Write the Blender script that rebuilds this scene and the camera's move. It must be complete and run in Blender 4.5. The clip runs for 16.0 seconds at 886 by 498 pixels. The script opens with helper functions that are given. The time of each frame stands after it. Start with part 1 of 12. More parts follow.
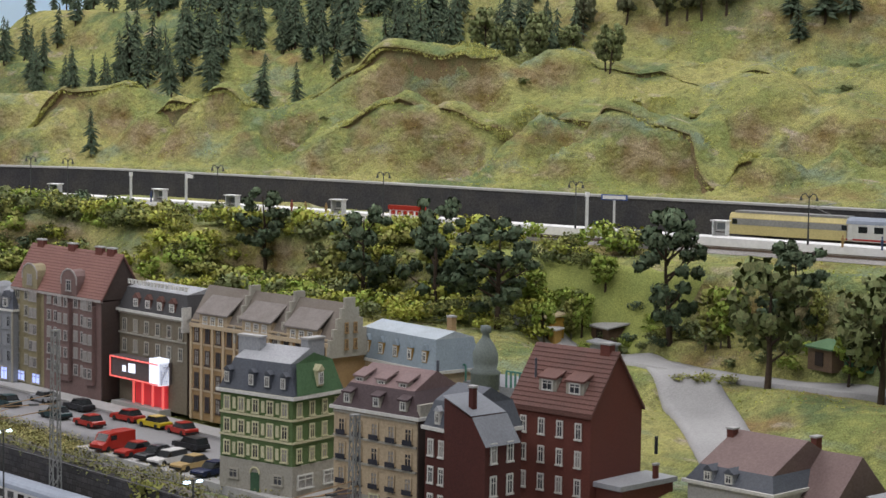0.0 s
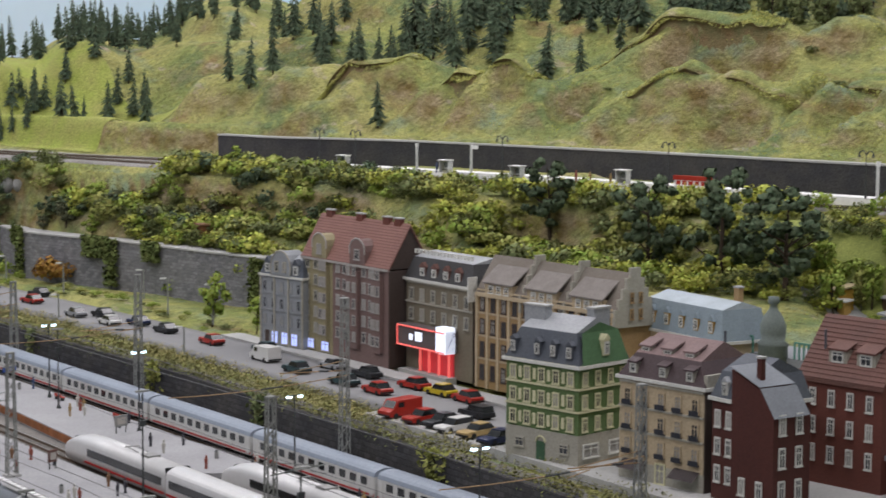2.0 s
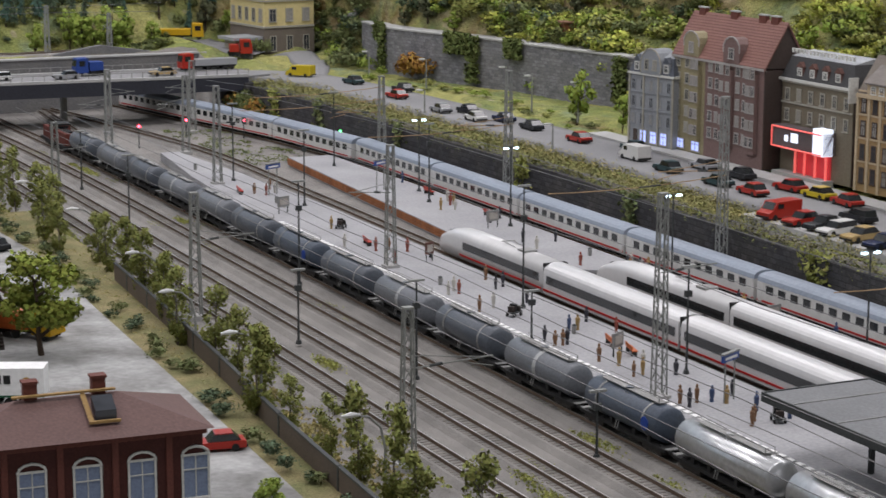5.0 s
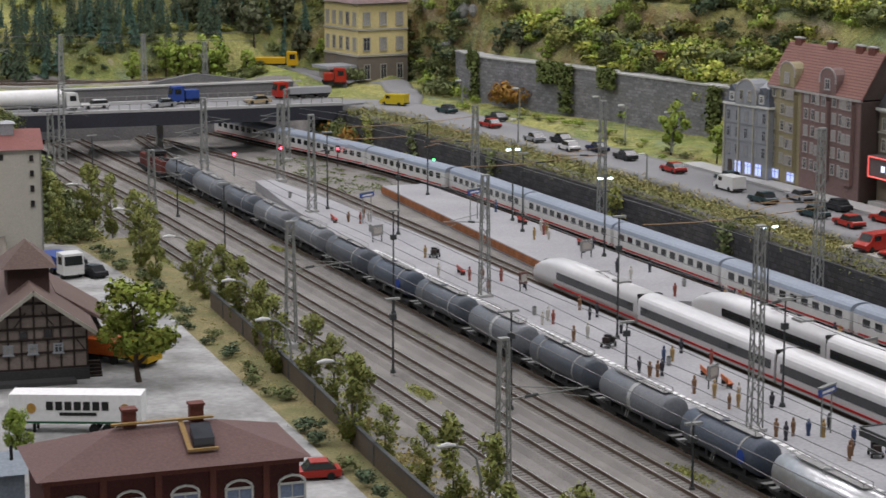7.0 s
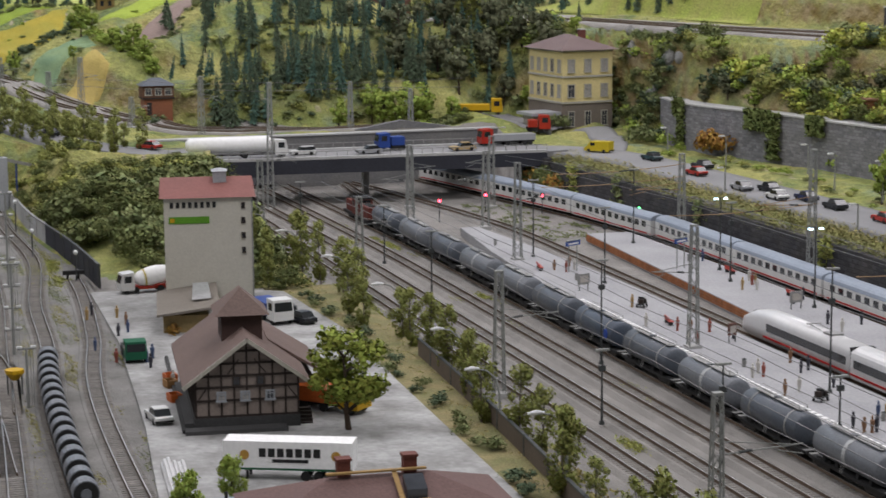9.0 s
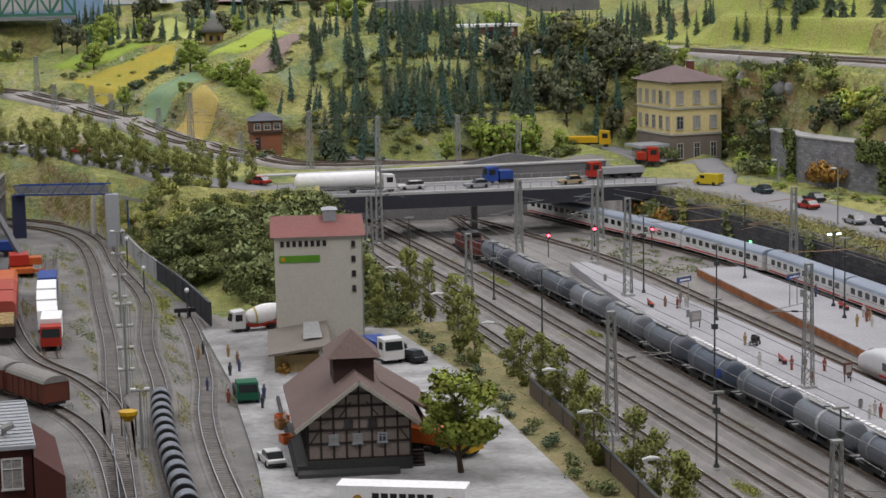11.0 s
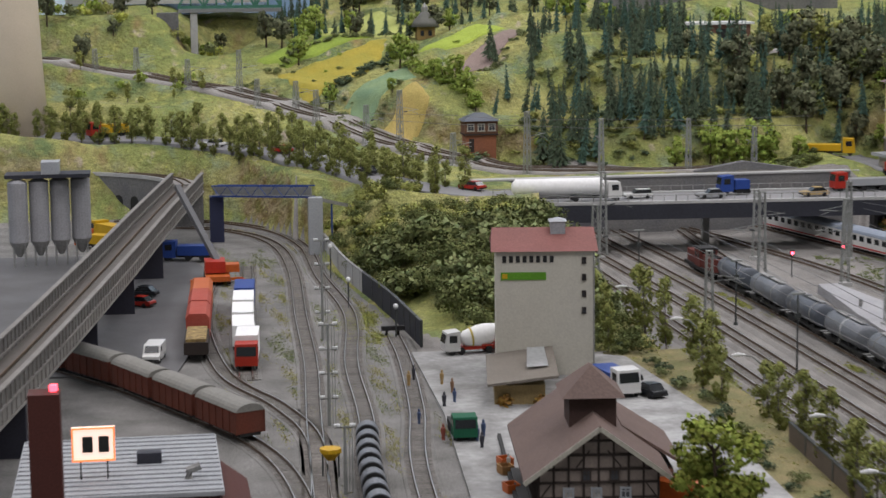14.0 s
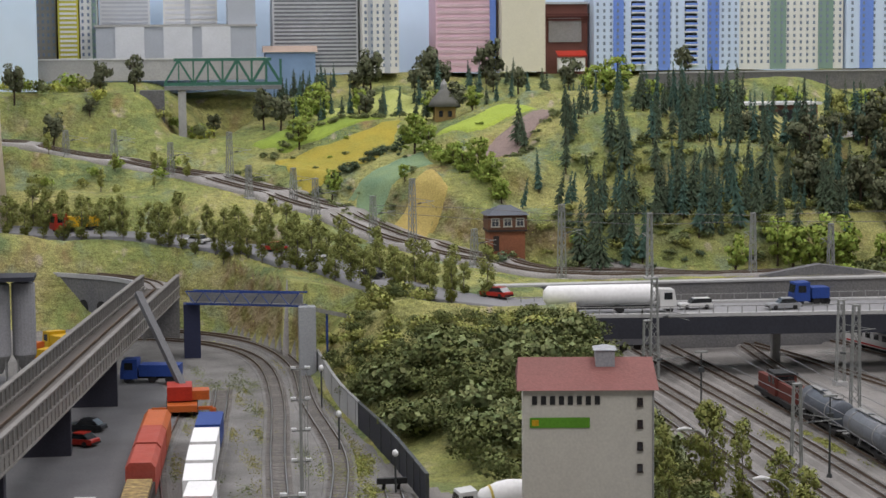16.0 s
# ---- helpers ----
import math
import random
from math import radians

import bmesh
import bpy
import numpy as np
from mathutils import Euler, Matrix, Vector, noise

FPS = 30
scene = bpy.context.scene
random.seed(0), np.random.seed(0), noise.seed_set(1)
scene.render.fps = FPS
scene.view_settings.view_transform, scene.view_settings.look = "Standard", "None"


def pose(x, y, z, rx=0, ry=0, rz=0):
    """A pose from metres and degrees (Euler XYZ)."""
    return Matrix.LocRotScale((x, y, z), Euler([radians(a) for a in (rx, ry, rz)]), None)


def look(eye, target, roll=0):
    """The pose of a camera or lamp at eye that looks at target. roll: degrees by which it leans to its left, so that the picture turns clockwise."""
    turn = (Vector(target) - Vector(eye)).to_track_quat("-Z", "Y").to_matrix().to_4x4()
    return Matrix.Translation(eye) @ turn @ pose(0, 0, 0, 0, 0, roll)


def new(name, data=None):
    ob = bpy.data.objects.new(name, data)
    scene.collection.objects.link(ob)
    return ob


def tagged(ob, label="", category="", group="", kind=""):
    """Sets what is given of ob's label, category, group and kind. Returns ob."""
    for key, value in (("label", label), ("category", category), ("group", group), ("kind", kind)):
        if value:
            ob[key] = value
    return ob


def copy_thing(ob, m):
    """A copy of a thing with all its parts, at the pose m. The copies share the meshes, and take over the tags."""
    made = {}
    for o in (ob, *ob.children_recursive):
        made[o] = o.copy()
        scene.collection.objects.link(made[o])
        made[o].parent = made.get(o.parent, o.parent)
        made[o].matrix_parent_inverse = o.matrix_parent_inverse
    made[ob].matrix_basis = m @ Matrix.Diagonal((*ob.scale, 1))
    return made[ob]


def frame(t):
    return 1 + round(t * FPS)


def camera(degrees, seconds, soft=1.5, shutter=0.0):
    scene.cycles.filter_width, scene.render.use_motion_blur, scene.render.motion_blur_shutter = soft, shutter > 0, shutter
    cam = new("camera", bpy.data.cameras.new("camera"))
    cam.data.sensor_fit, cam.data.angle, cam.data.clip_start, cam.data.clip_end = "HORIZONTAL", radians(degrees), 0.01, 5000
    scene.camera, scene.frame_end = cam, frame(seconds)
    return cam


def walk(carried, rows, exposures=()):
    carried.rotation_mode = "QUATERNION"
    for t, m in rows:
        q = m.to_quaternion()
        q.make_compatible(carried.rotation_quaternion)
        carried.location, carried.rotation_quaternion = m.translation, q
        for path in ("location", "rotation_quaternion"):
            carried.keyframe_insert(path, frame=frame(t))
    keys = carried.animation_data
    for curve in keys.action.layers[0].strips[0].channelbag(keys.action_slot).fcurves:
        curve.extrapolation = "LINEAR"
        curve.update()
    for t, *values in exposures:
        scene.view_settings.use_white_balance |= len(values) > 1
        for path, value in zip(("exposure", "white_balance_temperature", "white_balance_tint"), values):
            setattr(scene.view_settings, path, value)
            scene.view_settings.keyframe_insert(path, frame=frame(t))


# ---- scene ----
cam = camera(24.639, 16.0, soft=1.55, shutter=0.35)
PATH = [
    (0, (-0.83820, -2.44089, 0.53123), (0.50395, -0.96763, 0.36355), 0.863),
    (0.5, (-0.83721, -2.43944, 0.52968), (0.49222, -0.95457, 0.36294), 1.172),
    (1, (-0.83728, -2.43803, 0.52896), (0.43969, -0.90830, 0.35785), 0.513),
    (1.5, (-0.83649, -2.43320, 0.52734), (0.36107, -0.84201, 0.34308), 0.582),
    (2, (-0.84203, -2.43628, 0.52740), (0.28230, -0.79402, 0.33024), 0.281),
    (2.5, (-0.85185, -2.43488, 0.52796), (0.23238, -0.77087, 0.29233), 0.111),
    (3, (-0.86511, -2.42337, 0.52279), (0.18247, -0.74885, 0.20886), -0.349),
    (3.5, (-0.87261, -2.41003, 0.51851), (0.15133, -0.73061, 0.15643), 0.051),
    (4, (-0.87592, -2.40076, 0.51630), (0.09280, -0.69273, 0.13654), 0.006),
    (4.5, (-0.88132, -2.38945, 0.51445), (0.01141, -0.64349, 0.12119), 0.175),
    (4.7, (-0.88432, -2.38801, 0.51519), (-0.01997, -0.62805, 0.12092), 0.183),
    (6.8, (-0.89148, -2.39246, 0.52092), (-0.12186, -0.58268, 0.15709), 0.058),
    (7, (-0.89373, -2.38847, 0.52051), (-0.13807, -0.57272, 0.15716), 0.056),
    (7.5, (-0.89715, -2.38725, 0.52075), (-0.18313, -0.55456, 0.15820), 0.022),
    (8, (-0.90053, -2.39194, 0.52249), (-0.22903, -0.54099, 0.17164), -0.133),
    (8.5, (-0.90345, -2.38778, 0.52292), (-0.27320, -0.52102, 0.17942), -0.263),
    (9, (-0.90602, -2.38062, 0.52759), (-0.32949, -0.49260, 0.20668), -0.420),
    (9.5, (-0.90362, -2.37559, 0.53050), (-0.37000, -0.47376, 0.21703), -0.585),
    (10, (-0.90514, -2.37231, 0.53429), (-0.39646, -0.46202, 0.23091), -0.778),
    (10.2, (-0.90668, -2.37090, 0.53619), (-0.40901, -0.45732, 0.23528), -0.731),
    (12.3, (-0.91482, -2.36003, 0.55270), (-0.45802, -0.43435, 0.26442), -1.564),
    (12.5, (-0.91687, -2.35464, 0.55160), (-0.47022, -0.42634, 0.26498), -1.425),
    (13, (-0.92405, -2.34933, 0.55088), (-0.51985, -0.41138, 0.26631), -1.003),
    (13.5, (-0.92891, -2.34202, 0.54736), (-0.56889, -0.39527, 0.26350), -0.816),
    (14, (-0.89013, -2.06128, 0.51628), (-0.60128, -0.10355, 0.22671), -0.642),
    (14.5, (-0.84250, -1.78960, 0.48585), (-0.55785, 0.17430, 0.23671), -0.744),
    (15, (-0.80332, -1.56177, 0.45759), (-0.51227, 0.40487, 0.23937), -0.902),
    (15.5, (-0.78392, -1.48264, 0.46515), (-0.50853, 0.48760, 0.25941), -0.906),
    (16, (-0.78665, -1.47843, 0.47330), (-0.52415, 0.49403, 0.27206), -0.485),
]
walk(cam, [(t, look(eye, target, roll)) for t, eye, target, roll in PATH])

# ---- light: an exhibition hall lit by long ceiling panels ----
world = bpy.data.worlds.new("hall")
scene.world = world
world.use_nodes = True
world.node_tree.nodes["Background"].inputs[0].default_value = (0.93, 0.96, 1.0, 1)
world.node_tree.nodes["Background"].inputs[1].default_value = 0.2


def panel_light(x, y, z, sx, sy, watts, colour=(1.0, 0.957, 0.992)):
    data = bpy.data.lights.new("ceiling_panel", "AREA")
    data.shape, data.size, data.size_y, data.energy, data.color = "RECTANGLE", sx, sy, watts, colour
    ob = new("ceiling_panel", data)
    ob.matrix_basis = pose(x, y, z)
    return ob


for px in (-1.6, 0.1, 1.8):
    for py in (-1.4, 0.6, 2.5):
        panel_light(px, py, 2.1, 0.9, 0.9, 17.6)

# ---- builders ----


class G:
    """Collects boxes, tubes and faces of one part."""

    def __init__(self):
        self.v, self.f = [], []

    def add(self, verts, faces, m=None):
        o = len(self.v)
        self.v += [tuple(m @ Vector(p)) if m else tuple(p) for p in verts]
        self.f += [tuple(o + i for i in f) for f in faces]
        return self

    def box(self, x0, y0, z0, x1, y1, z1, m=None):
        v = [(x, y, z) for z in (z0, z1) for y in (y0, y1) for x in (x0, x1)]
        return self.add(v, [(0, 2, 3, 1), (4, 5, 7, 6), (0, 1, 5, 4), (2, 6, 7, 3), (0, 4, 6, 2), (1, 3, 7, 5)], m)

    def bar(self, a, b, w, h=None, m=None):
        """A square bar from a to b."""
        a, b = Vector(a), Vector(b)
        d = (b - a).normalized()
        side = d.cross(Vector((0, 0, 1)))
        side = Vector((1, 0, 0)) if side.length < 1e-4 else side.normalized()
        up = side.cross(d)
        h = h or w
        q = [side * sx * w / 2 + up * sy * h / 2 for sx, sy in ((-1, -1), (1, -1), (1, 1), (-1, 1))]
        v = [a + o for o in q] + [b + o for o in q]
        return self.add(v, [(3, 2, 1, 0), (4, 5, 6, 7), (0, 1, 5, 4), (1, 2, 6, 5), (2, 3, 7, 6), (3, 0, 4, 7)], m)

    def tube(self, pts, radii, n=8, m=None, cap=True):
        """A round tube along points, with a radius at each."""
        pts = [Vector(p) for p in pts]
        radii = [radii] * len(pts) if not hasattr(radii, "__len__") else radii
        v, f = [], []
        for i, p in enumerate(pts):
            d = (pts[min(i + 1, len(pts) - 1)] - pts[max(i - 1, 0)]).normalized()
            a = d.cross(Vector((0.31, 0.17, 0.93)))
            a = a.normalized() if a.length > 1e-4 else Vector((1, 0, 0))
            b = d.cross(a)
            for k in range(n):
                t = 2 * math.pi * k / n
                v.append(p + radii[i] * (math.cos(t) * a + math.sin(t) * b))
        for i in range(len(pts) - 1):
            for k in range(n):
                f.append((i * n + k, i * n + (k + 1) % n, (i + 1) * n + (k + 1) % n, (i + 1) * n + k))
        if cap:
            f.append(tuple(range(n - 1, -1, -1)))
            f.append(tuple((len(pts) - 1) * n + k for k in range(n)))
        return self.add(v, f, m)

    def sweep(self, profile, pts, m=None, close=True):
        """A closed profile of (side, up) drawn along a level path."""
        pts = [Vector(p) for p in pts]
        n, v, f = len(profile), [], []
        for i, p in enumerate(pts):
            d = pts[min(i + 1, len(pts) - 1)] - pts[max(i - 1, 0)]
            d = Vector((d.x, d.y, 0)).normalized()
            side = Vector((d.y, -d.x, 0))
            v += [p + side * s + Vector((0, 0, u)) for s, u in profile]
        k = n if close else n - 1
        for i in range(len(pts) - 1):
            for j in range(k):
                f.append((i * n + j, i * n + (j + 1) % n, (i + 1) * n + (j + 1) % n, (i + 1) * n + j))
        if close:
            f.append(tuple(range(n - 1, -1, -1)))
            f.append(tuple((len(pts) - 1) * n + j for j in range(n)))
        return self.add(v, f, m)

    def prism(self, outline, z0, z1, m=None):
        """An upright block over an outline of (x, y)."""
        n = len(outline)
        v = [(x, y, z0) for x, y in outline] + [(x, y, z1) for x, y in outline]
        f = [tuple(range(n - 1, -1, -1)), tuple(range(n, 2 * n))]
        f += [(i, (i + 1) % n, n + (i + 1) % n, n + i) for i in range(n)]
        return self.add(v, f, m)

    def extrude_x(self, outline, x0, x1, m=None):
        """A block along x over an outline of (y, z)."""
        n = len(outline)
        v = [(x0, y, z) for y, z in outline] + [(x1, y, z) for y, z in outline]
        f = [tuple(range(n)), tuple(range(2 * n - 1, n - 1, -1))]
        f += [(i, n + i, n + (i + 1) % n, (i + 1) % n) for i in range(n)]
        return self.add(v, f, m)

    def mesh(self, name, material, smooth=False):
        me = bpy.data.meshes.new(name)
        me.from_pydata(self.v, [], self.f)
        me.validate()
        bm = bmesh.new()
        bm.from_mesh(me)
        bmesh.ops.recalc_face_normals(bm, faces=bm.faces)
        bm.to_mesh(me)
        bm.free()
        me.materials.append(material)
        if smooth:
            me.polygons.foreach_set("use_smooth", [True] * len(me.polygons))
        return me


def part(name, g, material, parent=None, label="", smooth=False):
    """Links what g holds as one mesh object under a thing or a part."""
    ob = new(name, g if isinstance(g, bpy.types.Mesh) else g.mesh(name, material, smooth))
    if parent:
        ob.parent = parent
    return tagged(ob, label)


def thing(name, label, category, m=None, group="", kind=""):
    """An Empty at the base of a thing."""
    ob = new(name)
    ob.empty_display_size = 0.01
    if m:
        ob.matrix_basis = m
    return tagged(ob, label, category, group, kind)


# ---- materials ----
def mat(name, colour, rough=0.7, metal=0.0, vary=0.25, grain=400.0, patch=30.0, bump=0.2, second=None, mix=0.5, spec=0.3, island=0.0, hue=0.0):
    """A surface with grain and patches; second: a colour that comes through in patches."""
    m = bpy.data.materials.new(name)
    m.use_nodes = True
    nt = m.node_tree
    b = nt.nodes["Principled BSDF"]
    b.inputs["Roughness"].default_value, b.inputs["Metallic"].default_value = rough, metal
    b.inputs["Specular IOR Level"].default_value = spec
    co = nt.nodes.new("ShaderNodeTexCoord")
    n1, n2 = nt.nodes.new("ShaderNodeTexNoise"), nt.nodes.new("ShaderNodeTexNoise")
    for n, sc, det in ((n1, grain, 3.0), (n2, patch, 4.0)):
        n.inputs["Scale"].default_value, n.inputs["Detail"].default_value = sc, det
        nt.links.new(co.outputs["Object"], n.inputs["Vector"])
    base = nt.nodes.new("ShaderNodeMix")
    base.data_type = "RGBA"
    ramp = nt.nodes.new("ShaderNodeMapRange")
    ramp.inputs[1].default_value, ramp.inputs[2].default_value = 0.35, 0.68
    ramp.inputs[4].default_value = mix if second else 1.0
    nt.links.new(n2.outputs["Fac"], ramp.inputs[0])
    nt.links.new(ramp.outputs[0], base.inputs[0])
    other = second or tuple(c * (1 - vary) for c in colour)
    base.inputs[6].default_value, base.inputs[7].default_value = (*colour, 1), (*other, 1)
    light = nt.nodes.new("ShaderNodeMapRange")
    light.inputs[1].default_value, light.inputs[2].default_value = 0.3, 0.7
    light.inputs[3].default_value, light.inputs[4].default_value = 1 - vary, 1 + vary
    nt.links.new(n1.outputs["Fac"], light.inputs[0])
    hsv = nt.nodes.new("ShaderNodeHueSaturation")
    nt.links.new(base.outputs[2], hsv.inputs["Color"])
    out = light.outputs[0]
    if island:
        geo = nt.nodes.new("ShaderNodeNewGeometry")
        isl = nt.nodes.new("ShaderNodeMapRange")
        isl.inputs[3].default_value, isl.inputs[4].default_value = 1 - island, 1 + island
        nt.links.new(geo.outputs["Random Per Island"], isl.inputs[0])
        mul = nt.nodes.new("ShaderNodeMath")
        mul.operation = "MULTIPLY"
        nt.links.new(out, mul.inputs[0])
        nt.links.new(isl.outputs[0], mul.inputs[1])
        out = mul.outputs[0]
        if hue:
            hm = nt.nodes.new("ShaderNodeMapRange")
            hm.inputs[3].default_value, hm.inputs[4].default_value = 0.5 - hue, 0.5 + hue
            nt.links.new(geo.outputs["Random Per Island"], hm.inputs[0])
            nt.links.new(hm.outputs[0], hsv.inputs["Hue"])
    nt.links.new(out, hsv.inputs["Value"])
    nt.links.new(hsv.outputs[0], b.inputs["Base Color"])
    if bump:
        bp = nt.nodes.new("ShaderNodeBump")
        bp.inputs["Strength"].default_value, bp.inputs["Distance"].default_value = bump, 0.002
        nt.links.new(n1.outputs["Fac"], bp.inputs["Height"])
        nt.links.new(bp.outputs[0], b.inputs["Normal"])
    return m


def glow(name, colour, strength):
    m = bpy.data.materials.new(name)
    m.use_nodes = True
    b = m.node_tree.nodes["Principled BSDF"]
    b.inputs["Base Color"].default_value = (*colour, 1)
    b.inputs["Emission Color"].default_value = (*colour, 1)
    b.inputs["Emission Strength"].default_value = strength
    return m


BALLAST = mat("ballast", (0.25, 0.238, 0.222), 0.95, vary=0.3, grain=900, patch=14, second=(0.17, 0.162, 0.152), mix=0.9, bump=0.5)


def grass_material():
    """Static grass in greens, straw and bare earth, with earth and sand where it is steep."""
    m = bpy.data.materials.new("static_grass")
    m.use_nodes = True
    nt = m.node_tree
    b = nt.nodes["Principled BSDF"]
    b.inputs["Roughness"].default_value, b.inputs["Specular IOR Level"].default_value = 0.95, 0.1
    co = nt.nodes.new("ShaderNodeTexCoord")

    def fac(scale, lo, hi, detail=4.0, seed=0.0, squash=(1, 1, 1)):
        mp = nt.nodes.new("ShaderNodeMapping")
        mp.inputs["Location"].default_value, mp.inputs["Scale"].default_value = (seed, seed * 0.7, 0), squash
        n = nt.nodes.new("ShaderNodeTexNoise")
        n.inputs["Scale"].default_value, n.inputs["Detail"].default_value = scale, detail
        r = nt.nodes.new("ShaderNodeMapRange")
        r.inputs[1].default_value, r.inputs[2].default_value = lo, hi
        nt.links.new(co.outputs["Object"], mp.inputs[0])
        nt.links.new(mp.outputs[0], n.inputs["Vector"])
        nt.links.new(n.outputs["Fac"], r.inputs[0])
        return r.outputs[0]

    def blend(f, a, c):
        n = nt.nodes.new("ShaderNodeMix")
        n.data_type = "RGBA"
        nt.links.new(f, n.inputs[0])
        for k, v in ((6, a), (7, c)):
            if isinstance(v, tuple):
                n.inputs[k].default_value = (*v, 1)
            else:
                nt.links.new(v, n.inputs[k])
        return n.outputs[2]

    def times(f, g):
        n = nt.nodes.new("ShaderNodeMath")
        n.operation = "MULTIPLY"
        nt.links.new(f, n.inputs[0])
        if isinstance(g, float):
            n.inputs[1].default_value = g
        else:
            nt.links.new(g, n.inputs[1])
        return n.outputs[0]

    col = blend(fac(5, 0.40, 0.6), (0.212, 0.245, 0.082), (0.34, 0.325, 0.125))
    col = blend(fac(7, 0.5, 0.64, 5.0, seed=3.0), col, (0.14, 0.185, 0.08))
    col = blend(fac(9, 0.56, 0.7, 5.0, seed=21.0, squash=(1.8, 0.8, 1.8)), col, (0.2, 0.25, 0.16))
    col = blend(fac(6, 0.58, 0.72, 5.0, seed=6.0, squash=(2.2, 0.8, 2.2)), col, (0.25, 0.185, 0.085))
    col = blend(fac(13, 0.61, 0.74, 5.0, seed=9.0, squash=(2.6, 1, 2.6)), col, (0.40, 0.34, 0.26))
    col = blend(fac(45, 0.5, 0.85, 4.0, seed=27.0), col, (0.38, 0.38, 0.12))
    col = blend(fac(60, 0.5, 0.85, 4.0, seed=33.0), col, (0.11, 0.12, 0.05))
    geo = nt.nodes.new("ShaderNodeNewGeometry")
    sep = nt.nodes.new("ShaderNodeSeparateXYZ")
    nt.links.new(geo.outputs["Normal"], sep.inputs[0])
    steep = nt.nodes.new("ShaderNodeMapRange")
    steep.inputs[1].default_value, steep.inputs[2].default_value = 0.66, 0.42
    nt.links.new(sep.outputs[2], steep.inputs[0])
    earth = blend(fac(22, 0.36, 0.66, 6.0, seed=12.0, squash=(1.6, 1, 1.6)), (0.15, 0.095, 0.035), (0.34, 0.27, 0.17))
    col = blend(times(times(steep.outputs[0], fac(16, 0.32, 0.56, 6.0, seed=15.0)), 0.85), col, earth)
    hsv = nt.nodes.new("ShaderNodeHueSaturation")
    nt.links.new(col, hsv.inputs["Color"])
    grain = fac(520, 0.3, 0.7, 2.0)
    val = nt.nodes.new("ShaderNodeMapRange")
    val.inputs[3].default_value, val.inputs[4].default_value = 0.6, 1.42
    nt.links.new(grain, val.inputs[0])
    nt.links.new(val.outputs[0], hsv.inputs["Value"])
    nt.links.new(hsv.outputs[0], b.inputs["Base Color"])
    bp = nt.nodes.new("ShaderNodeBump")
    bp.inputs["Strength"].default_value, bp.inputs["Distance"].default_value = 0.9, 0.006
    nt.links.new(fac(110, 0.2, 0.8, 5.0), bp.inputs["Height"])
    nt.links.new(bp.outputs[0], b.inputs["Normal"])
    return m


PALEBALLAST = mat("pale_ballast", (0.34, 0.325, 0.305), 0.95, vary=0.3, grain=800, patch=18, second=(0.25, 0.238, 0.22), mix=0.9, bump=0.5)
GRASS = grass_material()
CONCRETE = mat("grey_concrete", (0.42, 0.42, 0.41), 0.85, vary=0.1, grain=300, patch=12, second=(0.33, 0.33, 0.32), mix=0.8, bump=0.1)
ASPHALT = mat("road_paint_grey", (0.2, 0.2, 0.205), 0.85, vary=0.12, grain=500, patch=8, second=(0.25, 0.25, 0.25), mix=0.8, bump=0.1)
DARKWALL = mat("dark_stone_wall", (0.045, 0.045, 0.05), 0.9, vary=0.3, grain=350, patch=25, second=(0.075, 0.07, 0.065), mix=0.7, bump=0.4)
STONEWALL = mat("grey_stone_wall", (0.13, 0.13, 0.135), 0.9, vary=0.2, grain=300, patch=18, second=(0.18, 0.175, 0.165), mix=0.8, bump=0.4)


def masonry(name, stone, other, joint, w, h):
    """Coursed stone seen along y, with recessed joints."""
    m = mat(name, stone, 0.9, vary=0.22, grain=300, patch=18, second=other, mix=0.8, bump=0)
    nt = m.node_tree
    b = nt.nodes["Principled BSDF"]
    old = b.inputs["Base Color"].links[0].from_socket
    co, sep, com = nt.nodes.new("ShaderNodeTexCoord"), nt.nodes.new("ShaderNodeSeparateXYZ"), nt.nodes.new("ShaderNodeCombineXYZ")
    nt.links.new(co.outputs["Object"], sep.inputs[0])
    nt.links.new(sep.outputs[1], com.inputs[0])
    nt.links.new(sep.outputs[2], com.inputs[1])
    br = nt.nodes.new("ShaderNodeTexBrick")
    br.inputs["Scale"].default_value, br.inputs["Mortar Size"].default_value, br.inputs["Mortar Smooth"].default_value = 1.0, h * 0.1, 0.3
    br.inputs["Brick Width"].default_value, br.inputs["Row Height"].default_value = w, h
    br.inputs["Color1"].default_value, br.inputs["Color2"].default_value = (0.72, 0.72, 0.72, 1), (1.2, 1.2, 1.2, 1)
    br.inputs["Mortar"].default_value = (joint, joint, joint, 1)
    nt.links.new(com.outputs[0], br.inputs["Vector"])
    mul = nt.nodes.new("ShaderNodeMix")
    mul.data_type, mul.blend_type = "RGBA", "MULTIPLY"
    mul.inputs[0].default_value = 1.0
    nt.links.new(old, mul.inputs[6])
    nt.links.new(br.outputs["Color"], mul.inputs[7])
    nt.links.new(mul.outputs[2], b.inputs["Base Color"])
    bp = nt.nodes.new("ShaderNodeBump")
    bp.inputs["Strength"].default_value, bp.inputs["Distance"].default_value, bp.invert = 0.6, 0.001, True
    nt.links.new(br.outputs["Fac"], bp.inputs["Height"])
    nt.links.new(bp.outputs[0], b.inputs["Normal"])
    return m


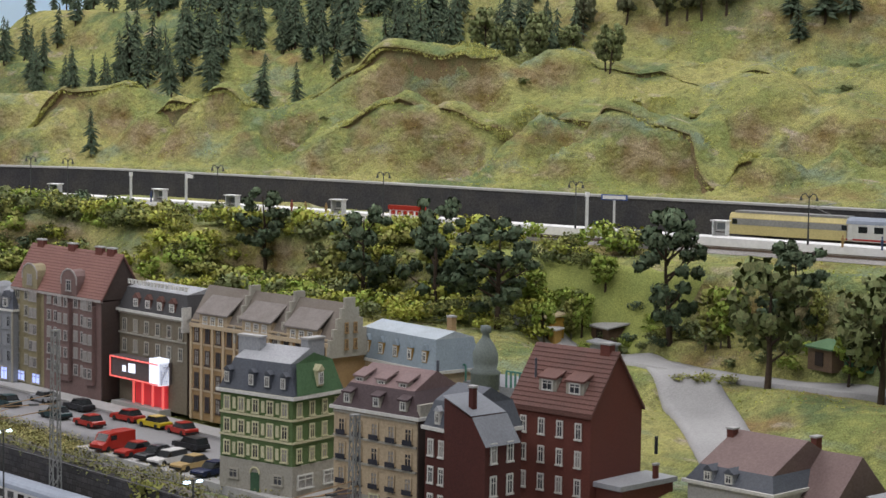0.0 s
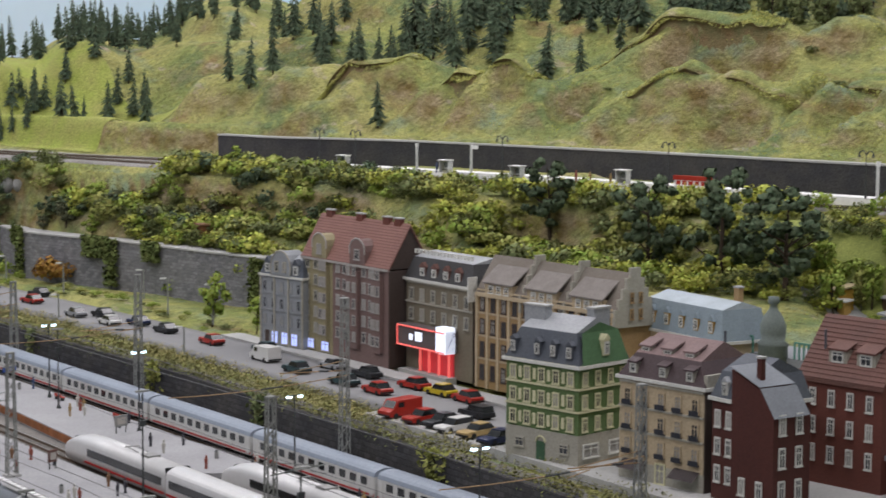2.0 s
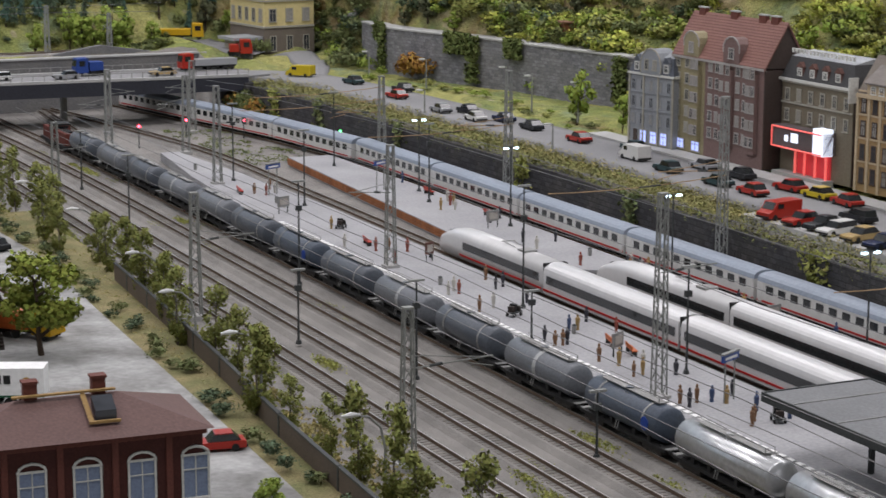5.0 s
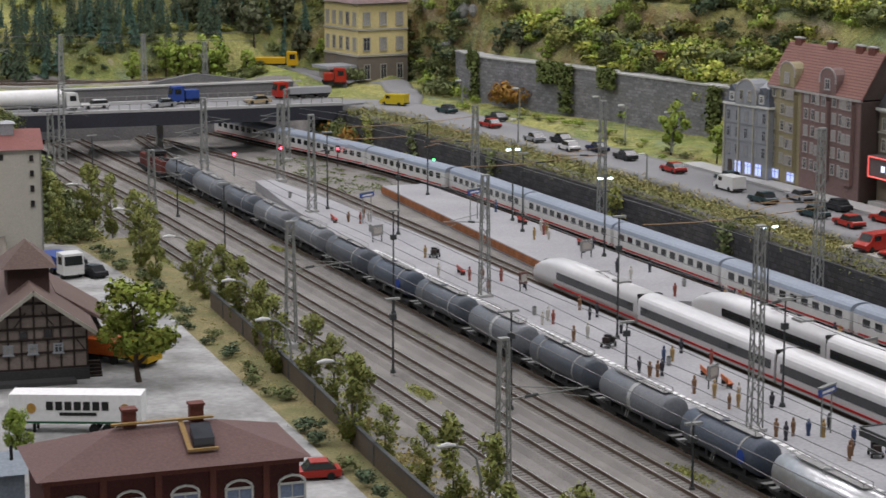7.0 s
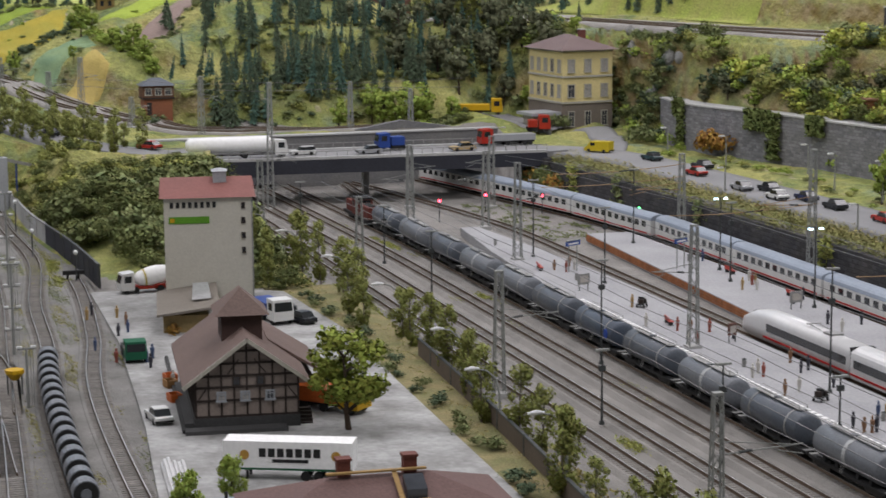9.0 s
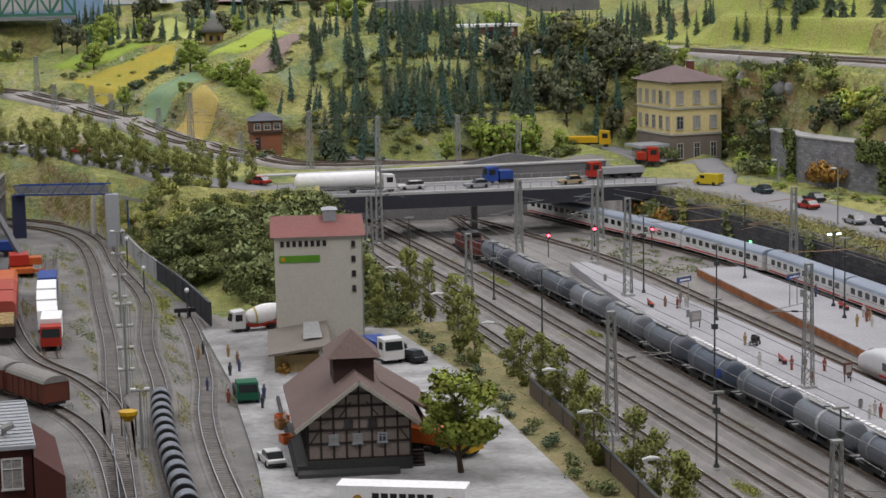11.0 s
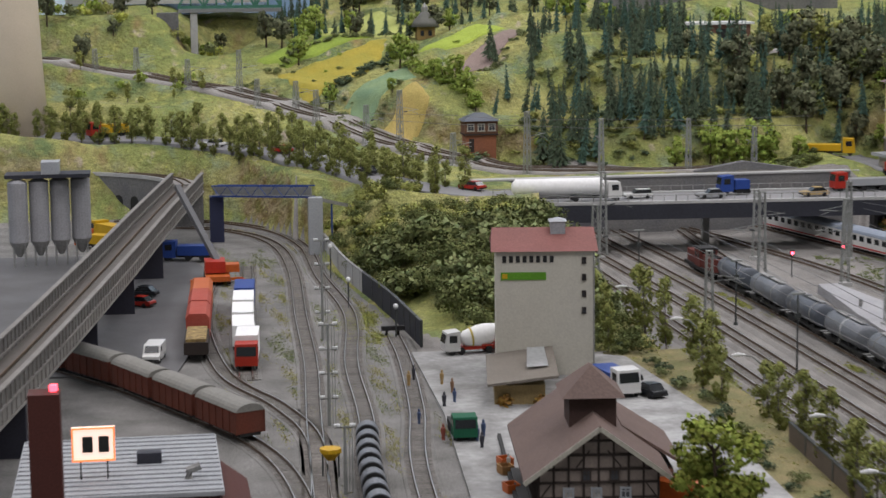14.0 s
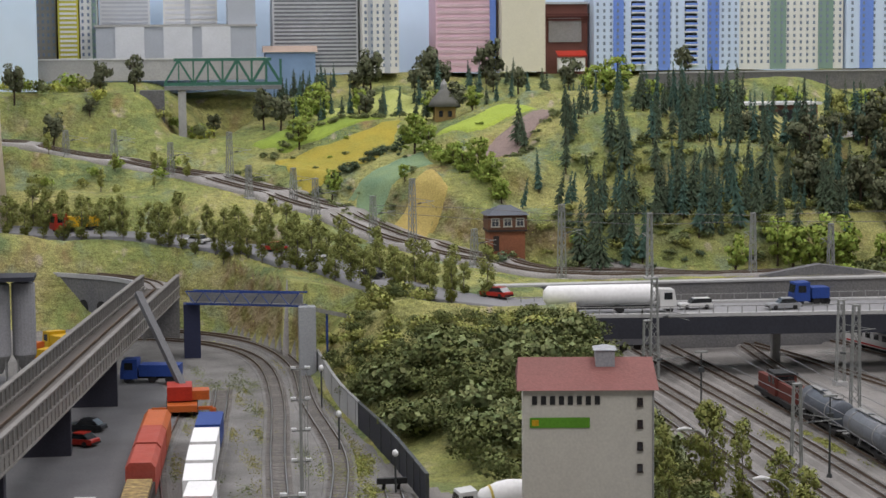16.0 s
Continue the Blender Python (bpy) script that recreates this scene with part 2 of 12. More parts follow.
BANKSTONE = masonry("bank_stone", (0.185, 0.185, 0.2), (0.215, 0.213, 0.215), 0.75, 0.012, 0.006)
QUAYSTONE = masonry("dark_quay_stone", (0.05, 0.05, 0.055), (0.085, 0.08, 0.075), 0.6, 0.014, 0.007)
RUST = mat("rail_rust", (0.12, 0.085, 0.06), 0.7, vary=0.2, grain=300, bump=0)
STEEL = mat("rail_head_steel", (0.5, 0.48, 0.46), 0.3, 1.0, vary=0.1, bump=0)
SLEEPER = mat("sleeper_brown", (0.195, 0.18, 0.162), 0.9, vary=0.3, grain=300, island=0.22, bump=0.2)

# ---- the ground ----
def step(a, b, x):
    t = min(1.0, max(0.0, (x - a) / (b - a)))
    return t * t * (3 - 2 * t)


def ramp(x, *stops):
    """Straight lines through stops of (x, value)."""
    if x <= stops[0][0]:
        return stops[0][1]
    for (a, va), (b, vb) in zip(stops, stops[1:]):
        if x < b:
            return va + (vb - va) * (x - a) / (b - a)
    return stops[-1][1]


def wall_x(y):
    """The face of the dark retaining wall beside the station tracks."""
    return ramp(y, (-2.6, 0.40), (-1.0, 0.435), (-0.4, 0.455), (0.1, 0.47), (1.0, 0.45), (1.3, 0.43), (1.62, 0.42))


def qx(q, *ys):
    """Points of the line that lies q away from the track, along the slanting hillside."""
    return [((q - 0.236 * y) / 0.972, y) for y in ys]


UPPER = [(1.55, -1.7), (1.36, -0.78), (1.24, -0.19), (1.17, 0.25), (1.05, 0.75), (0.93, 1.07), (0.86, 1.35), (0.8, 1.6), (0.72, 1.95), (0.55, 2.3), (0.2, 2.55)]
BANKWALL = [(0.86, 0.5), (0.80, 0.80), (0.77, 0.97), (0.70, 1.24), (0.71, 1.4)]
CONTOURS = []


def bank_x(y):
    """The face of the tall bank wall."""
    return ramp(y, *((b, a) for a, b in BANKWALL))


def contour(pts, *zs):
    """A line of the relief; zs: one height, or one at each end."""
    n = len(pts)
    for i in range(n - 1):
        za, zb = (zs[0] + (zs[-1] - zs[0]) * k / (n - 1) for k in (i, i + 1))
        CONTOURS.append((*pts[i], za, *pts[i + 1], zb))


contour([(0.5, -2.4), (0.5, 0.5), (0.47, 1.3)], 0.076)
contour([(0.60, -2.4), (0.60, 0.3), (0.60, 0.75), (0.55, 1.3)], 0.076)
contour([(0.70, -0.8), (0.72, 0.3), (0.68, 0.7)], 0.078)
contour([(x - 0.03, y) for x, y in BANKWALL], 0.085)
contour([(x + 0.012, y) for x, y in BANKWALL], 0.168)
contour([(0.95, 0.5), (0.9, 0.8), (0.8, 1.25)], 0.2)
contour([(0.87, -0.1), (0.86, 0.4)], 0.13)
contour([(0.75, -1.2), (0.8, -1.1), (0.96, -0.88)], 0.085, 0.14)
contour([(1.10, -0.6), (1.107, -0.845), (1.117, -1.05), (1.12, -1.8)], 0.168)
contour([(1.06, 0.12), (1.02, -0.2), (1.0, -0.45)], 0.2)
contour([(1.15, -0.7), (1.18, -1.0), (1.25, -1.6)], 0.2)
contour([(x - 0.075, y) for x, y in UPPER], 0.292)
contour([(x - 0.04, y) for x, y in UPPER], 0.3)
contour([(x + 0.1, y) for x, y in UPPER], 0.3)
contour([(x + 0.2, y) for x, y in UPPER], 0.302)
contour(qx(1.41, 0.95, 0.3, -0.5, -1.5), 0.362)
contour(qx(1.85, 1.0, 0.3, -0.5, -1.5), 0.575, 0.56)
contour(qx(2.3, 1.6, 0.9, 0.3, -0.5, -1.5), 0.74, 0.78)
contour(qx(2.05, 1.7, 1.2, 0.8), 0.68, 0.66)
contour(qx(3.0, 2.4, 1.2, 0.3, -0.8), 0.78, 0.98)
contour([(1.15, 1.25), (1.05, 1.6), (0.9, 2.1)], 0.37)
contour([(1.5, 1.4), (1.3, 2.2)], 0.56, 0.52)
# behind the road bridge
contour([(0.3, 1.5), (-0.25, 1.55)], 0.1)
contour([(0.75, 1.5), (0.55, 1.5), (0.5, 1.75)], 0.1)
contour([(0.35, 1.85), (0.0, 1.90), (-0.18, 1.98)], 0.19)
contour([(0.45, 2.05), (0.08, 2.07)], 0.3)
contour([(0.3, 2.25), (0.0, 2.25)], 0.345)
contour([(-0.3, 1.45), (-0.45, 1.6), (-0.54, 1.78), (-0.68, 2.0), (-0.88, 2.14), (-1.3, 2.3)], 0.09, 0.15)
contour([(0.3, 1.69), (-0.03, 1.72), (-0.19, 1.76)], 0.098)
contour([(-1.8, 2.78), (-0.86, 2.76)], 0.385)
contour([(-1.8, 2.95), (-0.86, 2.95)], 0.40)
contour([(0.12, 2.45), (-0.05, 2.5)], 0.385)
contour([(-0.45, 3.1), (1.4, 3.08)], 0.41)
contour([(0.5, 2.75), (-0.1, 2.8)], 0.40)
contour([(-0.66, 3.1), (-0.7, 3.2)], 0.37)
contour([(-1.8, 2.42), (-1.2, 2.42), (-0.9, 2.34)], 0.235, 0.2)
contour([(0.95, 2.0), (1.15, 2.4)], 0.48, 0.5)
contour([(1.17, 2.0), (1.35, 2.4)], 0.54, 0.56)
contour([(1.5, 1.9), (1.8, 2.4)], 0.62, 0.66)
contour(qx(1.56, -0.55, -1.5), 0.44)
contour(qx(1.66, -0.5, -1.5), 0.49)
contour(qx(1.58, 1.2, 1.5), 0.47)
contour([(0.48, 1.43), (0.64, 1.45)], 0.086)
contour([(0.46, 1.52), (0.67, 1.53)], 0.092)
contour([(0.75, 1.5), (0.765, 1.62), (0.73, 1.8)], 0.15)
contour([(0.80, 1.48), (0.80, 1.65)], 0.22)
contour([(-0.74, 2.75), (-0.62, 2.95)], 0.27)
contour([(0.63, 1.45), (0.69, 1.6), (0.70, 1.75)], 0.095)
contour([(-1.3, 1.9), (-1.8, 2.0)], 0.1)


def relief_line(pts):
    """A contour whose points carry their own heights."""
    for a, b in zip(pts, pts[1:]):
        CONTOURS.append((*a, *b))


# grass edges of the right hillside, the scoops between them, and the left hill
LIPS = [
    [(1.277, 1.095, 0.423), (1.311, 1.085, 0.448), (1.366, 0.986, 0.468), (1.402, 0.921, 0.475)],
    [(1.384, 0.826, 0.461), (1.391, 0.714, 0.453)],
    [(1.417, 0.688, 0.467), (1.437, 0.651, 0.473), (1.449, 0.598, 0.472)],
    [(1.533, 0.552, 0.489), (1.583, 0.513, 0.519), (1.64, 0.449, 0.543), (1.664, 0.35, 0.54), (1.699, 0.206, 0.532)],
    [(1.472, 0.377, 0.449), (1.526, 0.284, 0.455), (1.554, 0.167, 0.444), (1.574, 0.087, 0.435), (1.599, 0.065, 0.453)],
    [(1.647, 0.08, 0.488), (1.628, -0.009, 0.464), (1.632, -0.111, 0.452), (1.628, -0.179, 0.441), (1.65, -0.27, 0.438), (1.609, -0.399, 0.397), (1.604, -0.461, 0.378)],
    [(1.799, 0.133, 0.542), (1.821, 0.042, 0.533), (1.866, -0.142, 0.53), (1.921, -0.283, 0.537)],
    [(1.731, -0.095, 0.497), (1.746, -0.158, 0.488), (1.722, -0.23, 0.467)],
]
for lip in LIPS:
    relief_line(lip)
relief_line([(1.542, 0.429, 0.476), (1.588, 0.324, 0.468), (1.628, 0.159, 0.467)])
relief_line([(1.518, -0.066, 0.421), (1.533, -0.129, 0.419)])
relief_line([(1.551, -0.287, 0.393), (1.565, -0.345, 0.386)])
relief_line([(-0.555, 2.8, 0.344), (-0.477, 2.88, 0.383), (-0.307, 2.88, 0.384), (-0.214, 2.75, 0.376)])
relief_line([(-0.616, 2.42, 0.245), (-0.501, 2.28, 0.231), (-0.383, 2.3, 0.272)])
relief_line([(-0.543, 2.62, 0.309), (-0.448, 2.66, 0.329), (-0.333, 2.6, 0.33)])
relief_line([(-0.711, 2.5, 0.242), (-0.645, 2.62, 0.288), (-0.57, 2.75, 0.334)])
relief_line([(-0.509, 2.18, 0.203), (-0.45, 2.16, 0.224), (-0.384, 2.2, 0.246)])
relief_line([(-0.45, 2.05, 0.199), (-0.33, 1.98, 0.208)])
relief_line([(-0.347, 2.2, 0.256), (-0.293, 2.1, 0.251)])
relief_line([(-0.258, 2.16, 0.272), (-0.189, 2.08, 0.272)])
relief_line([(-0.24, 2.32, 0.306), (-0.093, 2.42, 0.349), (-0.06, 2.3, 0.342)])
HILL_LINE = [(-1.183, 2.55, 0.295), (-1.118, 2.55, 0.287), (-0.945, 2.52, 0.255), (-0.761, 2.42, 0.226), (-0.638, 2.28, 0.204), (-0.535, 2.12, 0.181), (-0.411, 1.96, 0.135), (-0.302, 1.84, 0.114), (-0.192, 1.76, 0.098)]
relief_line(HILL_LINE)


def soften(zs, nx, ny, reach):
    """A running mean over the grid of heights."""
    z = zs.reshape(ny, nx)
    for axis in (0, 1):
        for _ in range(2):
            z = sum(np.roll(z, k, axis) for k in range(-reach, reach + 1)) / (2 * reach + 1)
    return z.ravel()


def relief(xs, ys):
    """Heights between the contours, for arrays of places."""
    num, den = np.zeros_like(xs), np.zeros_like(xs)
    for ax, ay, az, bx, by, bz in CONTOURS:
        dx, dy = bx - ax, by - ay
        t = np.clip(((xs - ax) * dx + (ys - ay) * dy) / (dx * dx + dy * dy), 0, 1)
        d2 = (xs - ax - t * dx) ** 2 + (ys - ay - t * dy) ** 2 + 2e-5
        w = d2**-1.6
        num += w * (az + t * (bz - az))
        den += w
    return num / den


def bank_level(x, y):
    """The overgrown bank between the goods yard and the bridge, 0 to 1."""
    edge = ramp(y, (0.5, -0.40), (0.62, -0.50), (0.9, -0.56), (1.3, -0.58), (1.5, -0.585), (1.9, -0.62), (2.1, -0.66))
    return step(edge - 0.03, edge + 0.12, x)


def zone(x, y, z):
    """The height there, and 0: yard, 1: grass."""
    if y > 1.6 and x > -0.62:
        return z, 1
    if x >= wall_x(y) and y < 1.7:
        if 0.4 < y < 1.42:
            edge = ramp(y, (0.4, 0.87), (0.80, 0.80), (0.97, 0.77), (1.24, 0.70), (1.42, 0.71)) + 0.028
            z = min(z, 0.084) if x < edge else max(z, 0.165)
        return z, 1
    if x > -0.22 and y < 1.6:
        return 0.0, 0
    b = bank_level(x, y) * step(0.5, 1.25, y + 0.25 * (x + 0.5))
    if x < -0.585 and y > 1.25:
        edge = ramp(x, (-1.05, 1.98), (-0.85, 1.96), (-0.7, 1.86), (-0.63, 1.66), (-0.585, 1.45))
        b = max(b, step(-0.02, 0.12, y - edge))
    if b > 0.004:
        top = z if y > 1.3 else 0.09
        return b * top, 1
    return 0.0, 0


NX, NY = 540, 680
# hollows (and mounds, of negative depth) of the right hillside: y, distance from the track, half lengths along, down and up the slope, depth
HOLLOWS = [
    (0.30, 1.645, 0.17, 0.085, 0.05, 0.05), (0.03, 1.60, 0.05, 0.11, 0.05, 0.045), (0.12, 1.475, 0.11, 0.05, 0.045, 0.034), (-0.32, 1.47, 0.13, 0.05, 0.05, 0.036),
    (0.92, 1.52, 0.08, 0.05, 0.02, 0.022), (0.617, 1.512, 0.06, 0.05, 0.02, 0.024), (0.49, 1.53, 0.06, 0.05, 0.025, 0.03), (-0.17, 1.64, 0.05, 0.08, 0.05, 0.034),
    (-0.62, 1.6, 0.1, 0.1, 0.06, 0.05), (-0.08, 1.5, 0.05, 0.07, 0.05, 0.03), (0.33, 1.47, 0.06, 0.05, 0.05, 0.022), (0.76, 1.5, 0.05, 0.06, 0.03, 0.02), (-0.46, 1.58, 0.05, 0.09, 0.04, 0.026),
    (-0.32, 1.66, 0.09, 0.09, 0.08, -0.032), (0.13, 1.765, 0.07, 0.06, 0.06, -0.034), (0.33, 1.715, 0.19, 0.04, 0.05, -0.026), (0.2, 1.535, 0.17, 0.03, 0.035, -0.022), (-0.16, 1.53, 0.07, 0.035, 0.04, -0.022),
    (-0.47, 1.47, 0.06, 0.04, 0.05, -0.02), (0.7, 1.54, 0.09, 0.03, 0.05, -0.02), (1.0, 1.55, 0.1, 0.03, 0.05, -0.02),
]


def sculpt(xs, ys):
    """What the hollows take away, for arrays of places."""
    q, out = 0.972 * xs + 0.236 * ys, np.zeros_like(xs)
    for cy, cq, ry, down, up, deep in HOLLOWS:
        dq = q - cq
        r = ((ys - cy) / ry) ** 2 + (dq / np.where(dq > 0, up, down)) ** 2
        out -= 1.7 * deep * np.clip(1 - r, 0, 1) ** 0.9
    return out


def ground():
    nx, ny = NX, NY
    xs, ys = np.meshgrid(np.linspace(-2.0, 2.75, nx), np.linspace(-2.8, 3.2, ny))
    zs = relief(xs.ravel(), ys.ravel())
    fx, fy = xs.ravel(), ys.ravel()
    far = np.clip((fy - 1.74) / 0.08, 0, 1) * np.clip((0.72 - fx) / 0.1, 0, 1) + np.clip((0.972 * fx + 0.236 * fy - 1.41) / 0.04, 0, 1)
    far = np.clip(far, 0, 1)
    zs = zs * (1 - far) + soften(zs, nx, ny, 1) * far
    zs = zs + sculpt(fx, fy)
    bed = np.zeros_like(zs)
    for (ax, ay, az), (bx, by, bz) in zip(HILL_LINE, HILL_LINE[1:]):
        dx, dy = bx - ax, by - ay
        t = np.clip(((fx - 0.017 - ax) * dx + (fy - 0.017 - ay) * dy) / (dx * dx + dy * dy), 0, 1)
        w = np.clip((0.1 - np.hypot(fx - 0.017 - ax - t * dx, fy - 0.017 - ay - t * dy)) / 0.04, 0, 1)
        zs = np.where(w > bed, zs * (1 - w) + (az + t * (bz - az)) * w, zs)
        bed = np.maximum(bed, w)
    bed = bed.tolist()
    v, kinds = [], []
    for x, y, z, flat in zip(xs.ravel().tolist(), ys.ravel().tolist(), zs.tolist(), bed):
        z, kind = zone(x, y, z)
        if kind and z > 0.01 and flat < 0.6:
            q = 0.972 * x + 0.236 * y
            amp = 0.004
            if q > 1.38 and y < 1.3:
                amp = 0.004 + 0.02 * step(1.40, 1.52, q)
                z += 0.017 * step(1.40, 1.46, q) * step(2.1, 1.7, q) * (1 - 2.4 * abs(noise.noise(Vector((q * 11, y * 6.5, 8.1)))))
            elif y > 1.8:
                amp = 0.009
            if 0.8 < x < 1.2 and -1.4 < y < -0.55:
                amp = 0.0015
            near = abs(x - 1.1) < 0.3 and 1.0 < q < 1.4
            if x > 0.64 and not near or x < 0.64:
                z += amp * noise.noise(Vector((x * 6.3, y * 6.3, 0.7))) + 0.45 * amp * noise.noise(Vector((x * 17, y * 17, 3.3)))
                z += 0.0022 * noise.noise(Vector((x * 60, y * 60, 1.3)))
            if x < wall_x(y) + 0.2 and x > 0.4 and y < 1.3:
                z = min(z, 0.079)
        v.append((x, y, z - 0.003))
        kinds.append(kind)
    f = [(j * nx + i, j * nx + i + 1, (j + 1) * nx + i + 1, (j + 1) * nx + i) for j in range(ny - 1) for i in range(nx - 1)]
    me = bpy.data.meshes.new("ground")
    me.from_pydata(v, [], f)
    me.materials.append(BALLAST)
    me.materials.append(GRASS)
    me.polygons.foreach_set("use_smooth", [True] * len(f))
    me.polygons.foreach_set("material_index", [1 if kinds[a[0]] and kinds[a[2]] else 0 for a in f])
    return tagged(new("ground", me), "model landscape of grass hills and a grey ballast yard", "ground", kind="structure")


GROUND = ground()


def level(x, y, d=0.0):
    """The built ground's height under a place, with a lift."""
    i, j = (x + 2.0) / 4.75 * (NX - 1), (y + 2.8) / 6.0 * (NY - 1)
    i0, j0 = min(NX - 2, max(0, int(i))), min(NY - 2, max(0, int(j)))
    me, fx, fy = GROUND.data.vertices, min(1, max(0, i - i0)), min(1, max(0, j - j0))
    k = j0 * NX + i0
    return d + (me[k].co.z * (1 - fx) + me[k + 1].co.z * fx) * (1 - fy) + (me[k + NX].co.z * (1 - fx) + me[k + NX + 1].co.z * fx) * fy


def smooth_line(pts, n=12):
    """A Catmull-Rom curve through points."""
    p = [Vector(a) for a in pts]
    p = [2 * p[0] - p[1]] + p + [2 * p[-1] - p[-2]]
    out = []
    for i in range(1, len(p) - 2):
        for k in range(n):
            t = k / n
            out.append(0.5 * (2 * p[i] + (p[i + 1] - p[i - 1]) * t + (2 * p[i - 1] - 5 * p[i] + 4 * p[i + 1] - p[i + 2]) * t * t + (3 * p[i] - p[i - 1] - 3 * p[i + 1] + p[i + 2]) * t**3))
    return out + [p[-2]]


def grass_lip(pts, tall, seed):
    """An overhanging grass edge along the hillside with bare earth below it."""
    line = smooth_line([(x, y, 0) for x, y in pts], 10)
    n = len(line)
    turf_g, earth_g = G(), G()
    out = Vector((-0.972, -0.236, 0))
    rows = []
    for i, p in enumerate(line):
        e = math.sin(math.pi * min(1, max(0.0, (i + 0.4) / n))) ** 0.5
        k = e * (1 + 0.5 * noise.noise(Vector((p.x * 25, p.y * 25, seed))))
        h = tall * k
        p = p + out * 0.016 * noise.noise(Vector((p.y * 18, seed, 3)))
        at = lambda o, u: (*(p + out * o).xy, level((p + out * o).x, (p + out * o).y, u))
        crest = level(p.x, p.y, h)
        rows.append(([at(-0.08, -0.004), at(-0.035, h * 0.5), (*p.xy, crest), (*(p + out * 0.016 * k).xy, crest - 0.35 * h), (*(p + out * 0.02 * k).xy, crest - 0.7 * h)],
                     [(*(p + out * 0.018 * k).xy, crest - 0.72 * h), (*(p + out * 0.006 * k).xy, crest - 1.1 * h), at(0.012 * k, 0.0015), at(0.02 * k, -0.004)]))
    for g, side in ((turf_g, 0), (earth_g, 1)):
        m = len(rows[0][side])
        for r in rows:
            g.v += r[side]
        g.f = [(i * m + j, i * m + j + 1, (i + 1) * m + j + 1, (i + 1) * m + j) for i in range(n - 1) for j in range(m - 1)]
    top = thing("grass_bank", "grassy overhanging bank above bare brown earth", "bank", kind="structure")
    part("turf", turf_g, GRASS, top, "bright yellow-green turf edge", smooth=True)
    part("earth", earth_g, LIPEARTH, top, "bare brown earth", smooth=True)


LIPEARTH = mat("bare_earth", (0.2, 0.135, 0.07), 0.95, vary=0.4, grain=380, patch=26, second=(0.16, 0.16, 0.075), mix=0.9, bump=0.8)
for i, lip in enumerate(LIPS):
    grass_lip([p[:2] for p in lip], 0.021 if i in (3, 4, 5) else 0.014, i * 3.7)


def wall_strip(name, pts, z0, z1, thick, material, label, cap=None):
    g = G()
    g.sweep([(0, z0), (thick, z0), (thick, z1), (0, z1)], [(x, y, 0) for x, y in pts])
    ob = tagged(part(name, g, material), label, "wall", kind="structure")
    if cap:
        c = G()
        c.sweep([(-0.002, z1), (thick + 0.002, z1), (thick + 0.002, z1 + 0.003), (-0.002, z1 + 0.003)], [(x, y, 0) for x, y in pts])
        part("coping", c, cap, ob)
    return ob


wall_strip("wall_east", [(wall_x(-2.6 + 0.1 * i) - 0.012, -2.6 + 0.1 * i) for i in range(41)], -0.01, 0.066, 0.024, QUAYSTONE, "dark stone retaining wall beside the station tracks")
wall_strip("wall_bank", [tuple(p)[:2] for p in smooth_line([(x, y, 0) for x, y in BANKWALL], 6)], 0.06, 0.168, 0.05, BANKSTONE, "tall grey stone retaining wall above the street", CONCRETE)
wall_strip("wall_cutting", [(-0.3, 1.6), (0.44, 1.6)], -0.01, 0.1, 0.02, STONEWALL, "grey wall at the end of the railway cutting", CONCRETE)
tagged(part("wall_wing", G().prism([(0.09, 0.09), (0.36, 0.09), (0.345, 0.104), (0.225, 0.122), (0.115, 0.104)], 0, 0.02, ), STONEWALL), "grey wing wall beside the main line", "wall", kind="structure").matrix_basis = pose(0, 1.622, 0, 90, 0, 0)
STWALL = [(x + 0.195, y) for x, y in UPPER[:5]] + [(1.115, 0.98), (1.075, 1.16)]
wall_strip("wall_upper_station", [tuple(p)[:2] for p in smooth_line([(x, y, 0) for x, y in STWALL], 8)], 0.285, 0.352, 0.02, DARKWALL, "black retaining wall behind the upper station", CONCRETE)


def slab(name, outline, z0, z1, material, label, kind="structure", category="pavement"):
    return tagged(part(name, G().prism(outline, z0, z1), material), label, category, kind=kind)


def road_strip(name, pts, width, material, label, lift=0.0015, fixed=None):
    """A road that lies on the ground along a curve."""
    line = smooth_line([(x, y, 0) for x, y in pts], 14)
    g, n = G(), 6
    for i, p in enumerate(line):
        d = line[min(i + 1, len(line) - 1)] - line[max(i - 1, 0)]
        side = Vector((d.y, -d.x, 0)).normalized()
        mid = fixed if fixed is not None else level(p.x, p.y, lift + 0.003)
        for k in (0, *range(n + 1), n):
            c = p + side * width * (k / n - 0.5)
            z = fixed if fixed is not None else max(level(c.x, c.y, lift), 0.6 * mid + 0.4 * level(c.x, c.y, lift))
            g.v.append((c.x, c.y, z))
        for e in (-1, -(n + 3)):
            x, y, z = g.v[e]
            g.v[e] = (x, y, z - 0.012)
    n += 2
    m = n + 1
    g.f = [(i * m + k, i * m + k + 1, (i + 1) * m + k + 1, (i + 1) * m + k) for i in range(len(line) - 1) for k in range(n)]
    return tagged(part(name, g, material, smooth=True), label, "road", kind="structure")


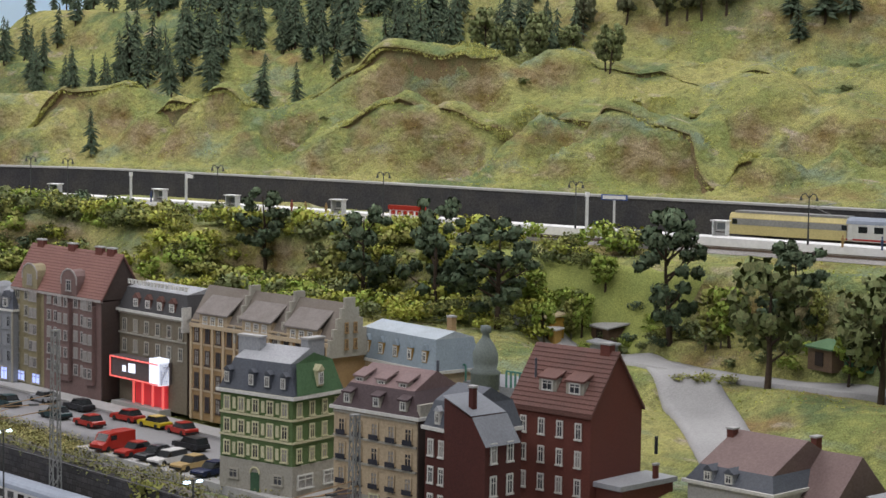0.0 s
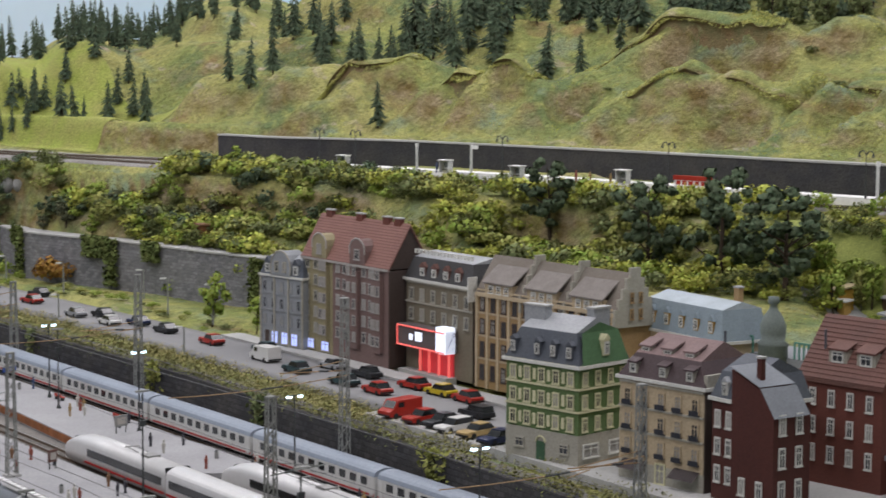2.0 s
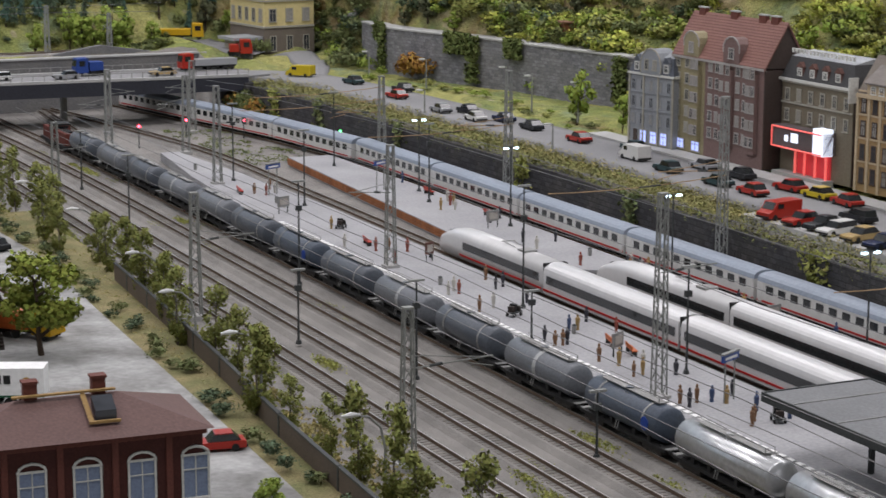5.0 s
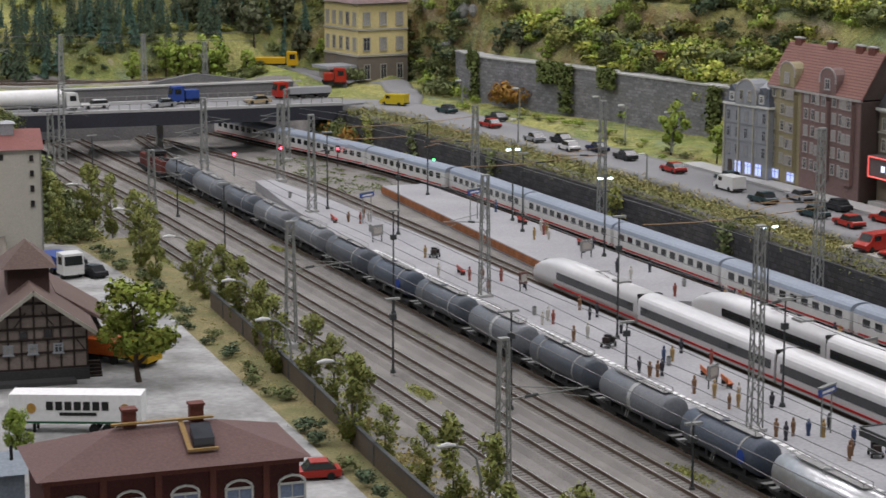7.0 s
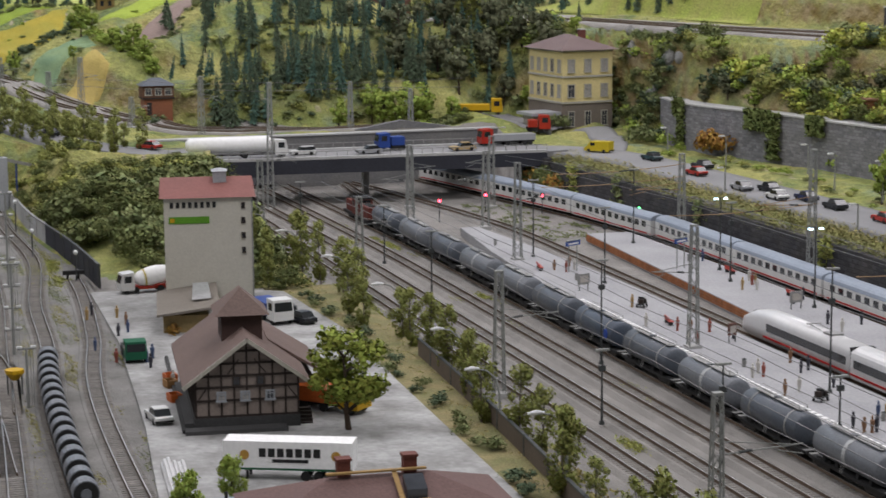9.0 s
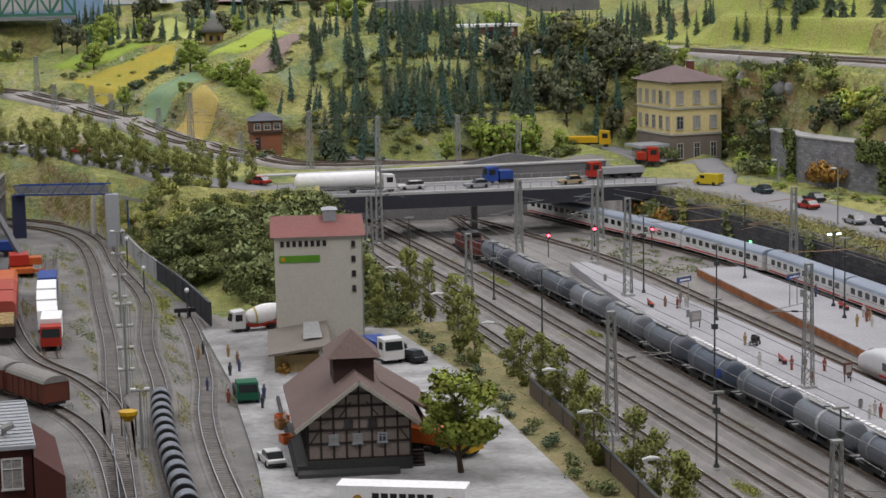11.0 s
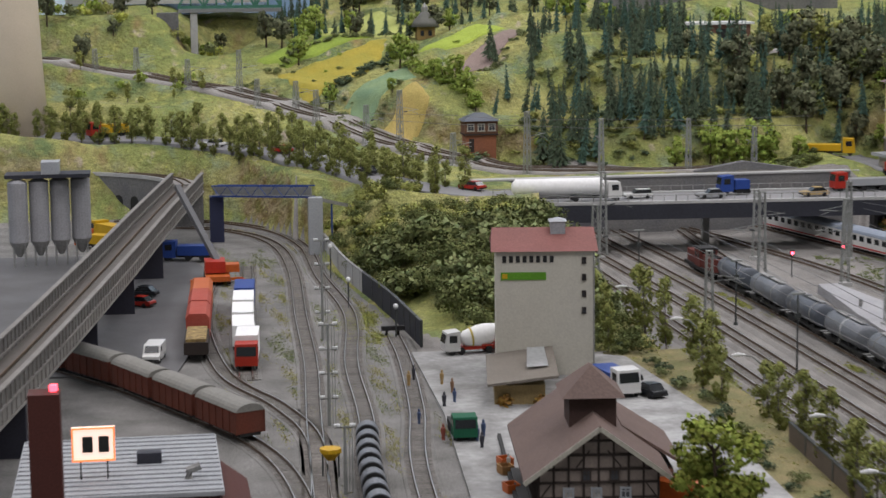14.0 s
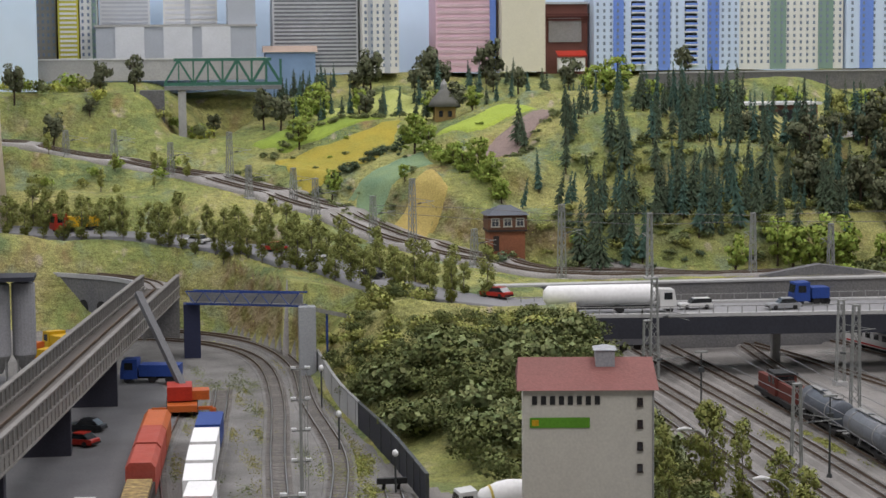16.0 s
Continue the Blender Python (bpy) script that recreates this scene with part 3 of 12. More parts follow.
LANE = mat("pale_lane", (0.36, 0.36, 0.355), 0.85, vary=0.1, grain=400, patch=9, second=(0.28, 0.28, 0.275), mix=0.8, bump=0.1)
STREET_Z = 0.078
STREET = [(0.595, -2.3), (0.575, -0.4), (0.575, 0.3), (0.565, 0.7), (0.55, 1.0), (0.53, 1.2), (0.47, 1.33), (0.36, 1.365)]
road_strip("road", STREET, 0.12, ASPHALT, "grey main street behind the retaining wall", fixed=STREET_Z + 0.0035)
road_strip("road_fork", [(0.78, -1.16), (0.86, -1.05), (0.94, -0.955), (1.01, -0.86), (1.07, -0.78)], 0.072, LANE, "pale grey lane that forks up the hill", lift=0.004)
road_strip("road_upper", [(1.08, -0.50), (1.10, -0.62), (1.095, -0.73), (1.09, -0.82), (1.10, -0.93), (1.118, -1.06), (1.13, -1.3), (1.14, -1.6)], 0.05, LANE, "pale grey lane below the upper station", lift=0.005)
road_strip("road_court", [(0.545, 1.27), (0.585, 1.35), (0.607, 1.42), (0.607, 1.49), (0.585, 1.535)], 0.062, ASPHALT, "grey forecourt lane to the station house", lift=0.004)
road_strip("road_parking", [(0.555, 1.545), (0.52, 1.60), (0.50, 1.68), (0.475, 1.77)], 0.085, ASPHALT, "grey parking beside the station house", lift=0.0045)
road_strip("road_west", [(-0.2, 1.4), (-0.33, 1.47), (-0.45, 1.6), (-0.54, 1.78), (-0.68, 2.0), (-0.88, 2.14), (-1.3, 2.3)], 0.09, ASPHALT, "grey road lined with trees beyond the bridge", lift=0.004)
slab("pavement_row", [(0.635, -0.42), (0.67, -0.42), (0.67, 0.33), (0.635, 0.33)], 0.06, STREET_Z + 0.006, CONCRETE, "grey pavement before the town houses")
slab("pavement_parking", [(0.462, -0.64), (0.515, -0.64), (0.515, -0.36), (0.462, -0.36)], 0.06, STREET_Z + 0.005, CONCRETE, "pale parking bay beside the street")
slab("pavement_corner", [(0.452, -1.6), (0.66, -1.6), (0.66, -0.62), (0.462, -0.62)], 0.05, STREET_Z + 0.006, CONCRETE, "pale pavement round the corner houses")
YARDCONC = mat("worn_yard_concrete", (0.37, 0.372, 0.366), 0.85, vary=0.16, grain=140, patch=16, second=(0.19, 0.188, 0.18), mix=1.0, bump=0.15)
slab("yard_goods", [(-0.635, -0.62), (-0.60, -0.3), (-0.565, 0.15), (-0.555, 0.5), (-0.40, 0.5), (-0.29, 0.42), (-0.272, 0.1), (-0.290, -0.17), (-0.309, -0.62), (-0.36, -1.6), (-0.9, -1.6), (-0.64, -1.0)], -0.01, 0.0035, YARDCONC, "pale grey concrete goods yard")
YARDBALLAST = mat("yard_ballast", (0.205, 0.2, 0.19), 0.95, vary=0.35, grain=700, patch=18, second=(0.13, 0.127, 0.118), mix=1.0, bump=0.5)
slab("verge", [(-0.31, 0.46), (-0.291, 0.42), (-0.273, 0.1), (-0.291, -0.17), (-0.310, -0.62), (-0.361, -1.6), (-0.3, -1.6), (-0.25, -0.62), (-0.214, -0.2), (-0.2, 0.1), (-0.21, 0.46)], -0.01, 0.0022, mat("dry_verge", (0.25, 0.21, 0.105), 0.95, vary=0.35, grain=600, patch=26, second=(0.15, 0.155, 0.065), mix=1.0, bump=0.6), "dry grass strip between yard and tracks", category="grass strip")
slab("yard_ballast", [(-1.9, -2.4), (-0.9, -2.4), (-0.66, -1.0), (-0.625, -0.62), (-0.59, -0.3), (-0.555, 0.15), (-0.545, 0.5), (-0.56, 0.9), (-0.6, 1.3), (-0.66, 1.66), (-0.8, 1.88), (-1.9, 1.9)], -0.01, 0.0004, YARDBALLAST, "grey weathered ballast of the goods yard", category="ballast")
slab("yard_containers", [(-1.5, 0.5), (-0.86, 0.42), (-0.815, 0.7), (-0.78, 1.2), (-0.83, 1.45), (-1.6, 1.5)], -0.01, 0.003, mat("loading_yard_tar", (0.125, 0.125, 0.128), 0.85, vary=0.12, grain=400, patch=12, second=(0.095, 0.094, 0.094), mix=0.9, bump=0.15), "dark grey loading yard under the steel viaduct")

# ---- tracks ----
GAUGE = 0.0165


def track(pts, label, z=0.0, bed=True, n=10, sleepers=True, stone=None):
    """Rails, sleepers and ballast along a curve; z: a height, or None to lie on the ground."""
    line = smooth_line([(x, y, 0) for x, y in pts], n)
    line = [Vector((p.x, p.y, level(p.x, p.y, 0.004) if z is None else z)) for p in line]
    for _ in range(3 if z is None else 0):
        line = [line[0]] + [Vector((b.x, b.y, (a.z + b.z + c.z) / 3)) for a, b, c in zip(line, line[1:], line[2:])] + [line[-1]]
    top = thing("railway_track", label, "track", kind="structure")
    for s in (-1, 1):
        o = s * GAUGE / 2
        part("rail", G().sweep([(o - 0.0009, 0.0018), (o + 0.0009, 0.0018), (o + 0.0006, 0.0045), (o - 0.0006, 0.0045)], line), RUST, top)
        part("rail_head", G().sweep([(o - 0.0006, 0.0045), (o + 0.0006, 0.0045), (o + 0.0006, 0.005), (o - 0.0006, 0.005)], line), STEEL, top)
    if bed:
        part("ballast_bed", G().sweep([(-0.024, -0.003), (0.024, -0.003), (0.018, 0.0012), (-0.018, 0.0012)], line), stone or BALLAST, top)
    if sleepers:
        g, d = G(), 0.0
        for a, b in zip(line, line[1:]):
            seg = (b - a).length
            ang = math.atan2((b - a).y, (b - a).x)
            while d < seg:
                p = a.lerp(b, d / seg)
                g.box(-0.0015, -0.0145, 0.0005, 0.0015, 0.0145, 0.0017, Matrix.Translation(p) @ Matrix.Rotation(ang, 4, "Z"))
                d += 0.0075
            d -= seg
        tagged(part("sleepers", g, SLEEPER, top), kind="stuff")
    return top


def bend(x, far):
    """A station track that swings towards the bridge."""
    return [(x, -2.3), (x, -1.0), (x, 0.0), (x, 0.55), (x + far * 0.25, 0.9), (x + far, 1.35), (x + 1.5 * far, 1.6)]


track(bend(0.0, -0.02), "weathered track under the tank train")
for tx, tf in ((-0.055, -0.02), (-0.112, -0.02), (-0.172, 0.0)):
    track(bend(tx, tf), "weathered station track with shiny rail heads")
track([(0.212, -2.3), (0.212, -0.2), (0.215, 0.4), (0.212, 0.9), (0.15, 1.35), (0.1, 1.6)], "platform track between the two platforms")
track([(0.295, -2.3), (0.295, -0.29)], "bay track ending at the second platform")
track([(0.405, -2.3), (0.405, 0.2), (0.40, 0.6), (0.365, 0.95), (0.31, 1.25), (0.24, 1.6)], "express track along the retaining wall")
track([(0.09, 1.55), (0.07, 1.25), (0.055, 1.0), (0.05, 0.88)], "siding behind the first platform")
# goods yard tracks
track([(-0.66, -1.6), (-0.638, -0.3), (-0.592, 0.18), (-0.57, 0.45), (-0.563, 0.62)], "rusty loading track beside the goods yard", stone=YARDBALLAST)
track([(-0.72, -1.4), (-0.69, -0.3), (-0.655, 0.13), (-0.64, 0.43), (-0.605, 0.8), (-0.615, 1.16), (-0.615, 1.5), (-0.665, 1.74), (-0.78, 1.88), (-0.95, 1.93)], "yard track curving under the blue gantry", stone=YARDBALLAST)
track([(-0.80, -1.2), (-0.745, -0.4), (-0.715, 0.1), (-0.69, 0.45), (-0.675, 0.8), (-0.655, 1.2), (-0.66, 1.5), (-0.705, 1.68), (-0.8, 1.79), (-0.95, 1.83)], "yard track beside the container train", stone=YARDBALLAST)
track([(-0.735, -0.2), (-0.72, 0.05), (-0.745, 0.22), (-0.80, 0.42), (-0.815, 0.8), (-0.79, 1.15)], "curved siding with bright rails", stone=YARDBALLAST)
track([(-0.755, -0.45), (-0.752, -0.15), (-0.785, 0.05), (-0.87, 0.24), (-0.97, 0.43), (-1.2, 0.75)], "siding with a row of old goods wagons", stone=YARDBALLAST)
track([(-0.775, 0.38), (-0.762, 0.7), (-0.735, 1.1), (-0.725, 1.3)], "loading track of the container train", stone=YARDBALLAST)
track([(0.17, 1.625), (0.07, 1.655), (-0.03, 1.69), (-0.192, 1.76)] + [p[:2] for p in HILL_LINE[::-1][1:]], "main line along the foot of the hill", None, stone=PALEBALLAST)
track([(0.2, 1.655), (0.1, 1.695), (-0.01, 1.74), (-0.165, 1.80)] + [(x + 0.035, y + 0.035) for x, y, _ in HILL_LINE[::-1][1:]], "second main line along the foot of the hill", None, stone=PALEBALLAST)
track([(x - 0.005, y) for x, y in UPPER[:9]], "upper line in front of the hillside station", 0.3005, stone=PALEBALLAST)
track([(x + 0.155, y) for x, y in UPPER[:5]] + [(1.08, 1.0), (0.93, 1.35), (0.83, 1.65), (0.74, 1.98)], "upper line behind the hillside platform", 0.3005, stone=PALEBALLAST)
road_strip("upper_ballast", [(x + 0.07, y) for x, y in UPPER[5:10]], 0.22, PALEBALLAST, "pale ballast of the upper line", fixed=0.2998)


# ---- platforms ----
def platform(name, outline, z, label, dashes=None, brick=None, base=-0.002, paving=None):
    top = thing(name, label, "platform", kind="structure")
    part("surface", G().prism(outline, base, z), paving or PLATFORM, top)
    if brick:
        (ax, ay), (bx, by) = brick
        d = Vector((bx - ax, by - ay, 0))
        n = int(d.length / 0.004)
        side = Vector((-d.y, d.x, 0)).normalized() * 0.0012
        for row in range(3):
            g = G()
            for i in range(n):
                a = Vector((ax, ay, 0)) + d * ((i + (row % 2) * 0.5) / n)
                b = a + d * (0.88 / n)
                z0 = base + 0.002 + row * (z - base - 0.003) / 3
                z1 = z0 + (z - base - 0.003) / 3 - 0.0005
                g.add([a, b, b + side, a + side, a + Vector((0, 0, z1)), b + Vector((0, 0, z1)), b + side + Vector((0, 0, z1)), a + side + Vector((0, 0, z1))][:4] and
                      [(*a.xy, z0), (*b.xy, z0), (*(b + side).xy, z0), (*(a + side).xy, z0), (*a.xy, z1), (*b.xy, z1), (*(b + side).xy, z1), (*(a + side).xy, z1)],
                      [(3, 2, 1, 0), (4, 5, 6, 7), (0, 1, 5, 4), (1, 2, 6, 5), (2, 3, 7, 6), (3, 0, 4, 7)])
            tagged(part("brick_course", g, BRICK_EDGE, top), kind="stuff")
    if dashes:
        (ax, ay), (bx, by) = dashes
        g, n = G(), int(math.hypot(bx - ax, by - ay) / 0.0135)
        for i in range(n):
            t0, t1 = i / n, (i + 0.62) / n
            g.box(ax + (bx - ax) * t0 - 0.0032, ay + (by - ay) * t0, z, ax + (bx - ax) * t1 + 0.0032, ay + (by - ay) * t1, z + 0.0012)
        tagged(part("edge_markers", g, WHITE, top, "white marks along the edge"), kind="stuff")
    return top


PLATFORM = mat("platform_slabs", (0.34, 0.34, 0.35), 0.8, vary=0.12, grain=260, patch=10, second=(0.27, 0.27, 0.28), mix=0.9, bump=0.08)
BRICK_EDGE = mat("orange_brick", (0.33, 0.13, 0.055), 0.85, vary=0.2, grain=300, patch=30, island=0.25, bump=0.15)
WHITE = mat("white_paint", (0.8, 0.8, 0.79), 0.6, vary=0.06, grain=200, bump=0.05)
platform("platform_first", [(0.055, -2.3), (0.178, -2.3), (0.178, 0.3), (0.165, 0.6), (0.145, 0.86), (0.115, 0.86), (0.085, 0.6), (0.058, 0.25)], 0.012, "long pale concrete platform beside the tank train", ((0.072, -2.2), (0.072, 0.18)), ((0.178, 0.3), (0.178, -2.3)))
platform("platform_second", [(0.332, -2.3), (0.372, -2.3), (0.372, 0.35), (0.365, 0.72), (0.292, 0.725), (0.246, -0.05), (0.246, -0.24), (0.332, -0.3)], 0.012, "pale platform with an orange brick edge", None, ((0.246, -0.06), (0.292, 0.725)))
platform("platform_upper", [(1.50, -1.6), (1.435, -0.78), (1.325, -0.19), (1.25, 0.25), (1.125, 0.75), (1.04, 0.98), (1.03, 0.965), (1.085, 0.75), (1.21, 0.25), (1.285, -0.19), (1.395, -0.78), (1.46, -1.6)][::-1], 0.314, "long white platform of the hillside station", base=0.298, paving=WHITE)

# ---- the wooden frame that carries the layout ----
FRAME = mat("plywood_frame", (0.3, 0.22, 0.13), 0.7, vary=0.2, grain=120, patch=6)
for nm, x0, y0, x1, y1 in (("frame_south", -2.0, -2.82, 2.75, -2.80), ("frame_west", -2.02, -2.82, -2.0, 3.2), ("frame_north", -2.0, 3.2, 2.75, 3.22), ("frame_east", 2.70, -2.8, 2.718, 3.2)):
    tagged(part(nm, G().box(x0, y0, -0.9, x1, y1, -0.006), FRAME), "plywood fascia of the model railway table", "frame", kind="structure")

# ---- road bridge over the tracks ----
BLUEGREY = mat("dark_bridge_paint", (0.03, 0.032, 0.042), 0.6, vary=0.15, grain=250, patch=20, bump=0.1)
GALV = mat("galvanised_grey", (0.30, 0.30, 0.29), 0.55, 0.3, vary=0.15, grain=300, bump=0.1)


def road_bridge():
    top = thing("road_bridge", "dark grey girder bridge carrying a road over the tracks", "bridge", pose(0, 0, 0))
    deck = [(-0.33, 1.345), (-0.13, 1.32), (0.42, 1.275), (0.47, 1.29), (0.44, 1.42), (-0.13, 1.46), (-0.33, 1.47)]
    part("deck", G().prism(deck, 0.074, 0.085), ASPHALT, top)
    for name, (ax, ay), (bx, by), z0 in (("girder", (-0.33, 1.343), (-0.13, 1.317), 0.054), ("girder", (-0.13, 1.317), (0.42, 1.272), 0.058), ("girder", (-0.3, 1.46), (0.42, 1.425), 0.058)):
        part(name, G().bar((ax, ay, (z0 + 0.083) / 2), (bx, by, (z0 + 0.083) / 2), 0.006, 0.083 - z0), BLUEGREY, top)
        part("kerb", G().bar((ax, ay + 0.004, 0.0865), (bx, by + 0.004, 0.0865), 0.01, 0.005), CONCRETE, top, "pale concrete kerb")
        rail = part("railing", G().bar((ax, ay, 0.099), (bx, by, 0.099), 0.0012), GALV, top)
        n = int(math.hypot(bx - ax, by - ay) / 0.02)
        for i in range(n + 1):
            t = i / n
            x, y = ax + (bx - ax) * t, ay + (by - ay) * t
            part("post", G().box(x - 0.0006, y - 0.0006, 0.083, x + 0.0006, y + 0.0006, 0.099), GALV, rail)
    for x, y in ((0.1, 1.43),):
        part("pier", G().box(x - 0.006, y - 0.006, -0.003, x + 0.006, y + 0.006, 0.075), CONCRETE, top)
    part("abutment", G().prism([(0.41, 1.26), (0.5, 1.26), (0.5, 1.44), (0.41, 1.44)], -0.003, 0.073), DARKWALL, top)
    part("abutment", G().prism([(-0.36, 1.335), (-0.28, 1.33), (-0.28, 1.47), (-0.36, 1.47)], -0.003, 0.073), STONEWALL, top)
    return top


road_bridge()

# ---- town houses ----
def paint(name, c, **k):
    return mat(name, c, k.pop("rough", 0.75), vary=k.pop("vary", 0.14), grain=k.pop("grain", 420), patch=k.pop("patch", 28), bump=k.pop("bump", 0.15), **k)


GLASS = mat("window_glass", (0.05, 0.055, 0.065), 0.12, vary=0.3, grain=60, bump=0, spec=0.6)
CURTAIN = mat("window_curtain", (0.33, 0.32, 0.3), 0.5, vary=0.3, grain=300, bump=0)
LIT = glow("lit_shop_window", (0.4, 0.48, 0.9), 1.1)
NEON_WHITE = glow("lit_white_screen", (0.78, 0.84, 1.0), 1.0)
NEON_RED = glow("red_neon", (1.0, 0.16, 0.14), 0.6)
RED_LIT = glow("red_lit_entrance", (0.55, 0.04, 0.05), 0.3)
TRIMWHITE = paint("white_trim", (0.62, 0.62, 0.58))
DULLTRIM = paint("dull_grey_trim", (0.36, 0.34, 0.32))
CREAM = paint("cream_trim", (0.58, 0.56, 0.36))
SLATE = paint("blue_grey_slate", (0.075, 0.085, 0.105), second=(0.1, 0.11, 0.12), rough=0.55)
TILE = paint("brown_red_tiles", (0.14, 0.068, 0.055), second=(0.1, 0.058, 0.05), rough=0.7)
ZINC = paint("grey_zinc_sheet", (0.33, 0.345, 0.36), second=(0.26, 0.27, 0.29), rough=0.5)
BRICK = paint("dark_red_brick", (0.075, 0.022, 0.017), second=(0.058, 0.019, 0.016), grain=700, vary=0.2)
BRICK2 = paint("red_brown_brick", (0.13, 0.045, 0.034), second=(0.14, 0.042, 0.03), grain=700, vary=0.18)
FADEDTILE = paint("faded_red_tiles", (0.235, 0.12, 0.1), second=(0.18, 0.09, 0.078), rough=0.75)
GREENW = paint("green_plaster", (0.10, 0.16, 0.06), second=(0.12, 0.18, 0.075))
BEIGE = paint("beige_sandstone", (0.47, 0.38, 0.255), second=(0.4, 0.32, 0.215))
OCHRE = paint("ochre_sandstone", (0.35, 0.235, 0.115), second=(0.26, 0.175, 0.09))
OLIVE = paint("olive_plaster", (0.28, 0.245, 0.145), second=(0.23, 0.2, 0.125))
MAROON = paint("maroon_plaster", (0.19, 0.125, 0.115), second=(0.15, 0.1, 0.092))
GREYW = paint("pale_grey_plaster", (0.27, 0.285, 0.30), second=(0.22, 0.23, 0.25))
STONEB = paint("pale_stone_base", (0.36, 0.345, 0.29), second=(0.3, 0.29, 0.25))
# Dark brown for house sides, one gable, window trim and a doorway.
DARKSIDE = paint("dark_brown_finish", (0.06, 0.045, 0.038), second=(0.075, 0.055, 0.05))
WINDOWS = {}


def window_meshes(w, h, trim, glass, arched=False):
    """The frame and the panes of a window that faces -y, built once for each size."""
    key = (round(w, 5), round(h, 5), trim.name, glass.name)
    if key not in WINDOWS:
        t = min(w * 0.16, 0.0012)
        us = [-w / 2 - t, -w / 2 + t * 0.4, -t * 0.3, t * 0.3, w / 2 - t * 0.4, w / 2 + t]
        vs = [-t, t * 0.4, h * 0.66, h * 0.66 + t * 0.7, h - t * 0.4, h + t]
        fr, nv = G(), 6
        fr.v = [(u, d, q) for d in (-0.0011, 0.0004) for q in vs for u in us]
        open_cells = {(i, j) for i in (1, 3) for j in (1, 3)}
        for j in range(5):
            for i in range(5):
                if (i, j) in open_cells:
                    continue
                k = j * nv + i
                fr.f += [(k, k + 1, k + nv + 1, k + nv), (36 + k + nv, 36 + k + nv + 1, 36 + k + 1, 36 + k)]
                for (di, dj), (e0, e1) in (((0, -1), (k, k + 1)), ((0, 1), (k + nv, k + nv + 1)), ((-1, 0), (k, k + nv)), ((1, 0), (k + 1, k + nv + 1))):
                    o = (i + di, j + dj)
                    if o in open_cells or not (0 <= o[0] < 5 and 0 <= o[1] < 5):
                        fr.f.append((e0, e1, 36 + e1, 36 + e0))
        sill = G().box(-w / 2 - 1.6 * t, -0.0022, -t * 1.3, w / 2 + 1.6 * t, 0.0003, 0)
        pane = G().box(-w / 2, -0.0003, 0, w / 2, 0.0003, h)
        WINDOWS[key] = (fr.mesh("window", trim), sill.mesh("sill", trim), pane.mesh("pane", glass))
    return WINDOWS[key]


def window(parent, x, y, z, w, h, face, trim, glass=None, name="window"):
    """face: 'w' looks to -x, 's' to -y."""
    glass = glass or (GLASS if random.random() < 0.6 else CURTAIN)
    fr, sill, pane = window_meshes(w, h, trim, glass)
    win = part(name, fr, trim, parent)
    win.matrix_basis = pose(x, y, z, 0, 0, 0 if face == "s" else -90)
    part("sill", sill, trim, win)
    part("pane", pane, glass, win)
    return win


def facade(parent, face, x, y, run, z0, storey, floors, cols, w, h, trim, band=None, skip=()):
    """Rows of windows on a face; x, y: its near corner, run: its length (along +y for 'w', along +x for 's')."""
    for f in range(floors):
        zz = z0 + f * storey
        for c in range(cols):
            if (f, c) in skip:
                continue
            o = run * (c + 0.5) / cols
            if face == "w":
                window(parent, x - 0.0004, y + o, zz, w, h, "w", trim)
            else:
                window(parent, x + o, y - 0.0004, zz, w, h, "s", trim)
        if band:
            zb = zz + storey - 0.0045
            g = G().box(x - 0.0022, y, zb, x, y + run, zb + 0.0022) if face == "w" else G().box(x, y - 0.0022, zb, x + run, y, zb + 0.0022)
            part("cornice", g, band, parent)


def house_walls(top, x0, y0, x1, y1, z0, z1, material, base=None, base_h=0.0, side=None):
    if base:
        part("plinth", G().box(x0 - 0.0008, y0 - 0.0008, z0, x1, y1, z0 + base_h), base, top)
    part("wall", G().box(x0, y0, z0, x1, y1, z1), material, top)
    # side: a thin sheet of another colour over the whole -y side
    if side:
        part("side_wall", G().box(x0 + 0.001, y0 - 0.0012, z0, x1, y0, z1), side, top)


def mansard(top, x0, y0, x1, y1, z0, zm, z1, inset, slope, cap, over=0.002):
    """A steep lower roof and a low upper one."""
    a = [(x0 - over, y0 - over, z0), (x1, y0 - over, z0), (x1, y1 + over, z0), (x0 - over, y1 + over, z0)]
    b = [(x0 + inset, y0 + inset, zm), (x1 - inset, y0 + inset, zm), (x1 - inset, y1 - inset, zm), (x0 + inset, y1 - inset, zm)]
    roof = part("roof", G().add(a + b, [(0, 1, 5, 4), (1, 2, 6, 5), (2, 3, 7, 6), (3, 0, 4, 7), (3, 2, 1, 0), (4, 5, 6, 7)]), slope, top)
    xm = (x0 + x1) / 2
    c = [(x0 + inset, y0 + inset, zm), (x1 - inset, y0 + inset, zm), (x1 - inset, y1 - inset, zm), (x0 + inset, y1 - inset, zm), (xm, y0 + inset, z1), (xm, y1 - inset, z1)]
    part("roof_cap", G().add(c, [(0, 1, 4), (1, 2, 5, 4), (2, 3, 5), (3, 0, 4, 5)]), cap, top)
    part("eaves_board", G().box(x0 - over - 0.002, y0 - over - 0.002, z0 - 0.003, x1, y1 + over + 0.002, z0 + 0.0005), TRIMWHITE, top)
    return roof


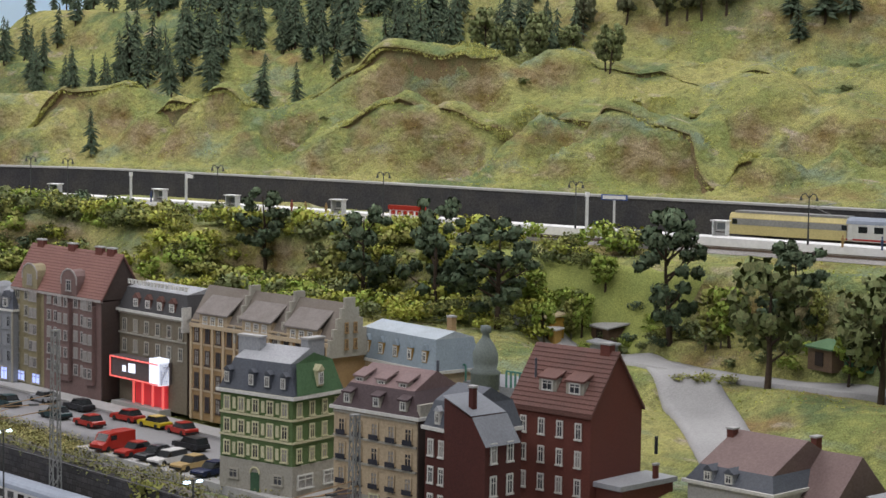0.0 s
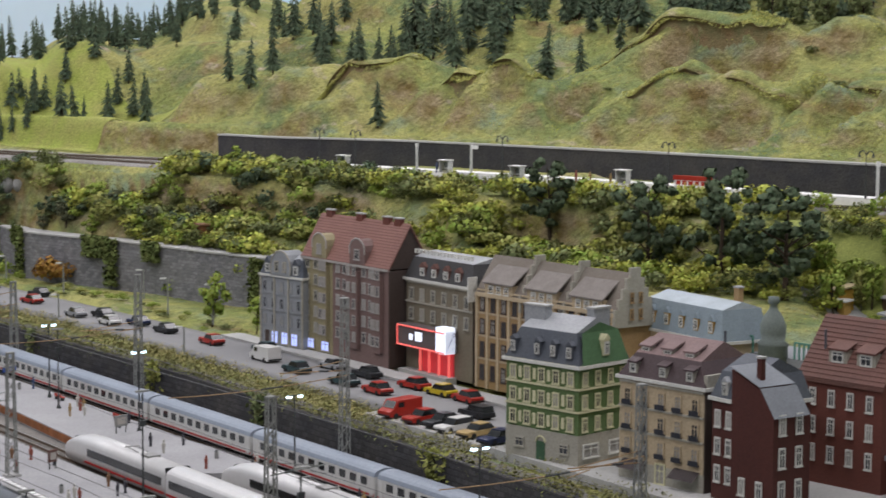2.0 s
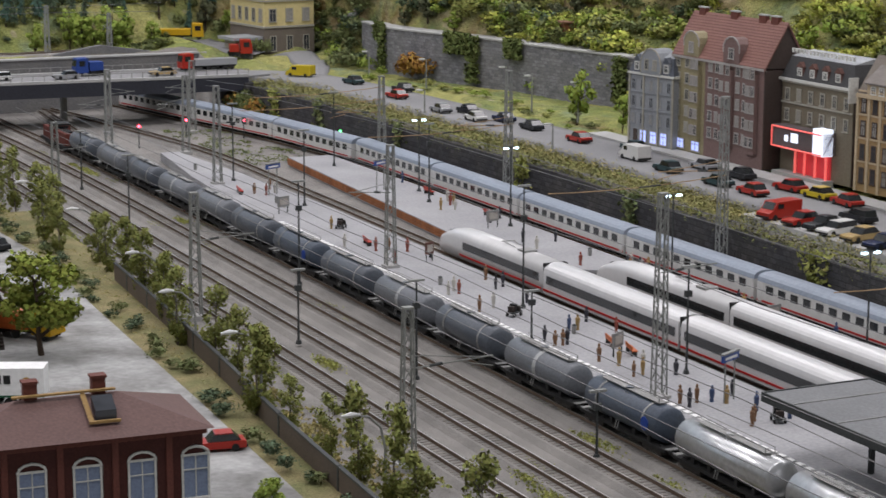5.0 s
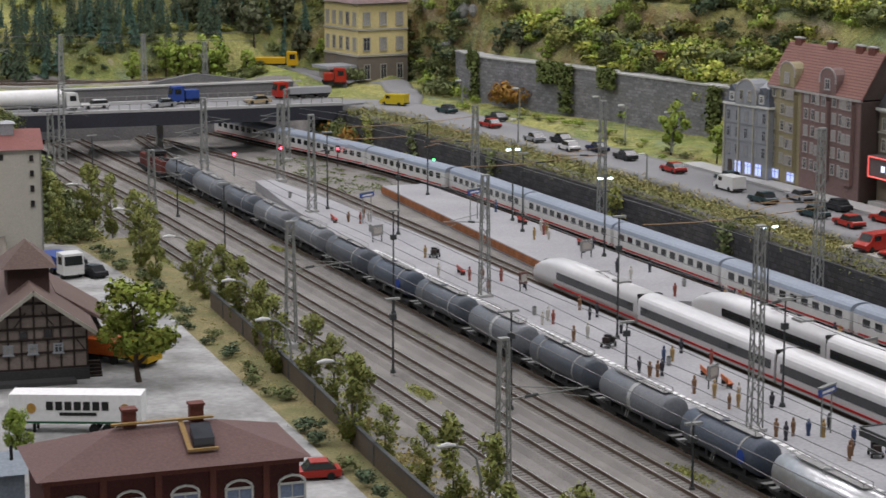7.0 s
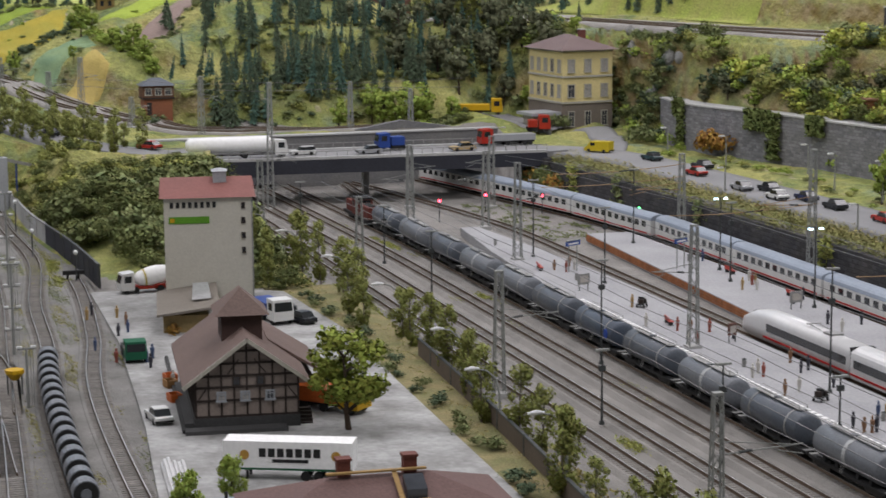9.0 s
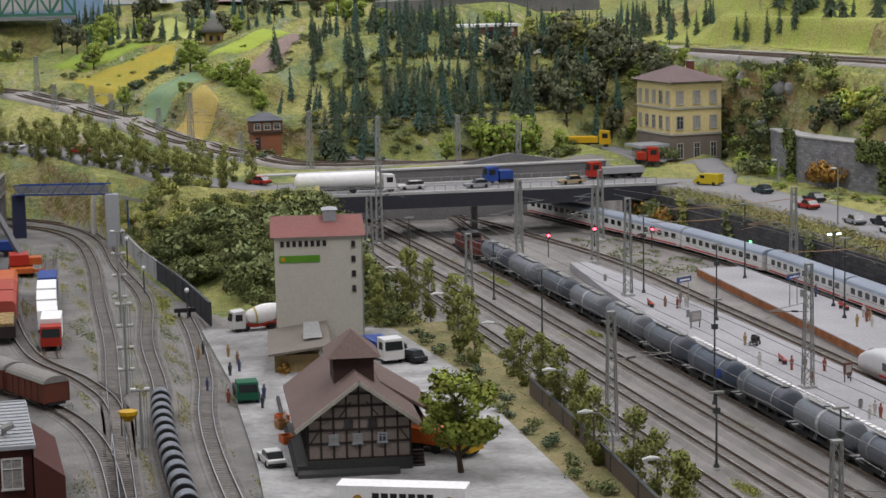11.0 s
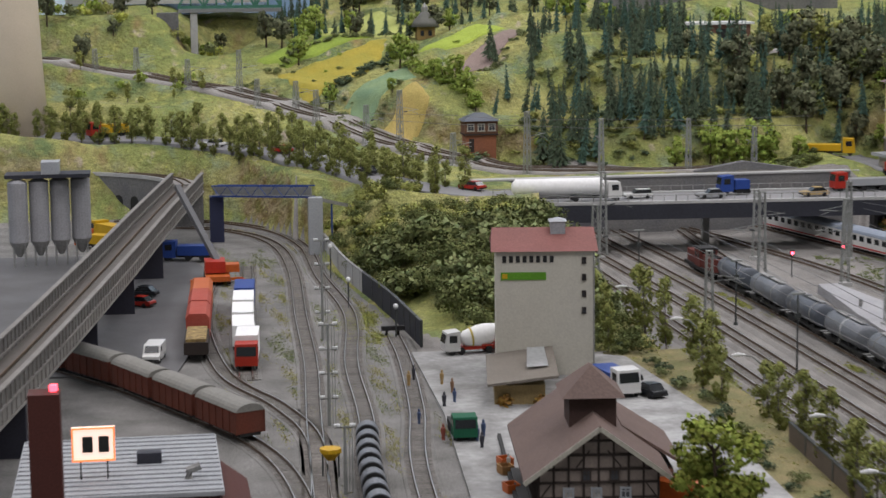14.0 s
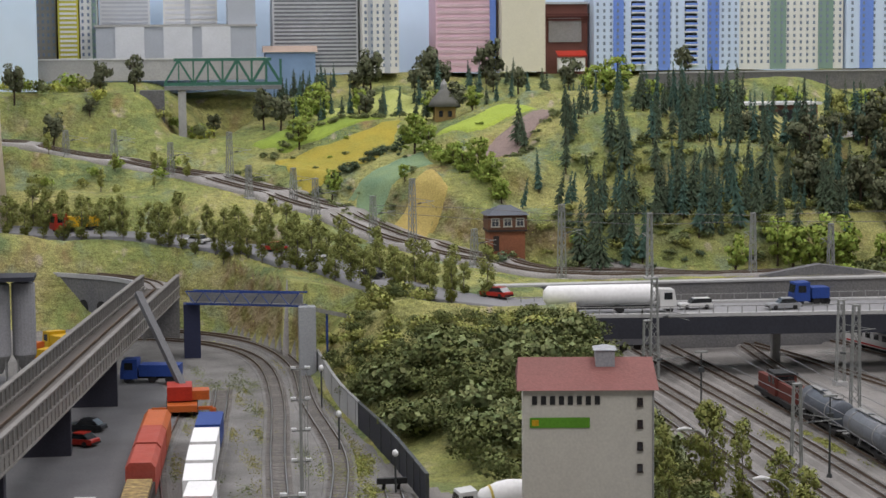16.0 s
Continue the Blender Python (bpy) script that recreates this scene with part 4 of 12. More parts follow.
def gable_roof(top, x0, y0, x1, y1, z0, z1, material, along="y", over=0.003, thick=0.003, wall=None):
    if along == "y":
        xm = (x0 + x1) / 2
        e = (x1 - x0) / 2
        dz = over * (z1 - z0) / e
        outline = [(x0 - over, z0 - dz), (xm, z1), (x1 + over, z0 - dz), (x1 + over, z0 - dz + thick), (xm, z1 + thick), (x0 - over, z0 - dz + thick)]
        g = G().add([(x, y, z) for y in (y0 - over, y1 + over) for x, z in outline], [(0, 1, 4, 5), (1, 2, 3, 4), (6 + 5, 6 + 4, 6 + 1, 6), (6 + 4, 6 + 3, 6 + 2, 6 + 1), (5, 4, 10, 11), (4, 3, 9, 10), (0, 6, 7, 1), (1, 7, 8, 2), (0, 5, 11, 6), (2, 8, 9, 3)])
        gb = G().add([(x0, y0, z0), (x1, y0, z0), (xm, y0, z1), (x0, y1, z0), (x1, y1, z0), (xm, y1, z1)], [(0, 1, 2), (3, 5, 4), (0, 2, 5, 3), (1, 4, 5, 2), (0, 3, 4, 1)])
    else:
        ym = (y0 + y1) / 2
        e = (y1 - y0) / 2
        dz = over * (z1 - z0) / e
        outline = [(y0 - over, z0 - dz), (ym, z1), (y1 + over, z0 - dz), (y1 + over, z0 - dz + thick), (ym, z1 + thick), (y0 - over, z0 - dz + thick)]
        g = G().add([(x, y, z) for x in (x0 - over, x1 + over) for y, z in outline], [(0, 1, 4, 5), (1, 2, 3, 4), (6 + 5, 6 + 4, 6 + 1, 6), (6 + 4, 6 + 3, 6 + 2, 6 + 1), (5, 4, 10, 11), (4, 3, 9, 10), (0, 6, 7, 1), (1, 7, 8, 2), (0, 5, 11, 6), (2, 8, 9, 3)])
        gb = G().add([(x0, y0, z0), (x0, y1, z0), (x0, ym, z1), (x1, y0, z0), (x1, y1, z0), (x1, ym, z1)], [(0, 1, 2), (3, 5, 4), (0, 2, 5, 3), (1, 4, 5, 2), (0, 3, 4, 1)])
    roof = part("roof", g, material, top)
    if wall:
        part("gable", gb, wall, top)
    return roof


def tile_rows(roof, x0, y0, y1, z0, xm, z1, n, material):
    """Courses of tiles on the slope that faces -x."""
    for i in range(n):
        t0, t1 = i / n, (i + 1.15) / n
        a, b = (x0 + (xm - x0) * t0, z0 + (z1 - z0) * t0), (x0 + (xm - x0) * t1, z0 + (z1 - z0) * t1)
        g = G().add([(a[0], y0, a[1] + 0.0044), (a[0], y1, a[1] + 0.0044), (b[0], y1, b[1] + 0.0031), (b[0], y0, b[1] + 0.0031), (a[0], y0, a[1] + 0.003), (a[0], y1, a[1] + 0.003)], [(0, 1, 2, 3), (0, 4, 5, 1)])
        part("tile_course", g, material, roof)


def dormer(parent, x, y, z, w, h, d, wall, roofm, face="w", pointed=True, glass=None):
    """A dormer whose window looks to -x ('w') or -y ('s')."""
    g = G().box(-w / 2, 0, 0, w / 2, d, h)
    if pointed:
        r = G().add([(-w / 2 - 0.001, -0.0015, h), (w / 2 + 0.001, -0.0015, h), (0, -0.0015, h + w * 0.55), (-w / 2 - 0.001, d, h), (w / 2 + 0.001, d, h), (0, d, h + w * 0.55)], [(0, 1, 2), (3, 5, 4), (0, 2, 5, 3), (1, 4, 5, 2), (0, 3, 4, 1)])
    else:
        r = G().add([(-w / 2 - 0.0015, -0.0025, h - 0.001), (w / 2 + 0.0015, -0.0025, h - 0.001), (w / 2 + 0.0015, d, h + d * 0.3), (-w / 2 - 0.0015, d, h + d * 0.3), (-w / 2 - 0.0015, -0.0025, h + 0.001), (w / 2 + 0.0015, -0.0025, h + 0.001), (w / 2 + 0.0015, d, h + d * 0.3 + 0.002), (-w / 2 - 0.0015, d, h + d * 0.3 + 0.002)], [(3, 2, 1, 0), (4, 5, 6, 7), (0, 1, 5, 4), (1, 2, 6, 5), (2, 3, 7, 6), (3, 0, 4, 7)])
    m = pose(x, y, z, 0, 0, 0 if face == "s" else -90)
    dm = part("dormer", g, wall, parent)
    dm.matrix_basis = m
    part("dormer_roof", r, roofm, dm)
    fr, sill, pane = window_meshes(w * 0.55, h * 0.66, TRIMWHITE, glass or GLASS)
    wn = part("window", fr, TRIMWHITE, dm)
    wn.location = (0, -0.0004, h * 0.16)
    pn = part("pane", pane, GLASS, dm)
    pn.location = (0, -0.0006, h * 0.16)
    return dm


def chimney(top, x, y, z0, z1, w, d, material, cap=None):
    c = part("chimney", G().box(x - w / 2, y - d / 2, z0, x + w / 2, y + d / 2, z1), material, top)
    part("chimney_cap", G().box(x - w / 2 - 0.001, y - d / 2 - 0.001, z1, x + w / 2 + 0.001, y + d / 2 + 0.001, z1 + 0.002), cap or CONCRETE, c)


ZS = STREET_Z + 0.005
ROW = "town houses along the street"


def seat(px, py, tx, ty, turn, sx, sy, sz, z0=ZS):
    """A house turned and sized about its near corner (px, py)."""
    return pose(px + tx, py + ty, z0, 0, 0, turn) @ Matrix.Diagonal((sx, sy, sz, 1)) @ pose(-px, -py, -z0)


def green_house():
    top = thing("town_house", "green corner town house with cream trim and slate mansard roof", "house", seat(0.472, -0.755, 0.0078, -0.006, 10.5, 0.888, 1.045, 1.022), group=ROW)
    x0, x1, y0, y1 = 0.472, 0.565, -0.755, -0.655
    house_walls(top, x0, y0, x1, y1, ZS, 0.187, GREENW, STONEB, 0.033)
    facade(top, "w", x0, y0, y1 - y0, ZS + 0.037, 0.024, 3, 5, 0.0072, 0.0135, CREAM, CREAM)
    facade(top, "s", x0, y0, x1 - x0, ZS + 0.037, 0.024, 3, 4, 0.0072, 0.0135, CREAM, CREAM)
    for f in range(3):
        for c in range(4):
            part("shutter", G().box(x0 - 0.0012, y0 + 0.02 * (c + 1) - 0.0022, ZS + 0.038 + 0.024 * f, x0, y0 + 0.02 * (c + 1) + 0.0022, ZS + 0.05 + 0.024 * f), CREAM, top)
    for oy in (0.018, 0.08):
        window(top, x0 - 0.0012, y0 + oy, ZS + 0.012, 0.011, 0.009, "w", STONEB, GLASS, "shop_window")
    door = part("door", G().prism([(x0 - 0.0016, y0 + 0.044), (x0, y0 + 0.044), (x0, y0 + 0.056), (x0 - 0.0016, y0 + 0.056)], ZS, ZS + 0.021), paint("green_door", (0.05, 0.11, 0.06)), top, "dark green arched door")
    part("door_arch", G().tube([(x0 - 0.0015, y0 + 0.05 + 0.0065 * math.cos(a), ZS + 0.02 + 0.0065 * math.sin(a)) for a in (0, 0.6, 1.2, 1.9, 2.5, 3.14)], 0.0011, 5), CREAM, door)
    for ox in (0.022, 0.07):
        window(top, x0 + ox, y0 - 0.0012, ZS + 0.009, 0.026, 0.013, "s", TRIMWHITE, CURTAIN, "shop_window")
    roof = mansard(top, x0, y0, x1, y1, 0.189, 0.222, 0.236, 0.011, SLATE, ZINC)
    part("gable_shield", G().add([(x0 + 0.004, y0 - 0.003, 0.19), (x1 - 0.004, y0 - 0.003, 0.19), (x1 - 0.012, y0 + 0.006, 0.222), (0.518, y0 + 0.006, 0.232), (x0 + 0.014, y0 + 0.006, 0.222)], [(0, 1, 2, 3, 4)]), paint("green_gable", (0.075, 0.15, 0.07)), top)
    for i, oy in enumerate((0.012, 0.034, 0.056, 0.09)):
        dormer(roof, x0 - 0.001, y0 + oy, 0.195, 0.008, 0.015, 0.012, SLATE, SLATE, "w")
    dormer(roof, 0.52, y0 - 0.002, 0.197, 0.011, 0.017, 0.012, CREAM, CREAM, "s")
    chimney(top, 0.507, -0.672, 0.22, 0.243, 0.012, 0.03, ZINC)
    chimney(top, 0.535, -0.735, 0.222, 0.244, 0.03, 0.01, ZINC)


BROWNSLATE = paint("brown_slate", (0.075, 0.052, 0.055), rough=0.6)
MAUVE = paint("mauve_tiles", (0.21, 0.145, 0.14), second=(0.15, 0.11, 0.11))


def beige_house():
    top = thing("town_house", "beige sandstone town house with iron balconies and a dark mansard roof", "house", seat(0.492, -0.925, 0.0109, -0.0095, 7, 0.812, 1.081, 0.979), group=ROW)
    x0, x1, y0, y1 = 0.492, 0.60, -0.925, -0.818
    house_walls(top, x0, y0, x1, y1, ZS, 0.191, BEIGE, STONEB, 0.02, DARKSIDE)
    facade(top, "w", x0, y0, y1 - y0, ZS + 0.03, 0.026, 3, 5, 0.0075, 0.015, BEIGE, STONEB)
    for f in range(3):
        for c in range(5):
            y = y0 + (y1 - y0) * (c + 0.5) / 5
            z = ZS + 0.029 + 0.026 * f
            part("balcony_rail", G().box(x0 - 0.004, y - 0.006, z, x0 - 0.0035, y + 0.006, z + 0.0045).box(x0 - 0.004, y - 0.006, z - 0.001, x0, y + 0.006, z), BLUEGREY, top)
    for oy in (0.02, 0.085):
        part("awning", G().add([(x0 - 0.014, y0 + oy - 0.016, ZS + 0.013), (x0 - 0.014, y0 + oy + 0.016, ZS + 0.013), (x0, y0 + oy + 0.016, ZS + 0.022), (x0, y0 + oy - 0.016, ZS + 0.022)], [(0, 1, 2, 3)]), paint("dark_awning", (0.05, 0.04, 0.04)), top, "dark striped shop awning")
    window(top, x0 - 0.001, y0 + 0.053, ZS + 0.002, 0.011, 0.02, "w", CREAM, CURTAIN, "door")
    roof = mansard(top, x0, y0, x1, y1, 0.193, 0.218, 0.236, 0.012, BROWNSLATE, MAUVE)
    for oy in (0.018, 0.052, 0.09):
        dormer(roof, x0, y0 + oy, 0.197, 0.010, 0.012, 0.014, STONEB, BROWNSLATE, "w", False)
    for oy in (0.03, 0.058, 0.086):
        dormer(roof, x0 + 0.018, y0 + oy, 0.219, 0.013, 0.006, 0.02, STONEB, MAUVE, "w", False)
    part("firewall", G().box(x0 + 0.002, y0 - 0.002, 0.19, x1, y0 + 0.002, 0.206), STONEB, top)
    part("flue", G().tube([(0.56, y0 + 0.02, 0.22), (0.56, y0 + 0.02, 0.245)], 0.0015, 6), SLATE, top)


DARKZINC = paint("dark_zinc_sheet", (0.19, 0.205, 0.225), second=(0.15, 0.16, 0.18), rough=0.45)


def brick_house():
    top = thing("town_house", "dark red brick town house with a zinc-roofed wing", "house", seat(0.475, -1.057, 0.003, -0.0029, 0.7, 0.788, 0.86, 1.058), group=ROW)
    house_walls(top, 0.505, -1.0, 0.60, -0.929, ZS, 0.178, BRICK)
    facade(top, "w", 0.505, -0.985, 0.055, ZS + 0.018, 0.026, 3, 3, 0.0075, 0.0145, TRIMWHITE)
    roof = mansard(top, 0.505, -1.0, 0.60, -0.929, 0.18, 0.205, 0.219, 0.008, SLATE, SLATE)
    for oy in (0.018, 0.035):
        dormer(roof, 0.504, -0.985 + oy, 0.183, 0.009, 0.013, 0.012, TRIMWHITE, ZINC, "w")
    wing = part("wing", G().add([(0.475, -1.057, ZS), (0.531, -1.057, ZS), (0.531, -0.99, ZS), (0.475, -0.99, ZS), (0.475, -1.057, 0.178), (0.531, -1.057, 0.178), (0.531, -0.99, 0.214), (0.475, -0.99, 0.214), (0.475, -1.038, 0.199), (0.531, -1.038, 0.199)],
                                [(3, 2, 1, 0), (0, 1, 5, 4), (4, 5, 9, 8), (8, 9, 6, 7), (2, 3, 7, 6), (3, 0, 4, 8, 7), (1, 2, 6, 9, 5)]), BRICK, top, "dark brick wing")
    part("wing_roof", G().add([(0.473, -1.06, 0.1765), (0.533, -1.06, 0.1765), (0.533, -1.037, 0.2015), (0.473, -1.037, 0.2015)], [(0, 1, 2, 3)]), DARKZINC, wing)
    part("wing_roof", G().add([(0.473, -1.036, 0.2025), (0.533, -1.036, 0.2025), (0.533, -0.988, 0.217), (0.473, -0.988, 0.217)], [(0, 1, 2, 3)]), DARKZINC, wing)
    facade(wing, "s", 0.475, -1.057, 0.056, ZS + 0.018, 0.03, 3, 2, 0.0085, 0.017, TRIMWHITE)
    chimney(top, 0.492, -1.02, 0.19, 0.226, 0.007, 0.007, BRICK)
    facade(top, "w", 0.475, -1.05, 0.055, ZS + 0.018, 0.03, 1, 2, 0.0075, 0.0145, TRIMWHITE)


def gable_house():
    top = thing("town_house", "large red brick gable house with tiled roof and white windows", "house", seat(0.646, -1.037, 0.0007, -0.0007, 6.4, 0.854, 0.851, 1.037), group=ROW)
    x0, x1, y0, y1 = 0.646, 0.749, -1.037, -0.914
    house_walls(top, x0, y0, x1, y1, ZS, 0.188, BRICK2)
    facade(top, "w", x0, y0 + 0.004, y1 - y0 - 0.01, ZS + 0.024, 0.028, 4, 4, 0.0075, 0.015, TRIMWHITE, skip={(3, 0), (3, 1), (3, 2), (3, 3)})
    roof = gable_roof(top, x0, y0, x1, y1, 0.188, 0.244, TILE, "y", wall=BRICK2)
    tile_rows(roof, x0 - 0.003, y0 - 0.003, y1 + 0.003, 0.1855, 0.6975, 0.244, 14, TILE)
    for oy in (0.034, 0.076):
        dormer(roof, x0 + 0.012, y0 + oy, 0.204, 0.027, 0.014, 0.03, STONEB, TILE, "w", False)
    chimney(top, 0.698, y0 + 0.016, 0.235, 0.2535, 0.011, 0.014, BRICK2)
    part("flue", G().tube([(0.668, y1 - 0.02, 0.2), (0.668, y1 - 0.02, 0.235)], 0.0014, 6), SLATE, top)


def twin_house():
    top = thing("town_house", "tall olive and maroon twin town house with round gables", "house", seat(0.665, -0.087, 0.0069, -0.0044, 0.5, 0.635, 1.167, 0.981), group=ROW)
    x0, x1 = 0.665, 0.775
    part("wall", G().box(x0, 0.038, ZS, x1, 0.109, 0.225), OLIVE, top, "olive plaster half")
    part("wall", G().box(x0, -0.087, ZS, x1, 0.0375, 0.222), MAROON, top, "maroon plaster half")
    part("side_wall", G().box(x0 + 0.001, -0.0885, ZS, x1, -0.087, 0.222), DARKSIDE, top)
    for y, w, m in ((0.055, 0.018, OLIVE), (-0.012, 0.026, MAROON), (-0.066, 0.02, MAROON)):
        bay = part("bay", G().box(x0 - 0.009, y - w / 2, ZS + 0.02, x0, y + w / 2, 0.215), m, top, "projecting bay window column")
        facade(bay, "w", x0 - 0.009, y - w / 2, w, ZS + 0.03, 0.024, 5, 2, 0.006, 0.013, DULLTRIM)
    facade(top, "w", x0, 0.068, 0.04, ZS + 0.03, 0.024, 5, 2, 0.007, 0.014, STONEB)
    facade(top, "w", x0, -0.056, 0.03, ZS + 0.03, 0.024, 5, 2, 0.007, 0.014, DULLTRIM)
    facade(top, "w", x0, 0.003, 0.03, ZS + 0.03, 0.024, 5, 2, 0.007, 0.014, DULLTRIM)
    for oy in (0.055, 0.09):
        window(top, x0 - 0.0012, oy, ZS + 0.005, 0.017, 0.014, "w", STONEB, LIT, "shop_window")
    roof = gable_roof(top, x0, -0.087, x1, 0.109, 0.224, 0.284, FADEDTILE, "y", wall=DARKSIDE)
    tile_rows(roof, x0 - 0.003, -0.09, 0.112, 0.2215, 0.72, 0.284, 16, FADEDTILE)
    part("eaves_board", G().box(x0 - 0.004, -0.089, 0.221, x0 + 0.002, 0.111, 0.2245), DULLTRIM, top)
    for y, m in ((0.068, OLIVE), (-0.02, MAROON)):
        pts = [(y - 0.017, 0.224), (y + 0.017, 0.224)] + [(y + 0.017 * math.cos(a), 0.245 + 0.017 * math.sin(a)) for a in (0, 0.5, 1.05, 1.57, 2.1, 2.64, 3.14)]
        gb = part("round_gable", G().extrude_x(pts, x0 - 0.003, x0 + 0.03), m, top, "round-headed gable with pale rim")
        part("gable_rim", G().tube([(x0 - 0.003, y + 0.0175 * math.cos(a), 0.245 + 0.0175 * math.sin(a)) for a in (-0.3, 0.3, 0.8, 1.3, 1.8, 2.3, 2.8, 3.4)], 0.0014, 5), DULLTRIM, gb)
        window(gb, x0 - 0.0032, y, 0.232, 0.009, 0.014, "w", DULLTRIM)
    for y in (0.09, 0.02, -0.04, -0.065):
        chimney(top, 0.72, y, 0.27, 0.293, 0.01, 0.014, BRICK2)


def cinema_house():
    top = thing("cinema", "grey-brown town house with a lit cinema front and red neon", "house", seat(0.69, -0.252, 0.0079, -0.0055, -0.1, 0.9, 1.144, 1.032), group=ROW)
    x0, x1, y0, y1 = 0.69, 0.78, -0.252, -0.112
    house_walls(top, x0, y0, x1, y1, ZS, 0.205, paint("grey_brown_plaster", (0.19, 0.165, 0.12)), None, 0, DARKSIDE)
    facade(top, "w", x0, y0, y1 - y0, 0.152, 0.027, 2, 6, 0.007, 0.015, STONEB, STONEB)
    roof = mansard(top, x0, y0, x1, y1, 0.207, 0.236, 0.243, 0.008, paint("dark_slate", (0.06, 0.06, 0.062)), ZINC)
    for oy in (0.03, 0.055, 0.08, 0.105):
        dormer(roof, x0, y0 + oy, 0.211, 0.012, 0.013, 0.012, TILE, TILE, "w")
    rail = part("balustrade", G().box(x0 + 0.008, y0 + 0.008, 0.2445, x0 + 0.01, y1 - 0.008, 0.246), TRIMWHITE, top)
    for i in range(18):
        y = y0 + 0.01 + i * 0.007
        part("baluster", G().box(x0 + 0.008, y, 0.24, x0 + 0.01, y + 0.003, 0.2445), TRIMWHITE, rail)
    box = part("marquee", G().box(x0 - 0.022, y0 + 0.03, 0.119, x0, y1 - 0.006, 0.147), paint("marquee_grey", (0.12, 0.1, 0.1)), top, "projecting cinema sign box")
    for z in (0.1195, 0.1455):
        part("neon_tube", G().tube([(x0 - 0.0235, y0 + 0.032, z), (x0 - 0.0235, y1 - 0.008, z)], 0.0011, 6), NEON_RED, box, "red neon tube")
    part("neon_tube", G().tube([(x0 - 0.0235, y1 - 0.008, 0.12), (x0 - 0.0235, y1 - 0.008, 0.146)], 0.0011, 6), NEON_RED, box)
    part("poster", G().box(x0 - 0.0226, -0.172, 0.128, x0 - 0.022, -0.158, 0.14), NEON_WHITE, box, "small lit white mark")
    part("poster", G().box(x0 - 0.0226, -0.152, 0.128, x0 - 0.022, -0.145, 0.136), NEON_WHITE, box, "small lit white mark")
    part("screen", G().box(x0 - 0.0228, y0 + 0.03, 0.118, x0 - 0.005, y0 + 0.05, 0.152), NEON_WHITE, box, "glowing white picture screen")
    ent = part("entrance", G().box(x0 - 0.003, -0.215, ZS, x0, -0.15, 0.117), RED_LIT, top, "red lit entrance hall")
    for y in (-0.213, -0.192, -0.171, -0.152):
        part("pillar", G().tube([(x0 - 0.008, y, ZS), (x0 - 0.008, y, 0.118)], 0.0017, 8), NEON_RED, ent)
    part("side_sign", G().box(x0 - 0.012, y0 - 0.004, 0.19, x0 + 0.004, y0 - 0.0022, 0.222), TRIMWHITE, top, "white projecting sign")
    part("step", G().box(x0 - 0.02, -0.22, ZS - 0.006, x0, -0.118, ZS + 0.003), CONCRETE, top)


